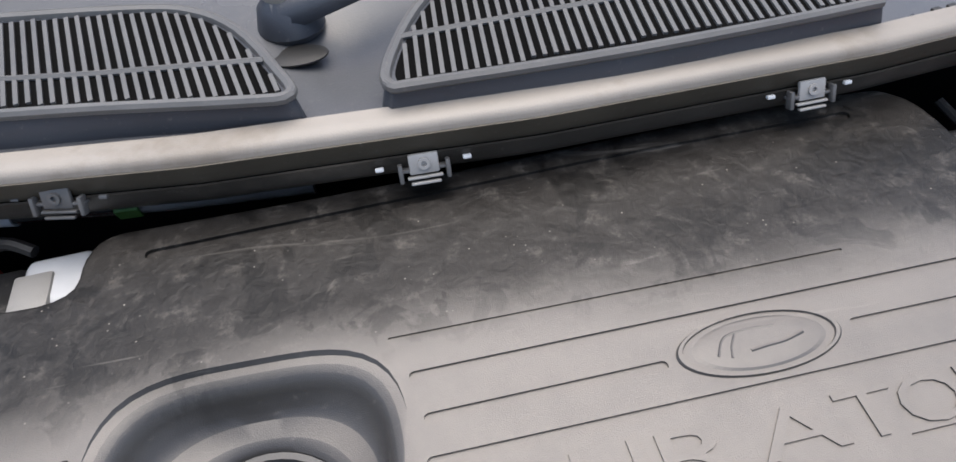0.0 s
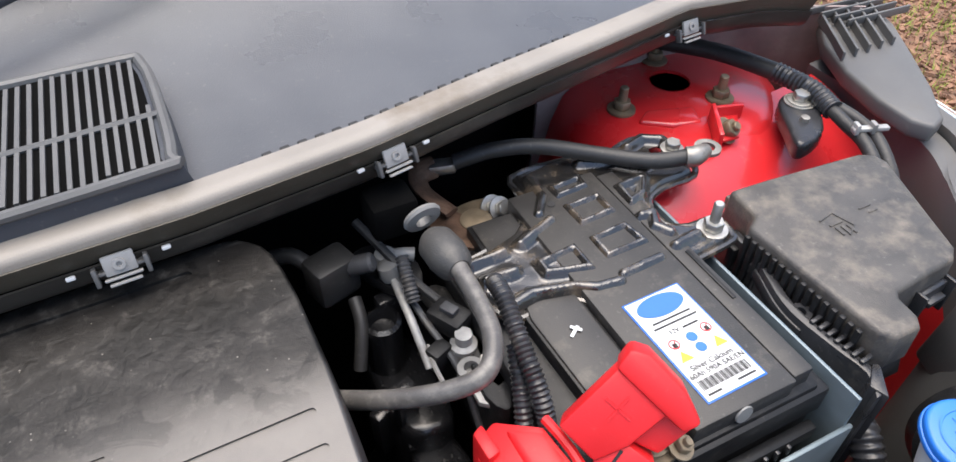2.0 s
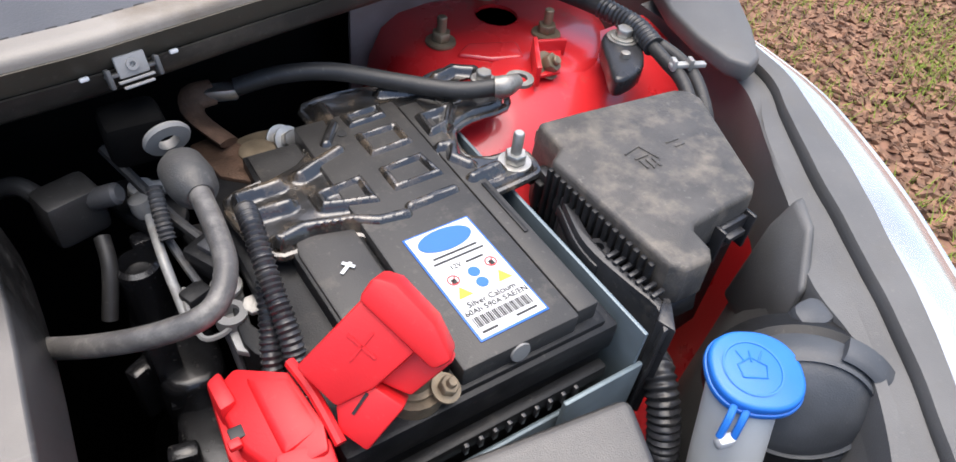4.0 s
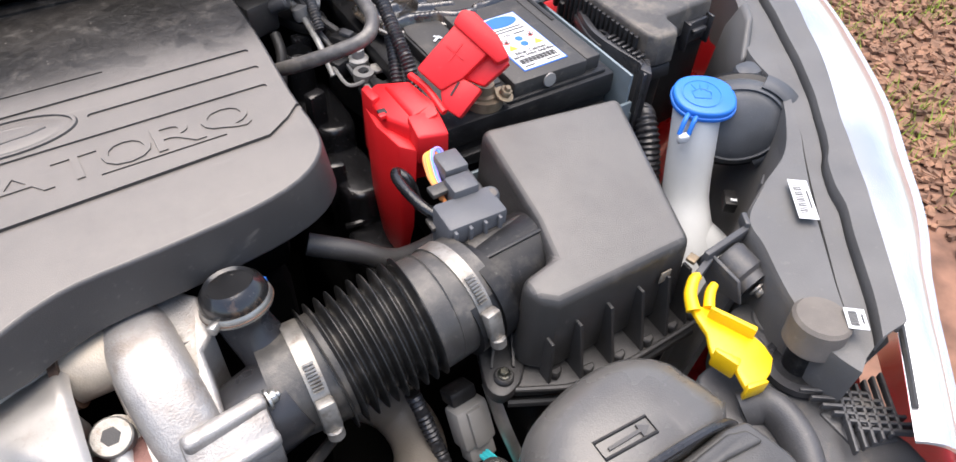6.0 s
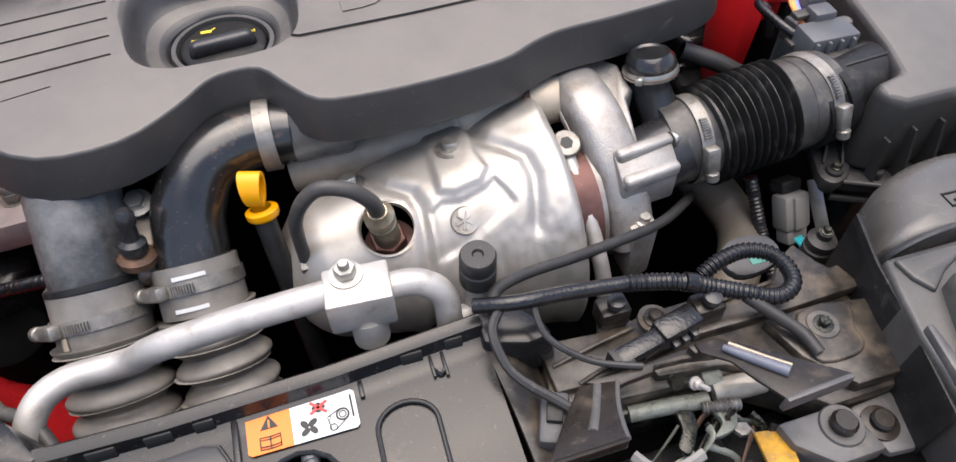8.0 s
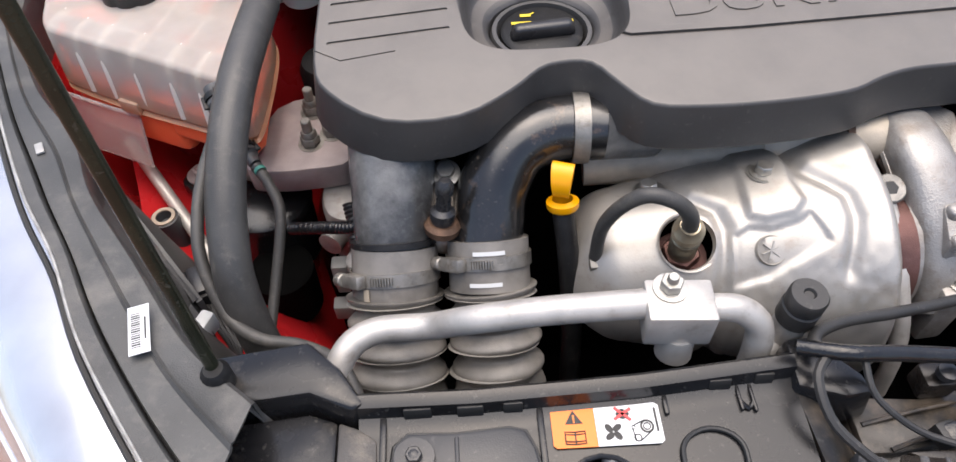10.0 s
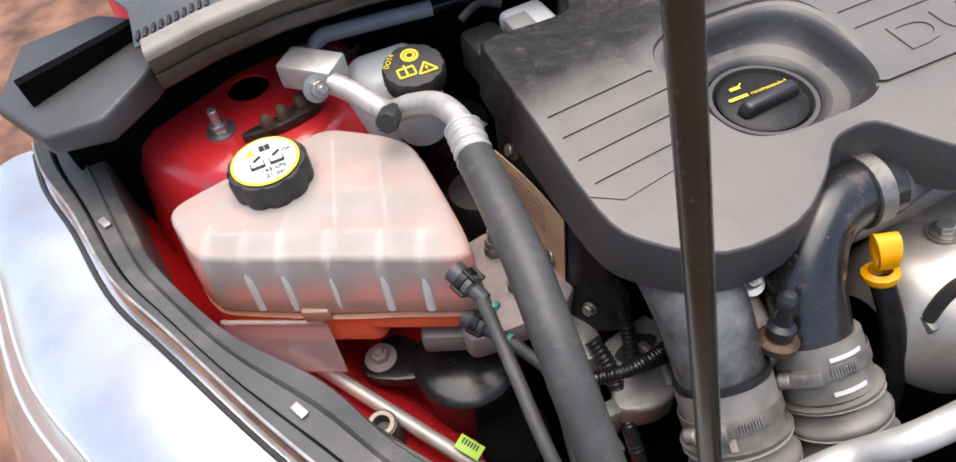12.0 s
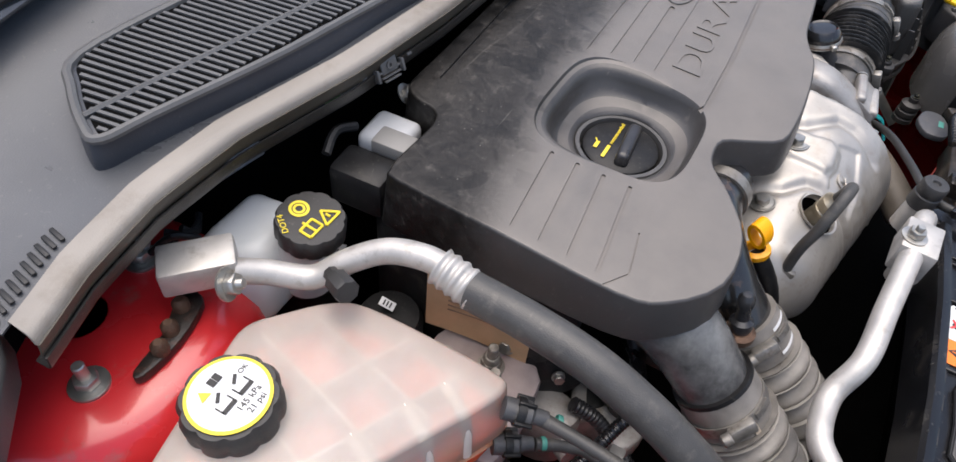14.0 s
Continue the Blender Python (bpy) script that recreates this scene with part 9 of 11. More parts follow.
    # The hollow's shade is put into this near-black floor.
    part("floor", box(0.26, 0.13, 0.01, Matrix.Translation((0.02, -0.25, 0.66)), 0.002), DEEP_SHADE, cv)
    d = thing("air_duct", (0.25, -0.13, 0.75), "black plastic air intake duct with a moulded arrow", "air duct")
    ring = [(0.182, -0.156), (0.189, -0.135), (0.205, -0.109), (0.22, -0.0945), (0.25, -0.085), (0.282, -0.083), (0.304, -0.088), (0.321, -0.1), (0.328, -0.116), (0.327, -0.156)]
    cx, cy = 0.252, -0.135
    rings = []
    for z, k in ((0.69, 1.0), (0.738, 1.0), (0.755, 0.975), (0.768, 0.91), (0.777, 0.8), (0.783, 0.64), (0.786, 0.4)):
        rings.append(level(z, [(p.x, p.y) for p in smooth_loop([(cx + (x - cx) * k, max(-0.1565, cy + (y - cy) * k) if y > -0.15 else -0.1565, 0) for x, y in ring], 3)]))
    part("shell", loft(rings, 0.0), DUCT, d, angle=60)
    part("rim", tube([(0.174, -0.158, 0.71), (0.176, -0.158, 0.76), (0.187, -0.158, 0.776), (0.21, -0.158, 0.7845), (0.252, -0.158, 0.788), (0.29, -0.158, 0.786), (0.313, -0.158, 0.778), (0.328, -0.158, 0.762)], 0.0026, 8, 5), SATIN, d)
    loop = [Vector((0.253 + a, -0.138 + b - 0.04 * a, 0.7862)) for a, b in ((-0.018, -0.0055), (0.018, -0.0055), (0.018, 0.0055), (-0.018, 0.0055), (-0.018, -0.0055), (0.018, -0.0055))]
    part("arrow_frame", sweep(loop, [0.0011] * 6, 6, False), BLACK, d)
    part("arrow", join(box(0.022, 0.002, 0.0016, Matrix.Translation((0.251, -0.139, 0.786)), 0), prism([(0.262, -0.143), (0.262, -0.135), (0.269, -0.139)], 0.786, 0.7876, 0)), SATIN, d)
    foot = part("mounting_foot", lathe([(0.0, 0), (0.0125, 0.0), (0.0125, 0.006), (0.009, 0.008), (0.0125, 0.01), (0.0125, 0.016), (0.009, 0.018), (0.012, 0.02), (0.012, 0.026), (0.006, 0.029), (0.006, 0.035), (0.0, 0.036)], 24, Matrix.Translation((0.205, -0.089, 0.672))), RUBBER, d, "ribbed rubber foot")
    part("foot_screw", hexbolt((0.205, -0.089, 0.707), (0, 0, 1), 0.0034), GREASE, foot)
    h = thing("intake_snorkel", (0.25, -0.22, 0.72), "grey-black moulded air intake snorkel at the front", "air intake")
    part("flange", prism([(0.166, -0.164), (0.24, -0.165), (0.308, -0.16), (0.325, -0.163), (0.332, -0.19), (0.325, -0.29), (0.14, -0.29), (0.15, -0.219), (0.158, -0.19)], 0.70, 0.78, 0.0035, 3), CARRM2, h)
    part("flange_step", prism([(0.169, -0.168), (0.24, -0.169), (0.306, -0.1645), (0.318, -0.168), (0.322, -0.178), (0.297, -0.1755), (0.258, -0.177), (0.21, -0.179), (0.196, -0.185), (0.179, -0.197), (0.1715, -0.184)], 0.778, 0.7835, 0.0022, 3), CARRM2, h)
    part("hump", prism(smooth_loop([(0.18, -0.206, 0), (0.2, -0.194, 0), (0.247, -0.188, 0), (0.29, -0.187, 0), (0.304, -0.197, 0), (0.306, -0.23, 0), (0.3, -0.32, 0), (0.15, -0.32, 0)], 4), 0.75, 0.798, 0.017, 6), DUCT, h)
    part("side_wall", prism([(0.178, -0.121), (0.181, -0.121), (0.1665, -0.163), (0.158, -0.204), (0.14, -0.27), (0.137, -0.27), (0.1545, -0.204), (0.1635, -0.163)], 0.70, 0.775, 0.001), BLACK, h)
    ledge = prism([(0.153, -0.217), (0.158, -0.217), (0.156, -0.25), (0.145, -0.3), (0.138, -0.3)], 0.776, 0.786, 0.002)
    part("side_ledge", ledge, SIDEM, h)


SIDEM = mat("worn grey-black steel", (0.085, 0.083, 0.082), 0.38, var=0.2, scale=50, bump=0.15, dust=(0.16, 0.145, 0.125), amount=0.15, dust_scale=60)
BRKT = mat("brown-black coated steel", (0.022, 0.018, 0.015), 0.28, var=0.3, scale=60, bump=0.1, dust=(0.1, 0.08, 0.058), amount=0.1, dust_scale=60, spec=0.35)
BRACKM = mat("blue-grey highlight edge", (0.12, 0.13, 0.16), 0.35, var=0.2, scale=60, bump=0.15)
CARRM2 = mat("grey-black moulding", (0.06, 0.058, 0.055), 0.33, var=0.2, scale=40, bump=0.2)
front_right()

# ---- small things at the front ----


def front_wires():
    t = thing("front_harness", (0.0, -0.12, 0.78), "black taped and ribbed wiring harness along the crossmember", "harness")
    part("taped_run", tube([(-0.105, -0.118, 0.785), (-0.08, -0.128, 0.792), (-0.045, -0.128, 0.787), (-0.005, -0.13, 0.782)], 0.0052, 10, 6), TAPE, t)
    part("ribbed_run", ribbed([(-0.005, -0.13, 0.782), (0.03, -0.1365, 0.777), (0.066, -0.147, 0.766), (0.094, -0.158, 0.761), (0.11, -0.154, 0.761), (0.1155, -0.141, 0.761), (0.111, -0.126, 0.761), (0.096, -0.117, 0.76), (0.076, -0.118, 0.758), (0.06, -0.1225, 0.752)], 0.005, 0.0011, 0.0035, 12, 60), TAPE, t)
    part("tape_band", tube([(0.034, -0.137, 0.7765), (0.042, -0.1395, 0.7745)], 0.0066, 12, 3), TAPE, t)
    part("branch", tube([(0.075, -0.152, 0.762), (0.088, -0.168, 0.757), (0.1, -0.184, 0.753), (0.104, -0.2, 0.75)], 0.0045, 10, 5), RUBBER, t)
    part("branch", tube([(-0.09, -0.126, 0.788), (-0.1, -0.14, 0.785), (-0.095, -0.165, 0.775), (-0.07, -0.19, 0.765), (-0.062, -0.2, 0.762)], 0.0032, 8, 5), RUBBER, t)
    part("branch", tube([(-0.07, -0.128, 0.79), (-0.068, -0.15, 0.78), (-0.045, -0.168, 0.768), (-0.015, -0.18, 0.765)], 0.0022, 8, 5), RUBBER, t)
    w = thing("sensor_wire", (0.0, -0.07, 0.74), "smooth black wire curving across the heat shield", "cable")
    part("wire", tube([(0.13, -0.005, 0.69), (0.105, -0.03, 0.715), (0.06, -0.06, 0.737), (-0.01, -0.082, 0.757), (-0.06, -0.094, 0.77), (-0.086, -0.106, 0.778), (-0.092, -0.118, 0.78)], 0.0042, 10, 6), RUBBER, w)
    s = thing("temperature_sensor", (0.04, -0.16, 0.755), "black plastic sensor plugged on a screwed tab", "sensor")
    m = Matrix.Translation((-0.004, -0.164, 0.75)) @ Matrix.Rotation(0.22, 4, "Z")
    part("body", box(0.046, 0.013, 0.014, m, 0.003), TAPE, s)
    part("socket", box(0.012, 0.015, 0.012, m @ Matrix.Translation((-0.02, 0, 0.001)), 0.001), INK_SHADE, s)
    part("plug", box(0.032, 0.017, 0.017, m @ Matrix.Translation((0.026, 0.001, 0)), 0.003), TAPE, s)
    for i in range(3):
        part("plug_tooth", box(0.005, 0.005, 0.006, m @ Matrix.Translation((0.018 + 0.008 * i, -0.009, 0.003)), 0.001), SATIN, s)
    part("tab", lathe([(0.003, 0), (0.011, 0), (0.011, 0.004), (0.003, 0.004)], 20, Matrix.Translation((0.0125, -0.145, 0.75))), CROSSM, s)
    part("screw", hexbolt((0.0125, -0.145, 0.754), (0, 0, 1), 0.005), BRKT, s)
    d = thing("bracket_clip", (0.06, -0.1, 0.75), "dark grey flat plastic clip plate with a teal mark", "clip")
    part("plate", prism(smooth_loop([(0.092, -0.1, 0), (0.112, -0.088, 0), (0.136, -0.094, 0), (0.138, -0.112, 0), (0.118, -0.122, 0), (0.096, -0.12, 0)], 3), 0.727, 0.735, 0.002), CARRM, d)
    part("mark", box(0.012, 0.006, 0.0006, Matrix.Translation((0.117, -0.113, 0.735)), 0.0002), TEALM, d)
    for x, y in ((-0.0115, -0.13), (0.05, -0.147)):
        c = thing("harness_clip", (x, y, 0.75), "black plastic harness clip on the crossmember", "clip", "harness clips")
        part("base", box(0.022, 0.017, 0.019, Matrix.Translation((x, y, 0.742)), 0.003), BRKT, c)
        part("button", lathe([(0.006, 0), (0.006, 0.005), (0.0, 0.007)], 14, Matrix.Translation((x, y - 0.003, 0.765))), SATIN, c)


front_wires()


COVERP = mat("grey-black cover plate", (0.03, 0.03, 0.031), 0.36, var=0.15, scale=30, bump=0.12)


def panel_details():
    t = thing("panel_cover", (-0.34, -0.2, 0.75), "black plastic cover plate screwed to the radiator panel", "cover plate")

    def flat(x, y, dz):
        return slam_z(x, y) + dz

    def drape(bm, dz):
        for q in bm.verts:
            q.co.z = flat(q.co.x, q.co.y, dz + q.co.z)
        return bm

    edge = [(-0.352, -0.26), (-0.352, -0.168), (-0.35, -0.155), (-0.342, -0.148), (-0.313, -0.1495), (-0.281, -0.1475), (-0.272, -0.15), (-0.267, -0.161), (-0.262, -0.188), (-0.26, -0.26)]
    part("plate", drape(prism(edge, -0.004, 0.004, 0.0015), 0.001), COVERP, t)
    part("plate_gap", drape(sweep([Vector((x, y, 0.001)) for x, y in edge], [0.0018] * len(edge), 6), 0.001), INK_SHADE, t)
    part("plate_ridge", drape(box(0.0025, 0.1, 0.002, Matrix.Translation((-0.313, -0.202, 0.004)), 0.0008), 0.001), COVERP, t)
    part("screw", join(hexbolt((-0.338, -0.163, flat(-0.338, -0.163, 0.006)), (0, 0, 1), 0.0052, 0, 2.3), lathe([(0.0, 0), (0.0042, 0.006), (0.0, 0.0085)], 16, Matrix.Translation((-0.338, -0.163, flat(-0.338, -0.163, 0.006))))), SATIN, t)
    r = thing("latch_rod", (-0.2, -0.21, 0.75), "grey rod lying in the round opening of the radiator panel", "rod")
    part("rod", tube([(-0.2225, -0.169, 0.752), (-0.222, -0.185, 0.75), (-0.2215, -0.25, 0.742)], 0.0048, 14, 4), GREYM, r)
    part("rod_end", lathe([(0.0, 0), (0.0055, 0.001), (0.0055, 0.006), (0.0, 0.007)], 14, aim((-0.2225, -0.172, 0.752), (0, 1, 0.1))), GREYM, r)
    arch = [Vector((-0.1625 + 0.0185 * math.cos(radians(a)), -0.17 + 0.015 * math.sin(radians(a)), 0)) for a in range(180, -1, -15)]
    arch = [Vector((-0.184, -0.26, 0))] + arch + [Vector((-0.146, -0.26, 0))]
    for p in arch:
        p.z = flat(p.x, p.y, 0.002)
    part("groove", sweep(arch, [0.0016] * len(arch), 8), INK_SHADE, owner("radiator_panel"), "dark arched groove")
    for x, w in ((-0.336, 0.017), (-0.304, 0.016), (-0.278, 0.012), (-0.122, 0.012), (-0.15, 0.014)):
        # Black box set on the face, painting the shade of a notch.
        part("notch", box(w, 0.003, 0.009, Matrix.Translation((x, slam_y(x) - 0.006, 0.7595)) @ Matrix.Rotation(-0.25, 4, "X"), 0.0008), INK_SHADE, owner("radiator_panel"))
    b = thing("panel_corner", (-0.43, -0.15, 0.75), "black moulded end piece of the radiator panel", "end piece")
    part("body", loft([level(0.72, [(-0.47, -0.088), (-0.403, -0.08), (-0.38, -0.102), (-0.363, -0.13), (-0.374, -0.14), (-0.402, -0.128), (-0.47, -0.134)]), level(0.773, [(-0.465, -0.094), (-0.405, -0.086), (-0.384, -0.106), (-0.367, -0.131), (-0.375, -0.135), (-0.401, -0.122), (-0.465, -0.128)])], 0.003), PANELM, b)
    part("ledge", prism([(-0.47, -0.134), (-0.403, -0.128), (-0.385, -0.135), (-0.3865, -0.26), (-0.47, -0.26)], 0.72, 0.757, 0.003), PANELM, b)
    part("worn_plate", prism([(-0.3845, -0.136), (-0.372, -0.141), (-0.3605, -0.149), (-0.358, -0.26), (-0.3845, -0.26)], 0.72, 0.7595, 0.002), DUSTY, b, "worn grey plate")


panel_details()


def latch_area():
    t = thing("bonnet_latch", (0.02, -0.21, 0.72), "greasy steel bonnet latch with a spring and yellow tag", "latch")
    part("back_plate", prism([(-0.03, -0.182), (0.06, -0.186), (0.062, -0.194), (-0.028, -0.19)], 0.68, 0.722, 0.002), GREASE, t)
    part("shaft", tube([(-0.022, -0.19, 0.721), (0.004, -0.194, 0.724), (0.03, -0.199, 0.727)], 0.0056, 14, 4), CORRODE, t)
    part("shaft", tube([(0.034, -0.196, 0.73), (0.05, -0.198, 0.732), (0.068, -0.2, 0.733)], [0.0075, 0.0085, 0.0078], 16, 4), PIPEB2, t)
    part("shaft_block", box(0.014, 0.012, 0.014, Matrix.Translation((0.036, -0.189, 0.724)) @ Matrix.Rotation(-0.2, 4, "Z"), 0.002), CORRODE, t)
    part("spring", ribbed([(0.022, -0.204, 0.73), (0.034, -0.207, 0.732), (0.046, -0.209, 0.731)], 0.003, 0.0014, 0.003, 10, 24), BAND, t)
    rnd = random.Random(11)
    for i in range(16):
        a = Vector((-0.012 + 0.07 * rnd.random(), -0.202 - 0.026 * rnd.random(), 0.714 + 0.016 * rnd.random()))
        b = a + Vector((0.02 * rnd.uniform(-1, 1), -0.014 * rnd.random(), 0.008 * rnd.uniform(-1, 1)))
        c = b + Vector((0.016 * rnd.uniform(-1, 1), -0.012 * rnd.random(), -0.01))
        part("lever", tube([a, b, c], [0.0016 + 0.002 * rnd.random(), 0.0022, 0.0012], 8, 4, True, 0.45), (CORRODE, GREASE, RUSTY, BLACK, BRKT)[i % 5], t)
    part("hook", prism(smooth_loop([(0.006, -0.2, 0), (0.016, -0.203, 0), (0.014, -0.214, 0), (0.002, -0.228, 0), (-0.004, -0.222, 0), (0.004, -0.212, 0)], 4), 0.722, 0.728, 0.0015), GREASE, t)
    part("hook", prism(smooth_loop([(0.028, -0.205, 0), (0.042, -0.209, 0), (0.036, -0.222, 0), (0.02, -0.224, 0), (0.03, -0.216, 0)], 4), 0.724, 0.73, 0.0015), CORRODE, t)
    part("striker_loop", tube([(-0.034, -0.219, 0.729), (-0.028, -0.229, 0.73), (-0.018, -0.2345, 0.73), (-0.006, -0.235, 0.73), (0.008, -0.2315, 0.73)], 0.0042, 6, 4, True, 0.6), GREYP, t, "pale grey bent strap")
    part("guide", box(0.045, 0.008, 0.01, Matrix.Translation((0.018, -0.246, 0.71)) @ Matrix.Rotation(0.1, 4, "Z"), 0.002), BRKT, t)
    part("tag", prism([(0.047, -0.227), (0.068, -0.231), (0.062, -0.262), (0.043, -0.262)], 0.722, 0.726, 0.0012), TAGM, t, "worn orange-yellow tag")
    part("tag_arm", prism([(0.03, -0.208), (0.046, -0.212), (0.05, -0.228), (0.04, -0.226)], 0.718, 0.723, 0.0012), BAND, t)
    part("base", box(0.15, 0.09, 0.02, Matrix.Translation((0.02, -0.25, 0.665)), 0.004), BLACK, t)
    w = thing("latch_plug", (-0.076, -0.193, 0.745), "dark grey connector under the latch bracket", "connector")
    part("body", box(0.018, 0.034, 0.016, Matrix.Translation((-0.078, -0.192, 0.744)) @ Matrix.Rotation(-0.4, 4, "Z"), 0.003), CARRM, w)
    part("latch", box(0.01, 0.014, 0.005, Matrix.Translation((-0.077, -0.19, 0.759)) @ Matrix.Rotation(-0.4, 4, "Z"), 0.001), BLACK, w)


PIPEB2 = mat("pale greasy sleeve", (0.33, 0.3, 0.25), 0.4, metal=0.3, var=0.4, scale=80, bump=0.3)


TAGM = mat("worn orange-yellow tag", (0.6, 0.3, 0.02), 0.5, var=0.3, scale=80, bump=0.2, dust=(0.2, 0.13, 0.05), amount=0.3, dust_scale=120)


latch_area()


def bonnet_stay():
    t = thing("bonnet_stay", (-0.449, -0.111, 0.79), "dark olive steel bonnet stay rod standing up", "stay rod")
    d = Vector((-0.077, 0.1843, 0.9799))
    a = Vector((-0.4552, -0.1115, 0.775))
    part("rod", sweep([a, a + d * 0.3, a + d * 0.735], [0.0043] * 3, 16), STAYM, t)
    part("pivot", lathe([(0.009, -0.006), (0.009, 0.012), (0.006, 0.016)], 16, Matrix.Translation(a)), BLACK, t)


STAYM = mat("dark olive painted rod", (0.014, 0.016, 0.009), 0.2, var=0.3, scale=50, bump=0.15)
bonnet_stay()

# ---- coolant side ----
def coolant_tank():
    t = thing("coolant_tank", (-0.58, 0.22, 0.7), "milky plastic coolant expansion tank with orange coolant", "coolant tank")
    out = [(-0.675, 0.294), (-0.673, 0.265), (-0.665, 0.24), (-0.65, 0.2265), (-0.597, 0.2), (-0.548, 0.175), (-0.505, 0.152), (-0.487, 0.147), (-0.48, 0.156), (-0.479, 0.2), (-0.482, 0.262), (-0.493, 0.287), (-0.52, 0.311), (-0.542, 0.325), (-0.572, 0.321), (-0.64, 0.307)]
    lo = smooth_loop([(x, y, 0) for x, y in out], 4)
    part("upper", prism(lo, 0.737, 0.80, 0.014, 6, grow=0.008), TANK, t)
    part("coolant", prism(lo, 0.738, 0.75, 0.002, 1, grow=-0.005), COOLANT, t)
    for (ax, ay), (bx, by) in (((-0.655, 0.256), (-0.492, 0.178)), ((-0.62, 0.285), (-0.487, 0.222)), ((-0.575, 0.305), (-0.605, 0.214)), ((-0.54, 0.31), (-0.568, 0.196)), ((-0.508, 0.29), (-0.532, 0.18))):
        nx, ny = 0.0012 * (ay - by) / math.hypot(ax - bx, ay - by), 0.0012 * (bx - ax) / math.hypot(ax - bx, ay - by)
        part("baffle", prism([(ax - nx, ay - ny), (ax + nx, ay + ny), (bx + nx, by + ny), (bx - nx, by - ny)], 0.751, 0.7975, 0.0003, 1), TANKRIB, t, "pale wall inside the tank")
    part("seam", prism(lo, 0.732, 0.737, 0.001, 1, grow=0.009), TANK, t)
    part("sump", prism([(-0.678, 0.262), (-0.668, 0.241), (-0.65, 0.225), (-0.6, 0.199), (-0.562, 0.18), (-0.552, 0.186), (-0.535, 0.3), (-0.6, 0.31), (-0.67, 0.298)], 0.69, 0.732, 0.006, 3, grow=0.002), COOLANT, t, "lower half full of orange coolant")
    part("shoulder", prism([(-0.565, 0.181), (-0.505, 0.152), (-0.486, 0.148), (-0.479, 0.16), (-0.482, 0.26), (-0.53, 0.31)], 0.71, 0.732, 0.005, 3, grow=0.002), COOLANT, t)
    m = Matrix.Translation((-0.594, 0.286, 0.795))
    cap = part("filler_cap", lathe([(0.03, 0), (0.032, 0.004), (0.0325, 0.02), (0.03, 0.025), (0.0, 0.026)], 60, m, 10, 0.002), RUBBER, t, "black knurled cap with a round warning label")
    part("neck", lathe([(0.034, -0.006), (0.03, 0.004)], 32, m), TANK, cap)
    part("label_ring", lathe([(0.0, 0.0262), (0.0268, 0.0262), (0.0268, 0.0268), (0, 0.0268)], 40, m), YINK, cap, "yellow ringed round label")
    part("label_face", lathe([(0.0, 0.0262), (0.0245, 0.0262), (0.0245, 0.0272), (0, 0.0272)], 40, m), WHITE, cap)


coolant_tank()


def tower(sx, label):
    t = thing("strut_tower", (sx * 0.6, 0.42, 0.7), label, "strut tower")
    if sx < 0:
        prof = [(0.155, -0.2), (0.135, -0.1), (0.12, -0.03), (0.108, -0.008), (0.092, 0.0), (0.02, 0.002), (0.0185, -0.03), (0, -0.03)]
        c = (-0.592, 0.435, 0.785)
    else:
        prof = [(0.155, -0.2), (0.135, -0.1), (0.12, -0.03), (0.108, -0.008), (0.092, 0.0), (0.02, 0.002), (0.0185, -0.03), (0, -0.03)]
        c = (0.607, 0.478, 0.783)
    part("dome", lathe(prof, 48, Matrix.Translation(c)), RED, t)
    # Black disc puts the shade of an open hole into the closed dome.
    part("hole", lathe([(0.0, 0), (0.0188, 0), (0.0188, 0.001), (0, 0.001)], 32, Matrix.Translation((c[0], c[1], c[2] - 0.012))), INK_SHADE, t)
    part("emboss", lathe([(0.03, -0.001), (0.034, 0.0015), (0.038, 0.0015), (0.044, -0.001)], 44, Matrix.Translation(c)), RED, t)
    part("strut_top", lathe([(0, 0), (0.02, 0), (0.018, 0.006), (0.01, 0.008), (0.01, 0.014), (0, 0.014)], 20, Matrix.Translation((c[0], c[1], c[2] - 0.018))), RUSTY, t)
    for x, y in (((-0.6255, 0.3853), (-0.532, 0.437), (-0.622, 0.487)) if sx < 0 else ((0.5345, 0.4575), (0.631, 0.432), (0.618, 0.518))):
        nut = join(lathe([(0.0, 0), (0.0135, 0), (0.0135, 0.002), (0, 0.002)], 24, Matrix.Translation((x, y, c[2] + 0.001))), hexbolt((x, y, c[2] + 0.002), (0, 0, 1), 0.0085, 0.024))
        part("nut", nut, STEEL if sx < 0 else TERMM, t)
    return t


tower(-1, "glossy red painted strut tower beside the coolant tank")
tower(1, "glossy red painted strut tower behind the fuse box")


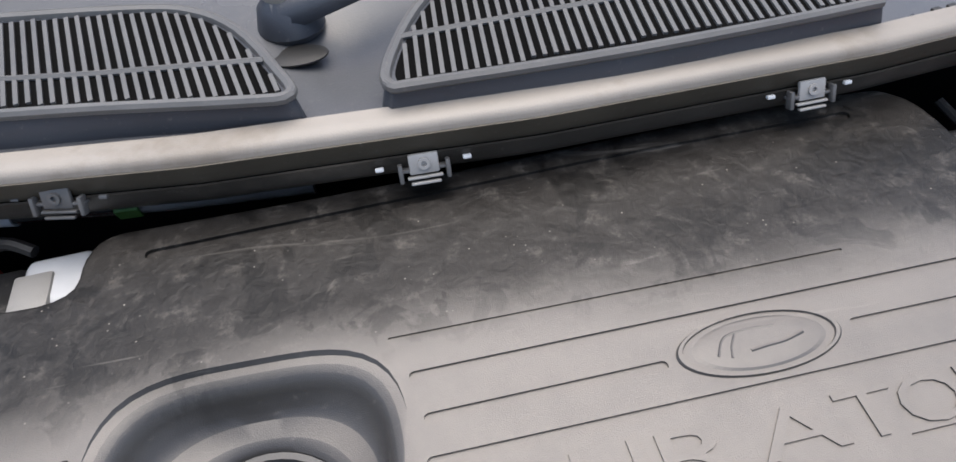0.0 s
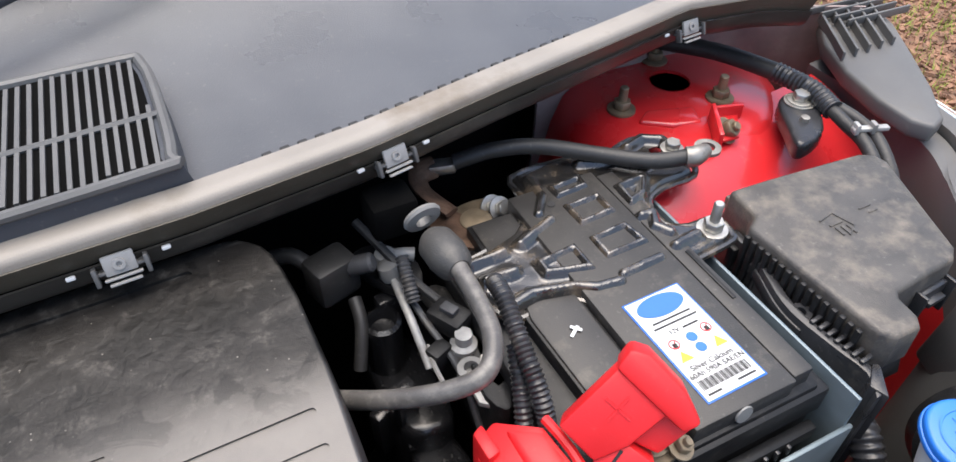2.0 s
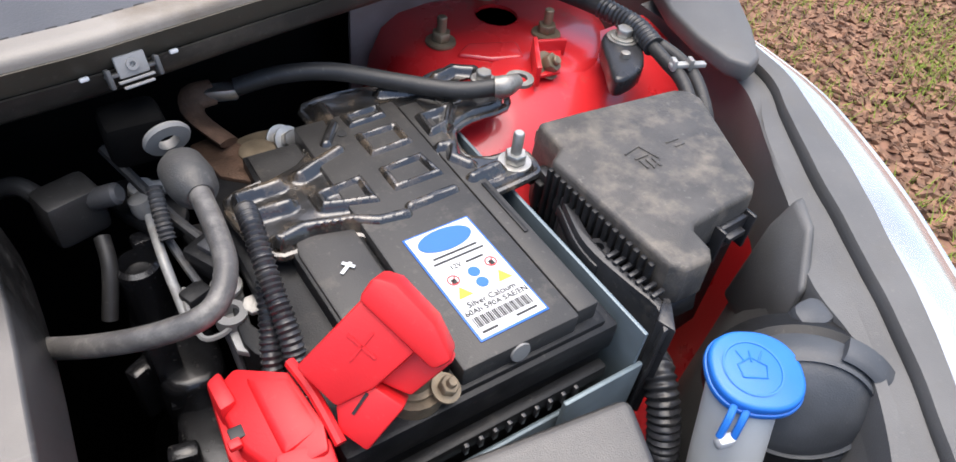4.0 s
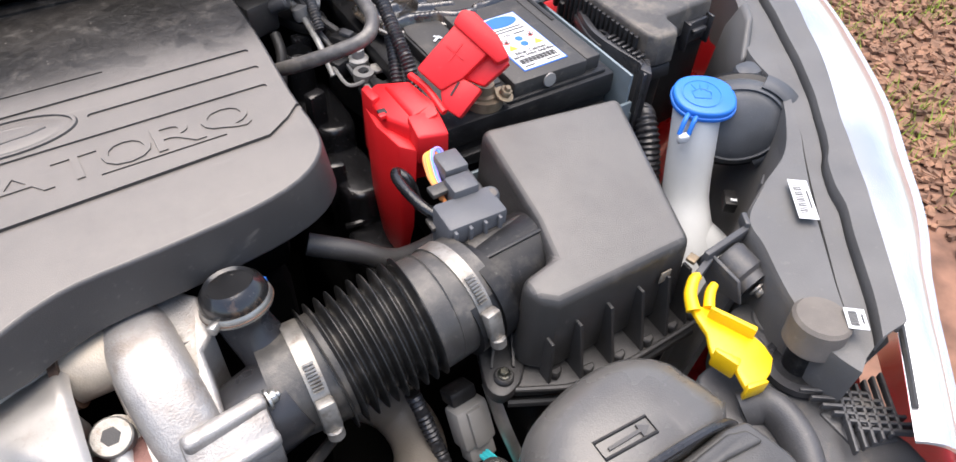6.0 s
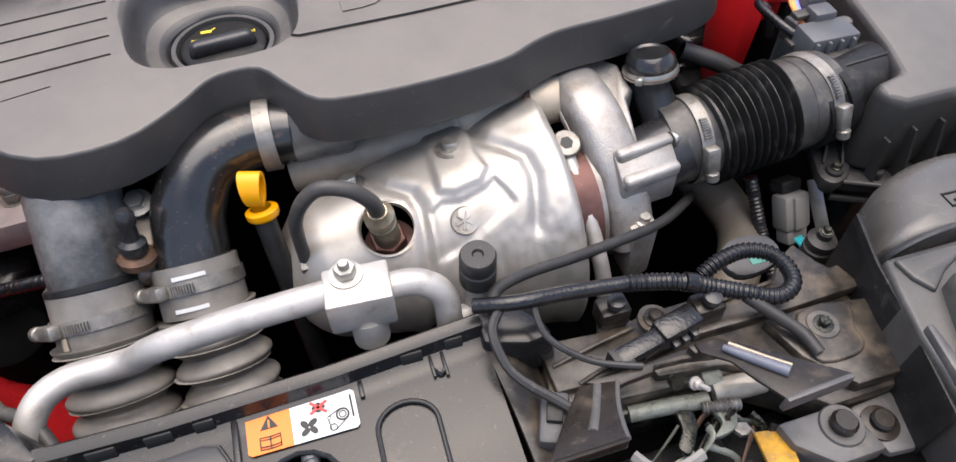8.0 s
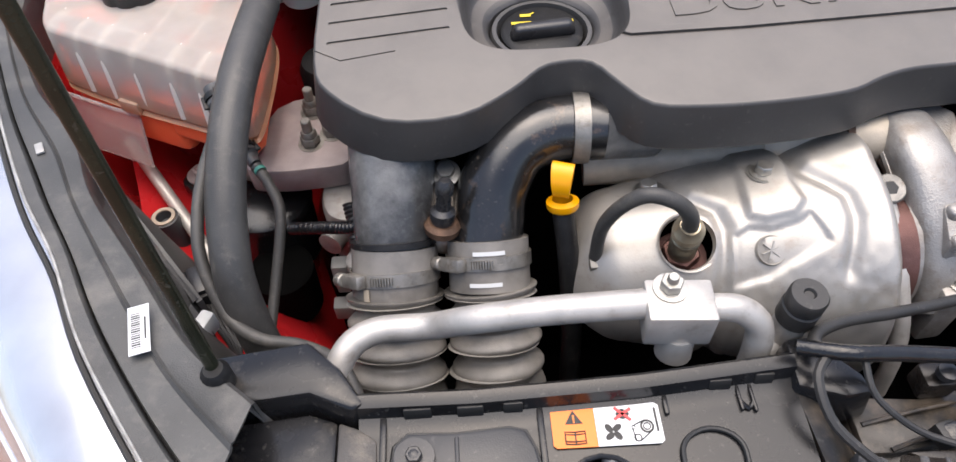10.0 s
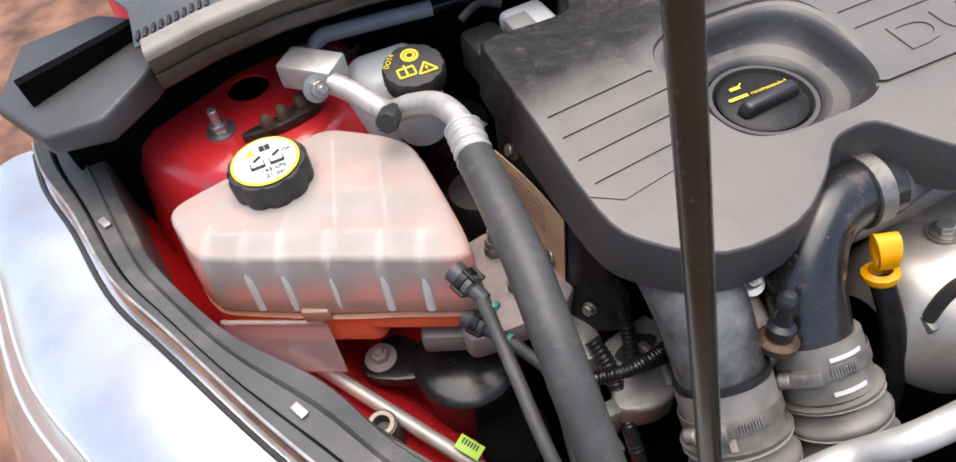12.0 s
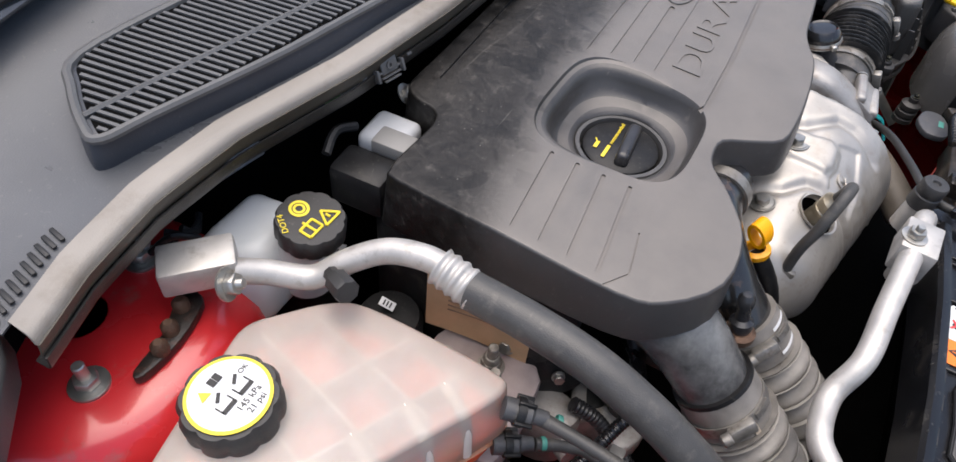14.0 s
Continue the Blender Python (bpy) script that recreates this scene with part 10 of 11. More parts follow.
def brake_reservoir():
    t = thing("brake_reservoir", (-0.455, 0.36, 0.76), "milky brake fluid reservoir with a black cap and yellow signs", "reservoir")
    part("body", loft([level(0.735, [(-0.52, 0.365), (-0.5, 0.345), (-0.44, 0.345), (-0.425, 0.37), (-0.43, 0.42), (-0.51, 0.42)]), level(0.79, [(-0.512, 0.368), (-0.494, 0.35), (-0.442, 0.35), (-0.43, 0.372), (-0.435, 0.412), (-0.505, 0.412)]), level(0.806, [(-0.5, 0.374), (-0.486, 0.358), (-0.45, 0.358), (-0.438, 0.376), (-0.445, 0.402), (-0.492, 0.402)])], 0.008, 4), MILK, t)
    part("neck", lathe([(0.022, -0.06), (0.023, 0.0)], 32, aim((-0.455, 0.338, 0.806), (0.0, -0.12, 1))), MILK, t)
    m = aim((-0.455, 0.335, 0.808), (0.0, -0.12, 1))
    part("cap", lathe([(0.0255, 0), (0.027, 0.003), (0.027, 0.016), (0.0255, 0.019), (0.0, 0.0195)], 60, m, 12, 0.0014), RUBBER, t)


brake_reservoir()


ACRUB = mat("dusty hose rubber", (0.055, 0.053, 0.05), 0.42, var=0.2, scale=50, bump=0.25, dust=(0.12, 0.11, 0.095), amount=0.12, dust_scale=70)


def ac_hose():
    t = thing("ac_hose", (-0.46, 0.15, 0.8), "dull aluminium air conditioning pipe crimped to a thick black hose", "hose")
    m = Matrix.Translation((-0.533, 0.367, 0.817)) @ Matrix.Rotation(radians(-42), 4, "Z")
    part("block", box(0.052, 0.03, 0.024, m, 0.003), PIPE, t)
    part("pipe", tube([(-0.525, 0.345, 0.829), (-0.508, 0.33, 0.82), (-0.49, 0.305, 0.812), (-0.472, 0.285, 0.826), (-0.458, 0.262, 0.838), (-0.452, 0.235, 0.843), (-0.452, 0.215, 0.842), (-0.455, 0.192, 0.836)], 0.0095, 16, 6), PIPE, t)
    part("nut", hexbolt((-0.537, 0.338, 0.832), (0.3, -0.75, 0.3), 0.008, 0.014), STEEL, t)
    part("crimp", ribbed([(-0.4525, 0.222, 0.8425), (-0.4535, 0.207, 0.84), (-0.455, 0.19, 0.836)], 0.0125, 0.0018, 0.0075, 20, 30), PIPE, t)
    part("hose", tube([(-0.4545, 0.195, 0.837), (-0.457, 0.15, 0.838), (-0.461, 0.1, 0.834), (-0.465, 0.055, 0.819), (-0.467, 0.018, 0.797), (-0.467, -0.005, 0.777), (-0.466, -0.022, 0.757), (-0.462, -0.036, 0.726), (-0.456, -0.046, 0.68), (-0.45, -0.05, 0.58)], 0.0142, 20, 6), ACRUB, t)
    part("valve", lathe([(0.006, 0), (0.006, 0.008), (0.009, 0.01), (0.0095, 0.026), (0.0085, 0.028), (0, 0.028)], 8, aim((-0.487, 0.29, 0.824), (-0.35, -0.7, 0.25))), RUBBER, t, "black valve cap")


ac_hose()

# ---- small things on the coolant side ----
FLAPM = clear("pinkish translucent sheet", (0.85, 0.75, 0.72), 0.25, 0.8, 0.05)


def tank_details():
    ob = [o for o in scene.objects if o.name == "coolant_tank"][0]
    for x, y in ((-0.662, 0.2375), (-0.637, 0.22), (-0.612, 0.2075), (-0.58, 0.1915), (-0.545, 0.174), (-0.518, 0.16)):
        line = [(x + 0.001, y - 0.0035, 0.742), (x + 0.002, y - 0.001, 0.768), (x + 0.003, y + 0.003, 0.786), (x + 0.006, y + 0.011, 0.794), (x + 0.012, y + 0.024, 0.7955)]
        part("rib", sweep(smooth_loop(line, 4, False), [0.0046] * len(smooth_loop(line, 4, False)), 14), TANKRIB, ob)
    part("tab", box(0.022, 0.006, 0.014, Matrix.Translation((-0.6, 0.1935, 0.731)) @ Matrix.Rotation(radians(-25), 4, "Z"), 0.002), TANK, ob)
    f = thing("tank_flap", (-0.63, 0.19, 0.72), "translucent pale plastic flap under the coolant tank", "flap")
    part("sheet", sheet(lambda u, v: Vector((-0.672 + 0.075 * u, 0.222 - 0.03 * u - 0.02 * v, 0.735 - 0.045 * v - 0.01 * u)), 6, 6, 0.002), FLAPM, f)
    part("fold", tube([(-0.672, 0.222, 0.7365), (-0.635, 0.207, 0.7315), (-0.597, 0.192, 0.7265)], 0.002, 8, 3), FLAPM, f)
    part("hem", tube([(-0.597, 0.192, 0.725), (-0.597, 0.182, 0.7025), (-0.597, 0.172, 0.68)], 0.0013, 6, 3), FLAPM, f)
    cap = [o for o in ob.children if o.name.startswith("filler_cap")][0]
    m = Matrix.Translation((-0.594, 0.286, 0.8225)) @ Matrix.Rotation(radians(2), 4, "Z")
    part("print", letters("145 kPa", 0.0062, 0.0002, m @ Matrix.Translation((0.004, -0.0125, 0))), INK_SHADE, cap)
    part("print", letters("21 psi", 0.0062, 0.0002, m @ Matrix.Translation((0.004, -0.0185, 0))), INK_SHADE, cap)
    part("print", letters("OK", 0.005, 0.0002, m @ Matrix.Translation((0.018, 0.004, 0))), INK_SHADE, cap)
    part("warning_triangle", prism([(-0.013, 0.009), (-0.005, 0.009), (-0.009, 0.016)], 0, 0.0005, 0, m=m), YINK, cap)
    part("book_sign", join(box(0.004, 0.006, 0.0005, m @ Matrix.Translation((0.0005, 0.0135, 0)), 0), box(0.004, 0.006, 0.0005, m @ Matrix.Translation((0.005, 0.0135, 0)), 0)), INK_SHADE, cap)
    for x in (-0.0065, 0.0085):
        sign = part("tank_sign", box(0.011, 0.003, 0.0005, m @ Matrix.Translation((x, -0.0065, 0)), 0), INK_SHADE, cap)
        for k in (-0.0052, 0.0052):
            part("tank_side", box(0.0008, 0.007, 0.0005, m @ Matrix.Translation((x + k, -0.0035, 0)), 0), INK_SHADE, sign)
        part("hand_sign", box(0.007, 0.0022, 0.0005, m @ Matrix.Translation((x + 0.001, 0.0035, 0)) @ Matrix.Rotation(0.6, 4, "Z"), 0), INK_SHADE, cap)


tank_details()


def brake_signs():
    ob = [o for o in scene.objects if o.name == "brake_reservoir"][0]
    m = aim((-0.455, 0.335, 0.808), (0.0, -0.12, 1)) @ Matrix.Translation((0, 0, 0.0196))
    r = Matrix.Rotation(radians(90), 4, "Z")
    ring = [lathe([(a, 0), (b, 0), (b, 0.0004), (a, 0.0004)], 24, m @ Matrix.Translation((0.001, 0.0115, 0))) for a, b in ((0.0028, 0.0047), (0.0056, 0.0078))]
    part("disc_sign", join(*ring), YINK, ob)
    part("triangle_sign", join(*[sweep([Vector(m @ Vector(p)) for p in seg], [0.00105] * 2, 6) for seg in (((0.001, -0.014, 0.0003), (0.017, -0.014, 0.0003)), ((0.017, -0.014, 0.0003), (0.009, -0.002, 0.0003)), ((0.009, -0.002, 0.0003), (0.001, -0.014, 0.0003)), ((0.009, -0.007, 0.0003), (0.009, -0.011, 0.0003)))]), YINK, ob)
    part("book_sign", join(*[sweep([Vector(m @ Vector(p)) for p in seg], [0.00105] * 2, 6) for seg in (((-0.015, -0.012, 0.0003), (-0.001, -0.012, 0.0003)), ((-0.015, -0.002, 0.0003), (-0.001, -0.002, 0.0003)), ((-0.015, -0.012, 0.0003), (-0.015, -0.002, 0.0003)), ((-0.008, -0.013, 0.0003), (-0.008, 0.001, 0.0003)), ((-0.001, -0.012, 0.0003), (-0.001, -0.002, 0.0003)))]), YINK, ob)
    part("print", letters("DOT4", 0.0066, 0.0003, m @ Matrix.Translation((-0.0175, 0.0115, 0.0002)) @ Matrix.Rotation(radians(55), 4, "Z")), YINK, ob)


brake_signs()


def tower_bracket():
    t = thing("tower_clip", (-0.57, 0.374, 0.79), "black and rusty steel clip strip on the red tower", "bracket")
    part("strip", prism(smooth_loop([(-0.606, 0.364, 0), (-0.575, 0.37, 0), (-0.545, 0.385, 0), (-0.536, 0.38, 0), (-0.54, 0.366, 0), (-0.572, 0.356, 0), (-0.605, 0.356, 0)], 3), 0.786, 0.795, 0.002), RUSTK, t)
    for x, y in ((-0.57, 0.366), (-0.552, 0.374), (-0.585, 0.36)):
        part("stud", lathe([(0.006, 0), (0.006, 0.008), (0.003, 0.012), (0, 0.012)], 12, Matrix.Translation((x, y, 0.794))), RUSTY, t)


RUSTK = mat("rusty black strip", (0.02, 0.015, 0.012), 0.4, var=0.4, scale=60, bump=0.3, dust=(0.13, 0.05, 0.03), amount=0.2, dust_scale=90)
tower_bracket()


def left_rear():
    t = thing("brake_pipe", (-0.45, 0.42, 0.82), "satin steel vacuum pipe under the cowl", "pipe")
    part("pipe", tube([(-0.53, 0.44, 0.795), (-0.512, 0.4465, 0.806), (-0.495, 0.4447, 0.8076), (-0.426, 0.4329, 0.8103), (-0.405, 0.429, 0.811)], 0.0078, 16, 5), GREYL, t)
    part("hose", tube([(-0.406, 0.4292, 0.811), (-0.38, 0.4255, 0.812), (-0.33, 0.417, 0.813)], 0.0062, 14, 4), TAPE, t, "glossy black hose")
    part("sleeve", tube([(-0.3335, 0.4175, 0.813), (-0.317, 0.415, 0.8145)], 0.0085, 6, 2), SLEEVEG, t, "dull green sleeve")
    part("pipe_end", tube([(-0.318, 0.415, 0.8145), (-0.29, 0.41, 0.816), (-0.2, 0.4, 0.82)], 0.006, 12, 4), GREYP, t)
    for k in range(4):
        part("clutter", tube([(-0.53 + 0.008 * k, 0.425 - 0.01 * (k % 2), 0.8 + 0.004 * k), (-0.518 + 0.007 * k, 0.412, 0.815 - 0.005 * k), (-0.5 + 0.006 * k, 0.406 + 0.006 * k, 0.8)], 0.0028, 8, 4), BLACK, t)
    c = thing("injector_plug", (-0.345, 0.345, 0.8), "pale grey plastic plug at the cover's rear corner", "connector")
    m = Matrix.Translation((-0.346, 0.336, 0.808)) @ Matrix.Rotation(radians(4), 4, "Z")
    part("body", box(0.042, 0.042, 0.028, m, 0.007, 3), GREYL, c)
    part("lip", box(0.022, 0.034, 0.014, m @ Matrix.Translation((-0.012, -0.012, 0.016)), 0.002), GREYP, c)
    part("socket", box(0.036, 0.05, 0.04, m @ Matrix.Translation((-0.04, 0.0, -0.02)), 0.006), BLACK, c)
    part("bracket", tube([(-0.4, 0.36, 0.835), (-0.38, 0.365, 0.842), (-0.362, 0.358, 0.838)], 0.004, 8, 4), BLACK, c)
    part("bolt", hexbolt((-0.298, 0.352, 0.832), (0.2, -0.6, 0.6), 0.007), STEEL, c)
    k = thing("card_tag", (-0.405, 0.19, 0.74), "tan card tag beside the engine cover", "tag")
    part("card", sheet(lambda u, v: Vector((-0.421 + 0.017 * u + 0.003 * math.sin(3 * u), 0.25 - 0.09 * u, 0.782 - 0.07 * v - 0.008 * v * u - 0.006 * u)), 8, 6, 0.0008), CARD, k)
    for i in range(6):
        part("print_line", sheet(lambda u, v, i=i: Vector((-0.4216 + 0.017 * (0.2 + 0.5 * u) + 0.003 * math.sin(3 * (0.2 + 0.5 * u)), 0.232 - 0.045 * u, 0.771 - 0.006 * i - 0.0016 * v - 0.003 * u)), 4, 1, 0.0003), PRINTM, k)
    s = thing("timing_cover", (-0.395, 0.2, 0.7), "black plastic timing cover with a bolt", "timing cover")
    part("shell", prism(smooth_loop([(-0.40, 0.30, 0), (-0.375, 0.31, 0), (-0.37, 0.14, 0), (-0.39, 0.142, 0), (-0.402, 0.17, 0)], 3), 0.55, 0.79, 0.006), BLACK, s)
    part("bolt", hexbolt((-0.402, 0.252, 0.772), (-1, 0, 0.4), 0.006), STEEL, s)
    part("bolt", hexbolt((-0.402, 0.18, 0.71), (-1, 0, 0.4), 0.006), STEEL, s)
    part("pulley", lathe([(0.0, 0), (0.03, 0), (0.032, 0.004), (0.028, 0.01), (0.0, 0.012)], 28, aim((-0.383, 0.14, 0.69), (-0.8, -0.5, 0.3))), BLACK, s)


SLEEVEG = mat("dull green sleeve", (0.06, 0.16, 0.03), 0.5, var=0.25, scale=80, bump=0.3)
GREYL = mat("pale grey plastic", (0.4, 0.41, 0.42), 0.45, var=0.08, scale=40, bump=0.15)
PRINTM = mat("faded print", (0.3, 0.2, 0.13), 0.8, var=0.2)
left_rear()


def engine_mount():
    t = thing("engine_mount", (-0.45, 0.2, 0.66), "grey cast engine mount bracket with studs and nuts", "engine mount")
    part("bracket", prism(smooth_loop([(-0.50, 0.15, 0), (-0.48, 0.225, 0), (-0.43, 0.24, 0), (-0.4, 0.225, 0), (-0.4, 0.15, 0), (-0.44, 0.138, 0), (-0.48, 0.138, 0)], 3), 0.67, 0.70, 0.004), MOUNTM, t)
    for x, y in ((-0.4435, 0.2155), (-0.441, 0.1715), (-0.4215, 0.184)):
        part("nut", join(hexbolt((x, y, 0.699), (0, 0, 1), 0.0095, 0.03, 1.3), lathe([(0.0075, 0.008), (0.0075, 0.015), (0.006, 0.017)], 12, Matrix.Translation((x, y, 0.699)))), BAND, t)
    part("arm", prism(smooth_loop([(-0.43, 0.16, 0), (-0.4, 0.165, 0), (-0.39, 0.13, 0), (-0.4, 0.1, 0), (-0.425, 0.105, 0), (-0.435, 0.13, 0)], 3), 0.60, 0.67, 0.008), ALU, t)
    part("boss", lathe([(0.0, 0), (0.012, 0), (0.012, 0.03), (0, 0.032)], 18, aim((-0.415, 0.12, 0.64), (-0.5, -1, 0.1))), ALU, t)
    part("cup", lathe([(0.043, -0.08), (0.045, -0.01), (0.047, -0.008), (0.047, 0.0), (0.04, 0.006), (0.0, 0.008)], 36, Matrix.Translation((-0.5, 0.162, 0.64))), GLOSSB, t, "glossy black mount cup")
    part("cup_foot", prism(smooth_loop([(-0.58, 0.205, 0), (-0.545, 0.215, 0), (-0.52, 0.17, 0), (-0.55, 0.165, 0), (-0.585, 0.185, 0)], 3), 0.625, 0.64, 0.003), GLOSSB, t)
    part("foot_bolt", hexbolt((-0.568, 0.196, 0.641), (0, 0, 1), 0.008, 0.012, 1.8), MOUNTM, t)
    # Near-black colour stands for the shade round this step of the mount.
    part("cup_step", lathe([(0.03, -0.06), (0.032, 0.0), (0.027, 0.004), (0, 0.005)], 28, Matrix.Translation((-0.485, 0.1, 0.6))), DEEP_SHADE, t)
    r = thing("rubber_block", (-0.49, 0.17, 0.65), "grey rough rubber stop beneath the coolant tank", "rubber stop")
    part("block", box(0.06, 0.03, 0.025, Matrix.Translation((-0.5, 0.165, 0.672)) @ Matrix.Rotation(-0.4, 4, "Z"), 0.006), GREYRUB, r)


def pipe_studs():
    t = thing("stud_bracket", (-0.315, 0.05, 0.72), "grey cast bracket with stacked nuts between the charge pipes", "bracket")
    part("strap", prism(smooth_loop([(-0.33, 0.03, 0), (-0.327, 0.06, 0), (-0.307, 0.062, 0), (-0.305, 0.03, 0), (-0.31, 0.012, 0), (-0.325, 0.012, 0)], 4), 0.725, 0.748, 0.006, 4, top=lambda x, y: 0.4 * (y - 0.03)), RUSTB, t)
    part("base_ring", lathe([(0.0, -0.006), (0.013, -0.006), (0.014, 0.0), (0.011, 0.003), (0.0, 0.004)], 20, aim((-0.3175, 0.0165, 0.757), (0.12, 0.2, 0.95))), RUSTY, t)
    part("knob", lathe([(0.008, 0), (0.0095, 0.004), (0.0095, 0.01), (0.006, 0.013), (0.0055, 0.024), (0.0068, 0.027), (0.0068, 0.034), (0.004, 0.038), (0, 0.039)], 20, aim((-0.3175, 0.0165, 0.76), (0.12, 0.2, 0.95))), SATIN, t, "black plastic knob")
    part("nut", hexbolt((-0.313, 0.058, 0.768), (0, -0.3, 0.9), 0.0075, 0.008), STEEL, t)
    part("wall", prism([(-0.335, 0.05), (-0.3, 0.055), (-0.3, 0.075), (-0.335, 0.075)], 0.68, 0.75, 0.004), RUSTB, t)


RUSTB = mat("dirty brown cast bracket", (0.19, 0.165, 0.14), 0.36, metal=0.5, var=0.4, scale=60, bump=0.4, dust=(0.16, 0.07, 0.035), amount=0.22, dust_scale=70)
MOUNTM = mat("pink-grey overspray casting", (0.36, 0.3, 0.29), 0.55, metal=0.3, var=0.2, scale=40, bump=0.4)
engine_mount()
pipe_studs()


def left_lines():
    t = thing("silver_rod", (-0.57, 0.13, 0.65), "thin bright steel rod with a green tag", "rod")
    part("rod", tube([(-0.636, 0.222, 0.67), (-0.59, 0.16, 0.651), (-0.543, 0.097, 0.632), (-0.48, 0.012, 0.606)], 0.0062, 12, 4), PIPE, t)
    m = Matrix.Translation((-0.5275, 0.086, 0.641)) @ Matrix.Rotation(-0.93, 4, "Z") @ Matrix.Rotation(0.2, 4, "Y")
    part("tag", box(0.022, 0.013, 0.001, m, 0.0003), GINK, t, "green printed tag")
    part("tag_print", join(*[box(0.0014, 0.005, 0.0004, m @ Matrix.Translation((-0.007 + 0.0026 * i, 0.002, 0.001)), 0) for i in range(6)]), INK_SHADE, t)
    for at, ax, line, name, dab in (
        ((-0.494, 0.132, 0.792), (0.35, -0.9, -0.2), [(-0.488, 0.117, 0.787), (-0.49, 0.09, 0.79), (-0.492, 0.05, 0.788), (-0.493, 0.018, 0.778), (-0.49, -0.01, 0.762), (-0.474, -0.04, 0.738), (-0.45, -0.058, 0.733), (-0.42, -0.065, 0.732), (-0.39, -0.085, 0.735), (-0.375, -0.115, 0.72)], "bleed_hose", 1),
        ((-0.49, 0.136, 0.73), (0.55, -0.8, -0.1), [(-0.478, 0.118, 0.727), (-0.466, 0.1, 0.722), (-0.456, 0.075, 0.712), (-0.462, 0.03, 0.68), (-0.47, -0.03, 0.65)], "return_hose", 1),
    ):
        h = thing(name, at, "thin grey-black hose on a quick connector at the coolant tank", "hose", "tank hoses")
        m = aim(at, ax) @ Matrix.Scale(0.78, 4)
        part("hose", tube(line, [0.0055] + [0.0047] * (len(line) - 1), 12, 6), GREYDARK, h)
        part("stub", lathe([(0.0, -0.014), (0.0105, -0.014), (0.0105, 0.004), (0.0115, 0.005), (0.0115, 0.01), (0.008, 0.013), (0.0068, 0.026), (0.0, 0.026)], 22, m), CARRM, h, "grey connector stub")
        part("clip", join(lathe([(0.0112, -0.003), (0.0132, -0.003), (0.0132, 0.004), (0.0112, 0.004)], 22, m), *[box(0.006, 0.003, 0.016, m @ Matrix.Rotation(k, 4, "Z") @ Matrix.Translation((0.0125, 0, -0.004)), 0.001) for k in (0.3, 1.5, 2.9, 4.6)]), BLACK, h, "black locking clip")
        part("paint_dab", lathe([(0.0064, 0.034), (0.007, 0.035), (0.007, 0.038), (0.0064, 0.039)], 14, m), TEALM, h)
    s = thing("suspension_bolt", (-0.484, 0.124, 0.5), "steel bolt on the red chassis leg", "bolt")
    part("bolt", hexbolt((-0.49, 0.12, 0.5), (0, 0, 1), 0.014), STEEL, s)
    g = thing("loom_plug", (-0.4, 0.05, 0.66), "black ribbed loom with grey plugs behind the charge pipes", "loom")
    part("loom", ribbed([(-0.405, 0.11, 0.68), (-0.4, 0.085, 0.665), (-0.402, 0.05, 0.63), (-0.4, 0.02, 0.58)], 0.006, 0.0012, 0.004, 10, 30), SATIN, g)
    part("plug", box(0.014, 0.014, 0.04, Matrix.Translation((-0.415, 0.06, 0.62)), 0.002), GREYP, g)
    part("plug", box(0.02, 0.014, 0.02, Matrix.Translation((-0.418, 0.05, 0.59)), 0.002), GREYP, g)
    p = thing("lamp_pillar", (-0.56, 0.06, 0.7), "dark plastic pillar with a brass insert behind the headlamp", "pillar")
    part("pillar", lathe([(0.015, -0.06), (0.013, 0.0), (0.008, 0.001), (0.006, -0.008)], 20, Matrix.Translation((-0.586, 0.128, 0.656))), CARRM, p)
    part("insert", lathe([(0.0075, 0), (0.011, 0), (0.011, 0.0015), (0.0075, 0.0015)], 20, Matrix.Translation((-0.586, 0.128, 0.6565))), TAN, p)
    part("wall", sheet(lambda u, v: Vector((-0.615 + 0.11 * u, 0.11 - 0.14 * u, 0.70 - 0.1 * v - 0.03 * math.sin(3 * u))), 12, 6, 0.006), CARRM, p)


left_lines()


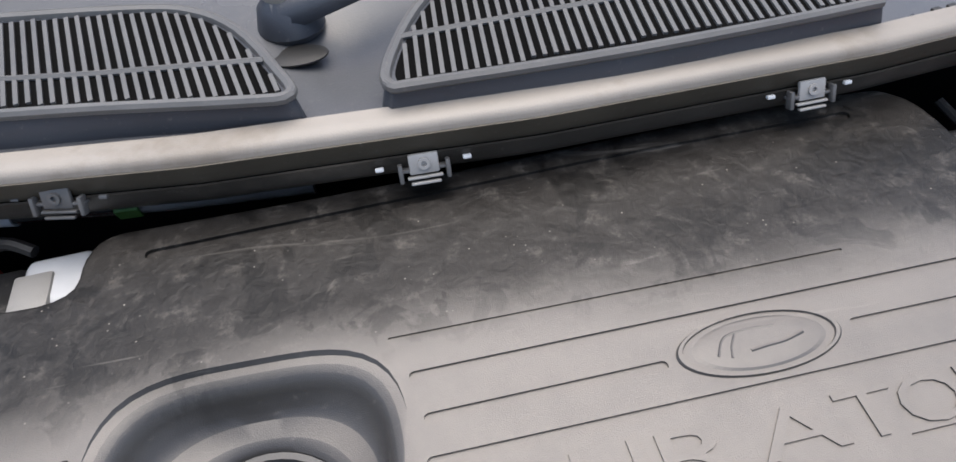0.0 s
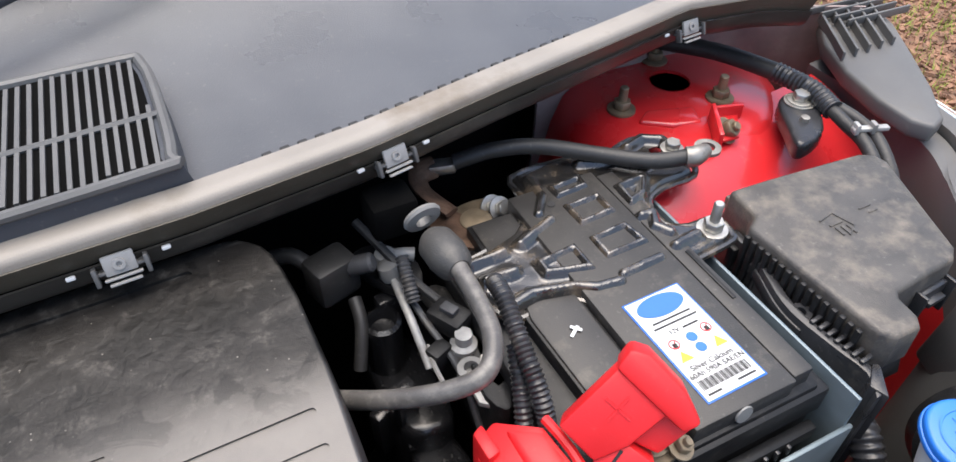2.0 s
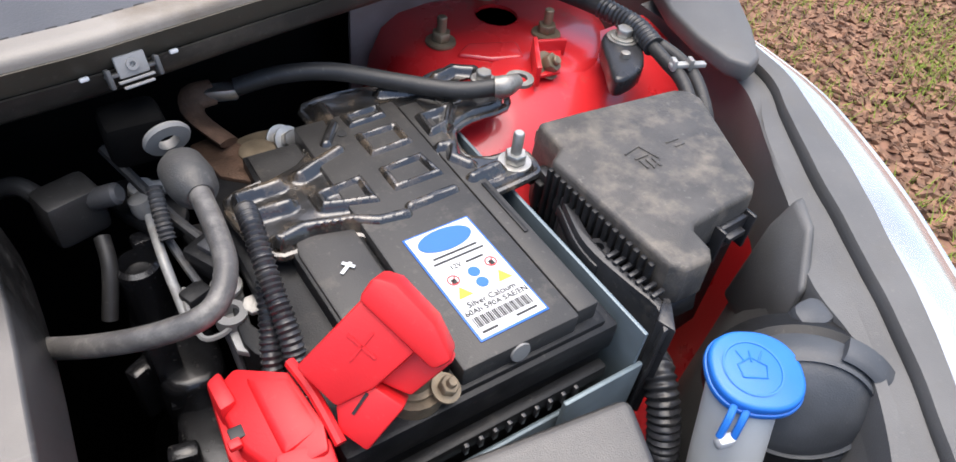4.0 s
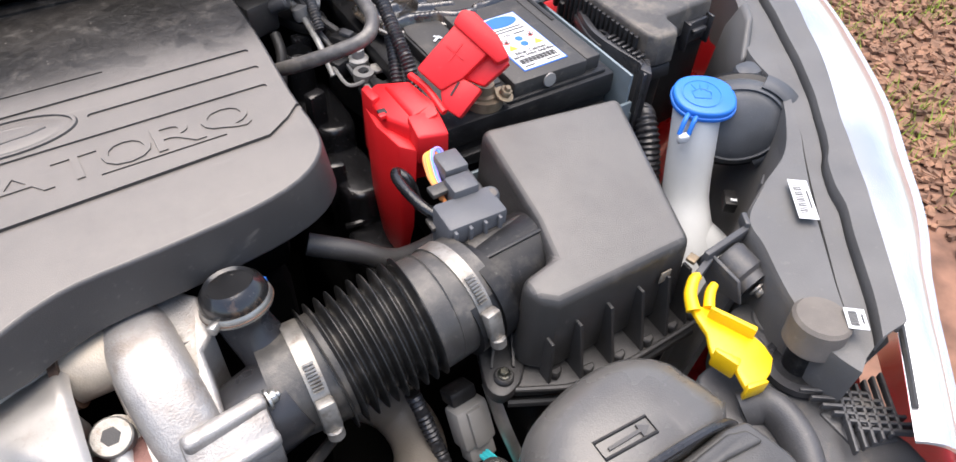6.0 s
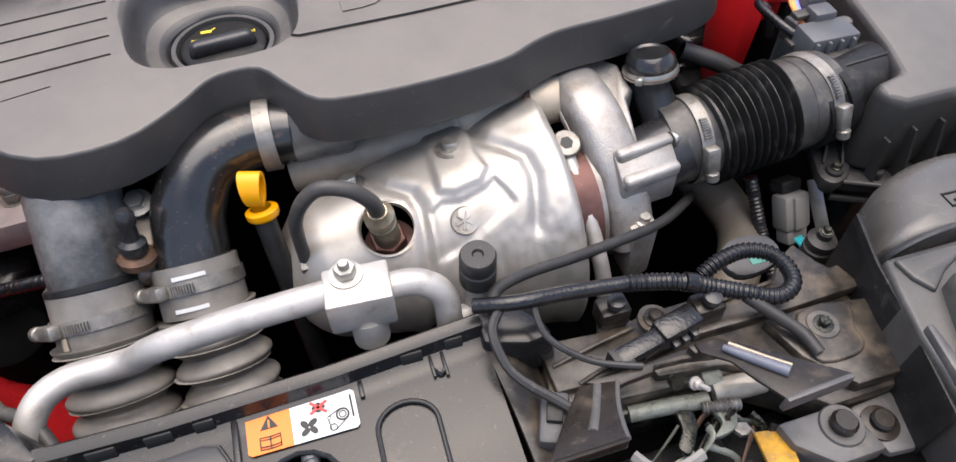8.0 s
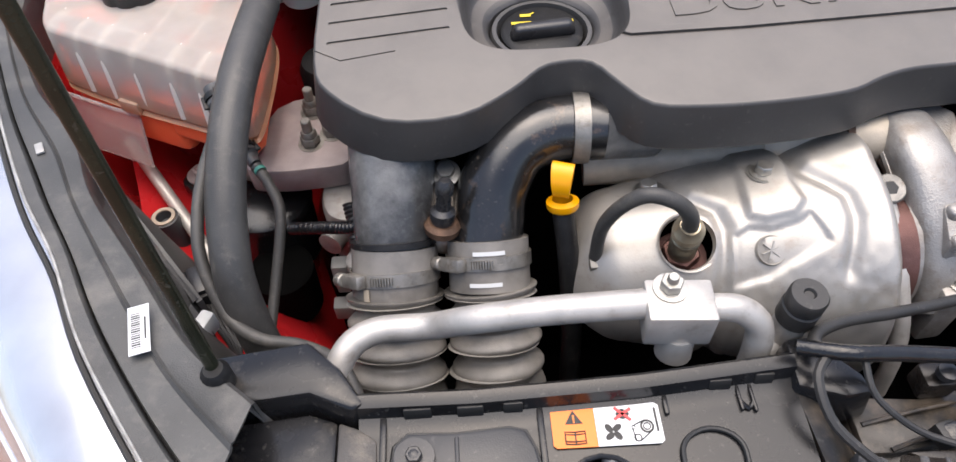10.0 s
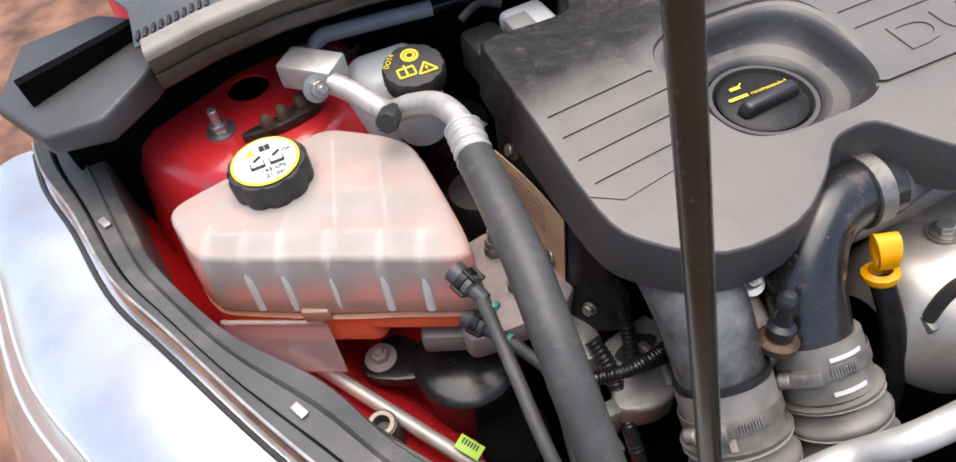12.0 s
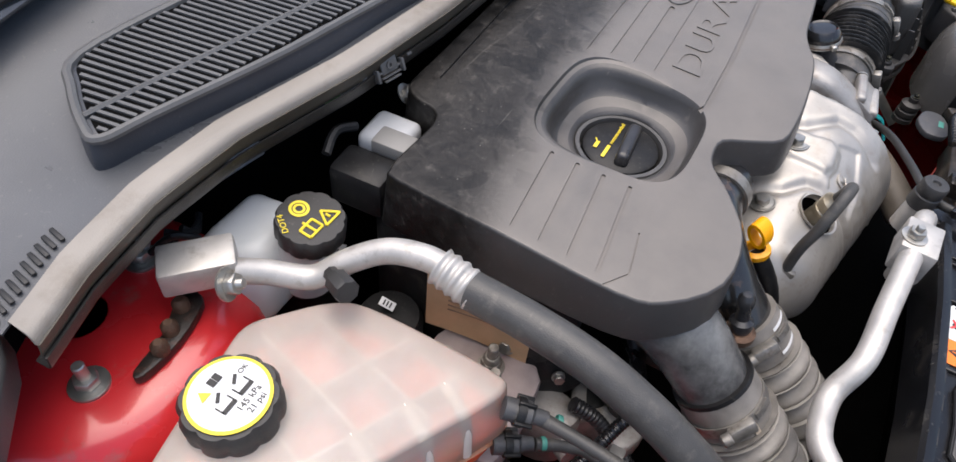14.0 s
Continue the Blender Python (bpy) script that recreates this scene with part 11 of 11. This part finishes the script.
def lamp_clutter():
    t = thing("lamp_socket_wall", (-0.57, 0.06, 0.68), "grey moulded plastic socket wall behind the headlamp", "lamp housing")

    def f(u, v):
        return Vector((-0.612 + 0.085 * u + 0.01 * v, 0.115 - 0.1 * u - 0.012 * v, 0.715 - 0.04 * u - 0.07 * v + 0.012 * math.sin(math.pi * u)))

    part("wall", sheet(f, 20, 8, 0.005), CARRM, t)
    part("rib", tube([f(0.1, 0.02), f(0.5, 0.02), f(0.98, 0.02)], 0.003, 8, 4), CARRM, t)
    c = thing("lamp_connector", (-0.54, 0.045, 0.65), "black headlamp connector with wires", "connector")
    m = Matrix.Translation((-0.54, 0.045, 0.635)) @ Matrix.Rotation(0.4, 4, "Z")
    part("body", box(0.03, 0.036, 0.026, m, 0.003), BLACK, c)
    part("latch", box(0.014, 0.03, 0.006, m @ Matrix.Translation((0.004, 0, 0.025)), 0.001), SATIN, c)
    for i in range(4):
        part("wire", tube([(-0.53 + 0.003 * i, 0.03, 0.648), (-0.52 + 0.004 * i, 0.01, 0.652 - 0.004 * i), (-0.505 + 0.002 * i, -0.01, 0.635), (-0.5, -0.04, 0.61)], 0.0022, 6, 4), RUBBER, c)
    p = thing("white_clip", (-0.507, -0.026, 0.69), "off-white plastic clip behind the headlamp", "clip")
    part("body", box(0.012, 0.026, 0.02, Matrix.Translation((-0.507, -0.026, 0.688)) @ Matrix.Rotation(-0.4, 4, "Z"), 0.003), MILK, p)
    part("stem", box(0.006, 0.012, 0.03, Matrix.Translation((-0.507, -0.026, 0.66)), 0.002), MILK, p)
    h = thing("aux_loom", (-0.385, 0.16, 0.7), "black wiring loom and hose along the engine side", "loom")
    part("hose", tube([(-0.39, 0.265, 0.765), (-0.392, 0.225, 0.768), (-0.39, 0.19, 0.762), (-0.385, 0.16, 0.74)], 0.008, 12, 5), RUBBER, h)
    part("loom", ribbed([(-0.39, 0.2, 0.74), (-0.385, 0.16, 0.715), (-0.375, 0.115, 0.69), (-0.385, 0.075, 0.672)], 0.0055, 0.0012, 0.004, 10, 40), BLACK, h)
    part("pipe", tube([(-0.395, 0.075, 0.68), (-0.365, 0.07, 0.688), (-0.34, 0.078, 0.69), (-0.325, 0.09, 0.7)], 0.007, 12, 5), RUBBER, h)
    part("clip", lathe([(0.0085, 0), (0.0105, 0), (0.0105, 0.006), (0.0085, 0.006)], 18, aim((-0.391, 0.21, 0.766), (0, -1, -0.1))), BAND, h)
    k = thing("alternator_bracket", (-0.37, 0.085, 0.65), "grey cast bracket low beside the engine", "bracket")
    part("plate", prism(smooth_loop([(-0.404, 0.108, 0), (-0.36, 0.122, 0), (-0.322, 0.12, 0), (-0.345, 0.075, 0), (-0.362, 0.05, 0), (-0.385, 0.045, 0), (-0.412, 0.058, 0), (-0.4, 0.085, 0)], 3), 0.63, 0.66, 0.004, 3), ALU, k)
    part("slot", prism(smooth_loop([(-0.39, 0.098, 0), (-0.365, 0.108, 0), (-0.35, 0.098, 0), (-0.375, 0.085, 0)], 4), 0.659, 0.6615, 0), INK_SHADE, k)
    part("rib", tube([(-0.366, 0.098, 0.661), (-0.36, 0.075, 0.662), (-0.364, 0.055, 0.66)], 0.005, 10, 4), ALU, k)
    part("bolt", hexbolt((-0.395, 0.131, 0.692), (-0.8, -0.5, 0.3), 0.005, 0, 1.2), STEEL, k)
    q = thing("engine_cable", (-0.39, 0.067, 0.7), "shiny ribbed black cable under the charge pipe", "cable")
    part("cable", ribbed([(-0.455, 0.085, 0.68), (-0.42, 0.071, 0.695), (-0.395, 0.064, 0.702), (-0.36, 0.07, 0.7), (-0.33, 0.088, 0.69)], 0.0052, 0.0007, 0.003, 12, 40), TAPE, q)
    s = thing("paper_label", (-0.425, 0.315, 0.74), "white printed barcode label on a black canister", "label")
    m = Matrix.Translation((-0.414, 0.385, 0.7115)) @ Matrix.Rotation(radians(-69), 4, "Z")
    part("paper", box(0.07, 0.029, 0.0006, m, 0.0002), WHITE, s)
    part("print", letters("LGB", 0.015, 0.0002, m @ Matrix.Translation((-0.013, 0.003, 0.0006))), INK_SHADE, s)
    rnd = random.Random(8)
    part("barcode", join(*[box(0.0006 + 0.0009 * rnd.random(), 0.012, 0.0003, m @ Matrix.Translation((0.009 + 0.0018 * i, 0.002, 0.0006)), 0) for i in range(12)]), INK_SHADE, s)
    part("print_line", box(0.018, 0.0016, 0.0003, m @ Matrix.Translation((0.011, -0.008, 0.0006)), 0), INK_SHADE, s)
    s = thing("small_sticker", (-0.432, 0.29, 0.73), "small white printed sticker on a black canister", "sticker")
    m = Matrix.Translation((-0.4295, 0.2835, 0.7235)) @ Matrix.Rotation(0.2, 4, "Z") @ Matrix.Rotation(0.35, 4, "X") @ Matrix.Rotation(-0.3, 4, "Y")
    part("paper", box(0.008, 0.014, 0.0006, m, 0.0002), WHITE, s)
    for i in range(3):
        part("print_line", box(0.005, 0.0014, 0.0004, m @ Matrix.Translation((0, -0.003 + 0.003 * i, 0.0006)), 0), INK_SHADE, s)
    q = thing("oil_canister", (-0.43, 0.28, 0.68), "small black plastic canister beside the engine", "canister")
    part("body", lathe([(0.028, -0.1), (0.03, -0.012), (0.026, -0.003), (0.0, 0.0)], 28, Matrix.Translation((-0.432, 0.28, 0.716))), BLACK, q)
    v = thing("vacuum_reservoir", (-0.43, 0.28, 0.68), "black plastic canister beside the engine", "canister")
    part("body", lathe([(0.036, -0.1), (0.038, -0.01), (0.034, 0.0), (0.0, 0.003)], 32, Matrix.Translation((-0.414, 0.385, 0.7075))), BLACK, v)
    part("rim", lathe([(0.038, -0.02), (0.0395, -0.018), (0.0395, -0.012), (0.038, -0.01)], 32, Matrix.Translation((-0.414, 0.385, 0.7075))), BLACK, v)


lamp_clutter()
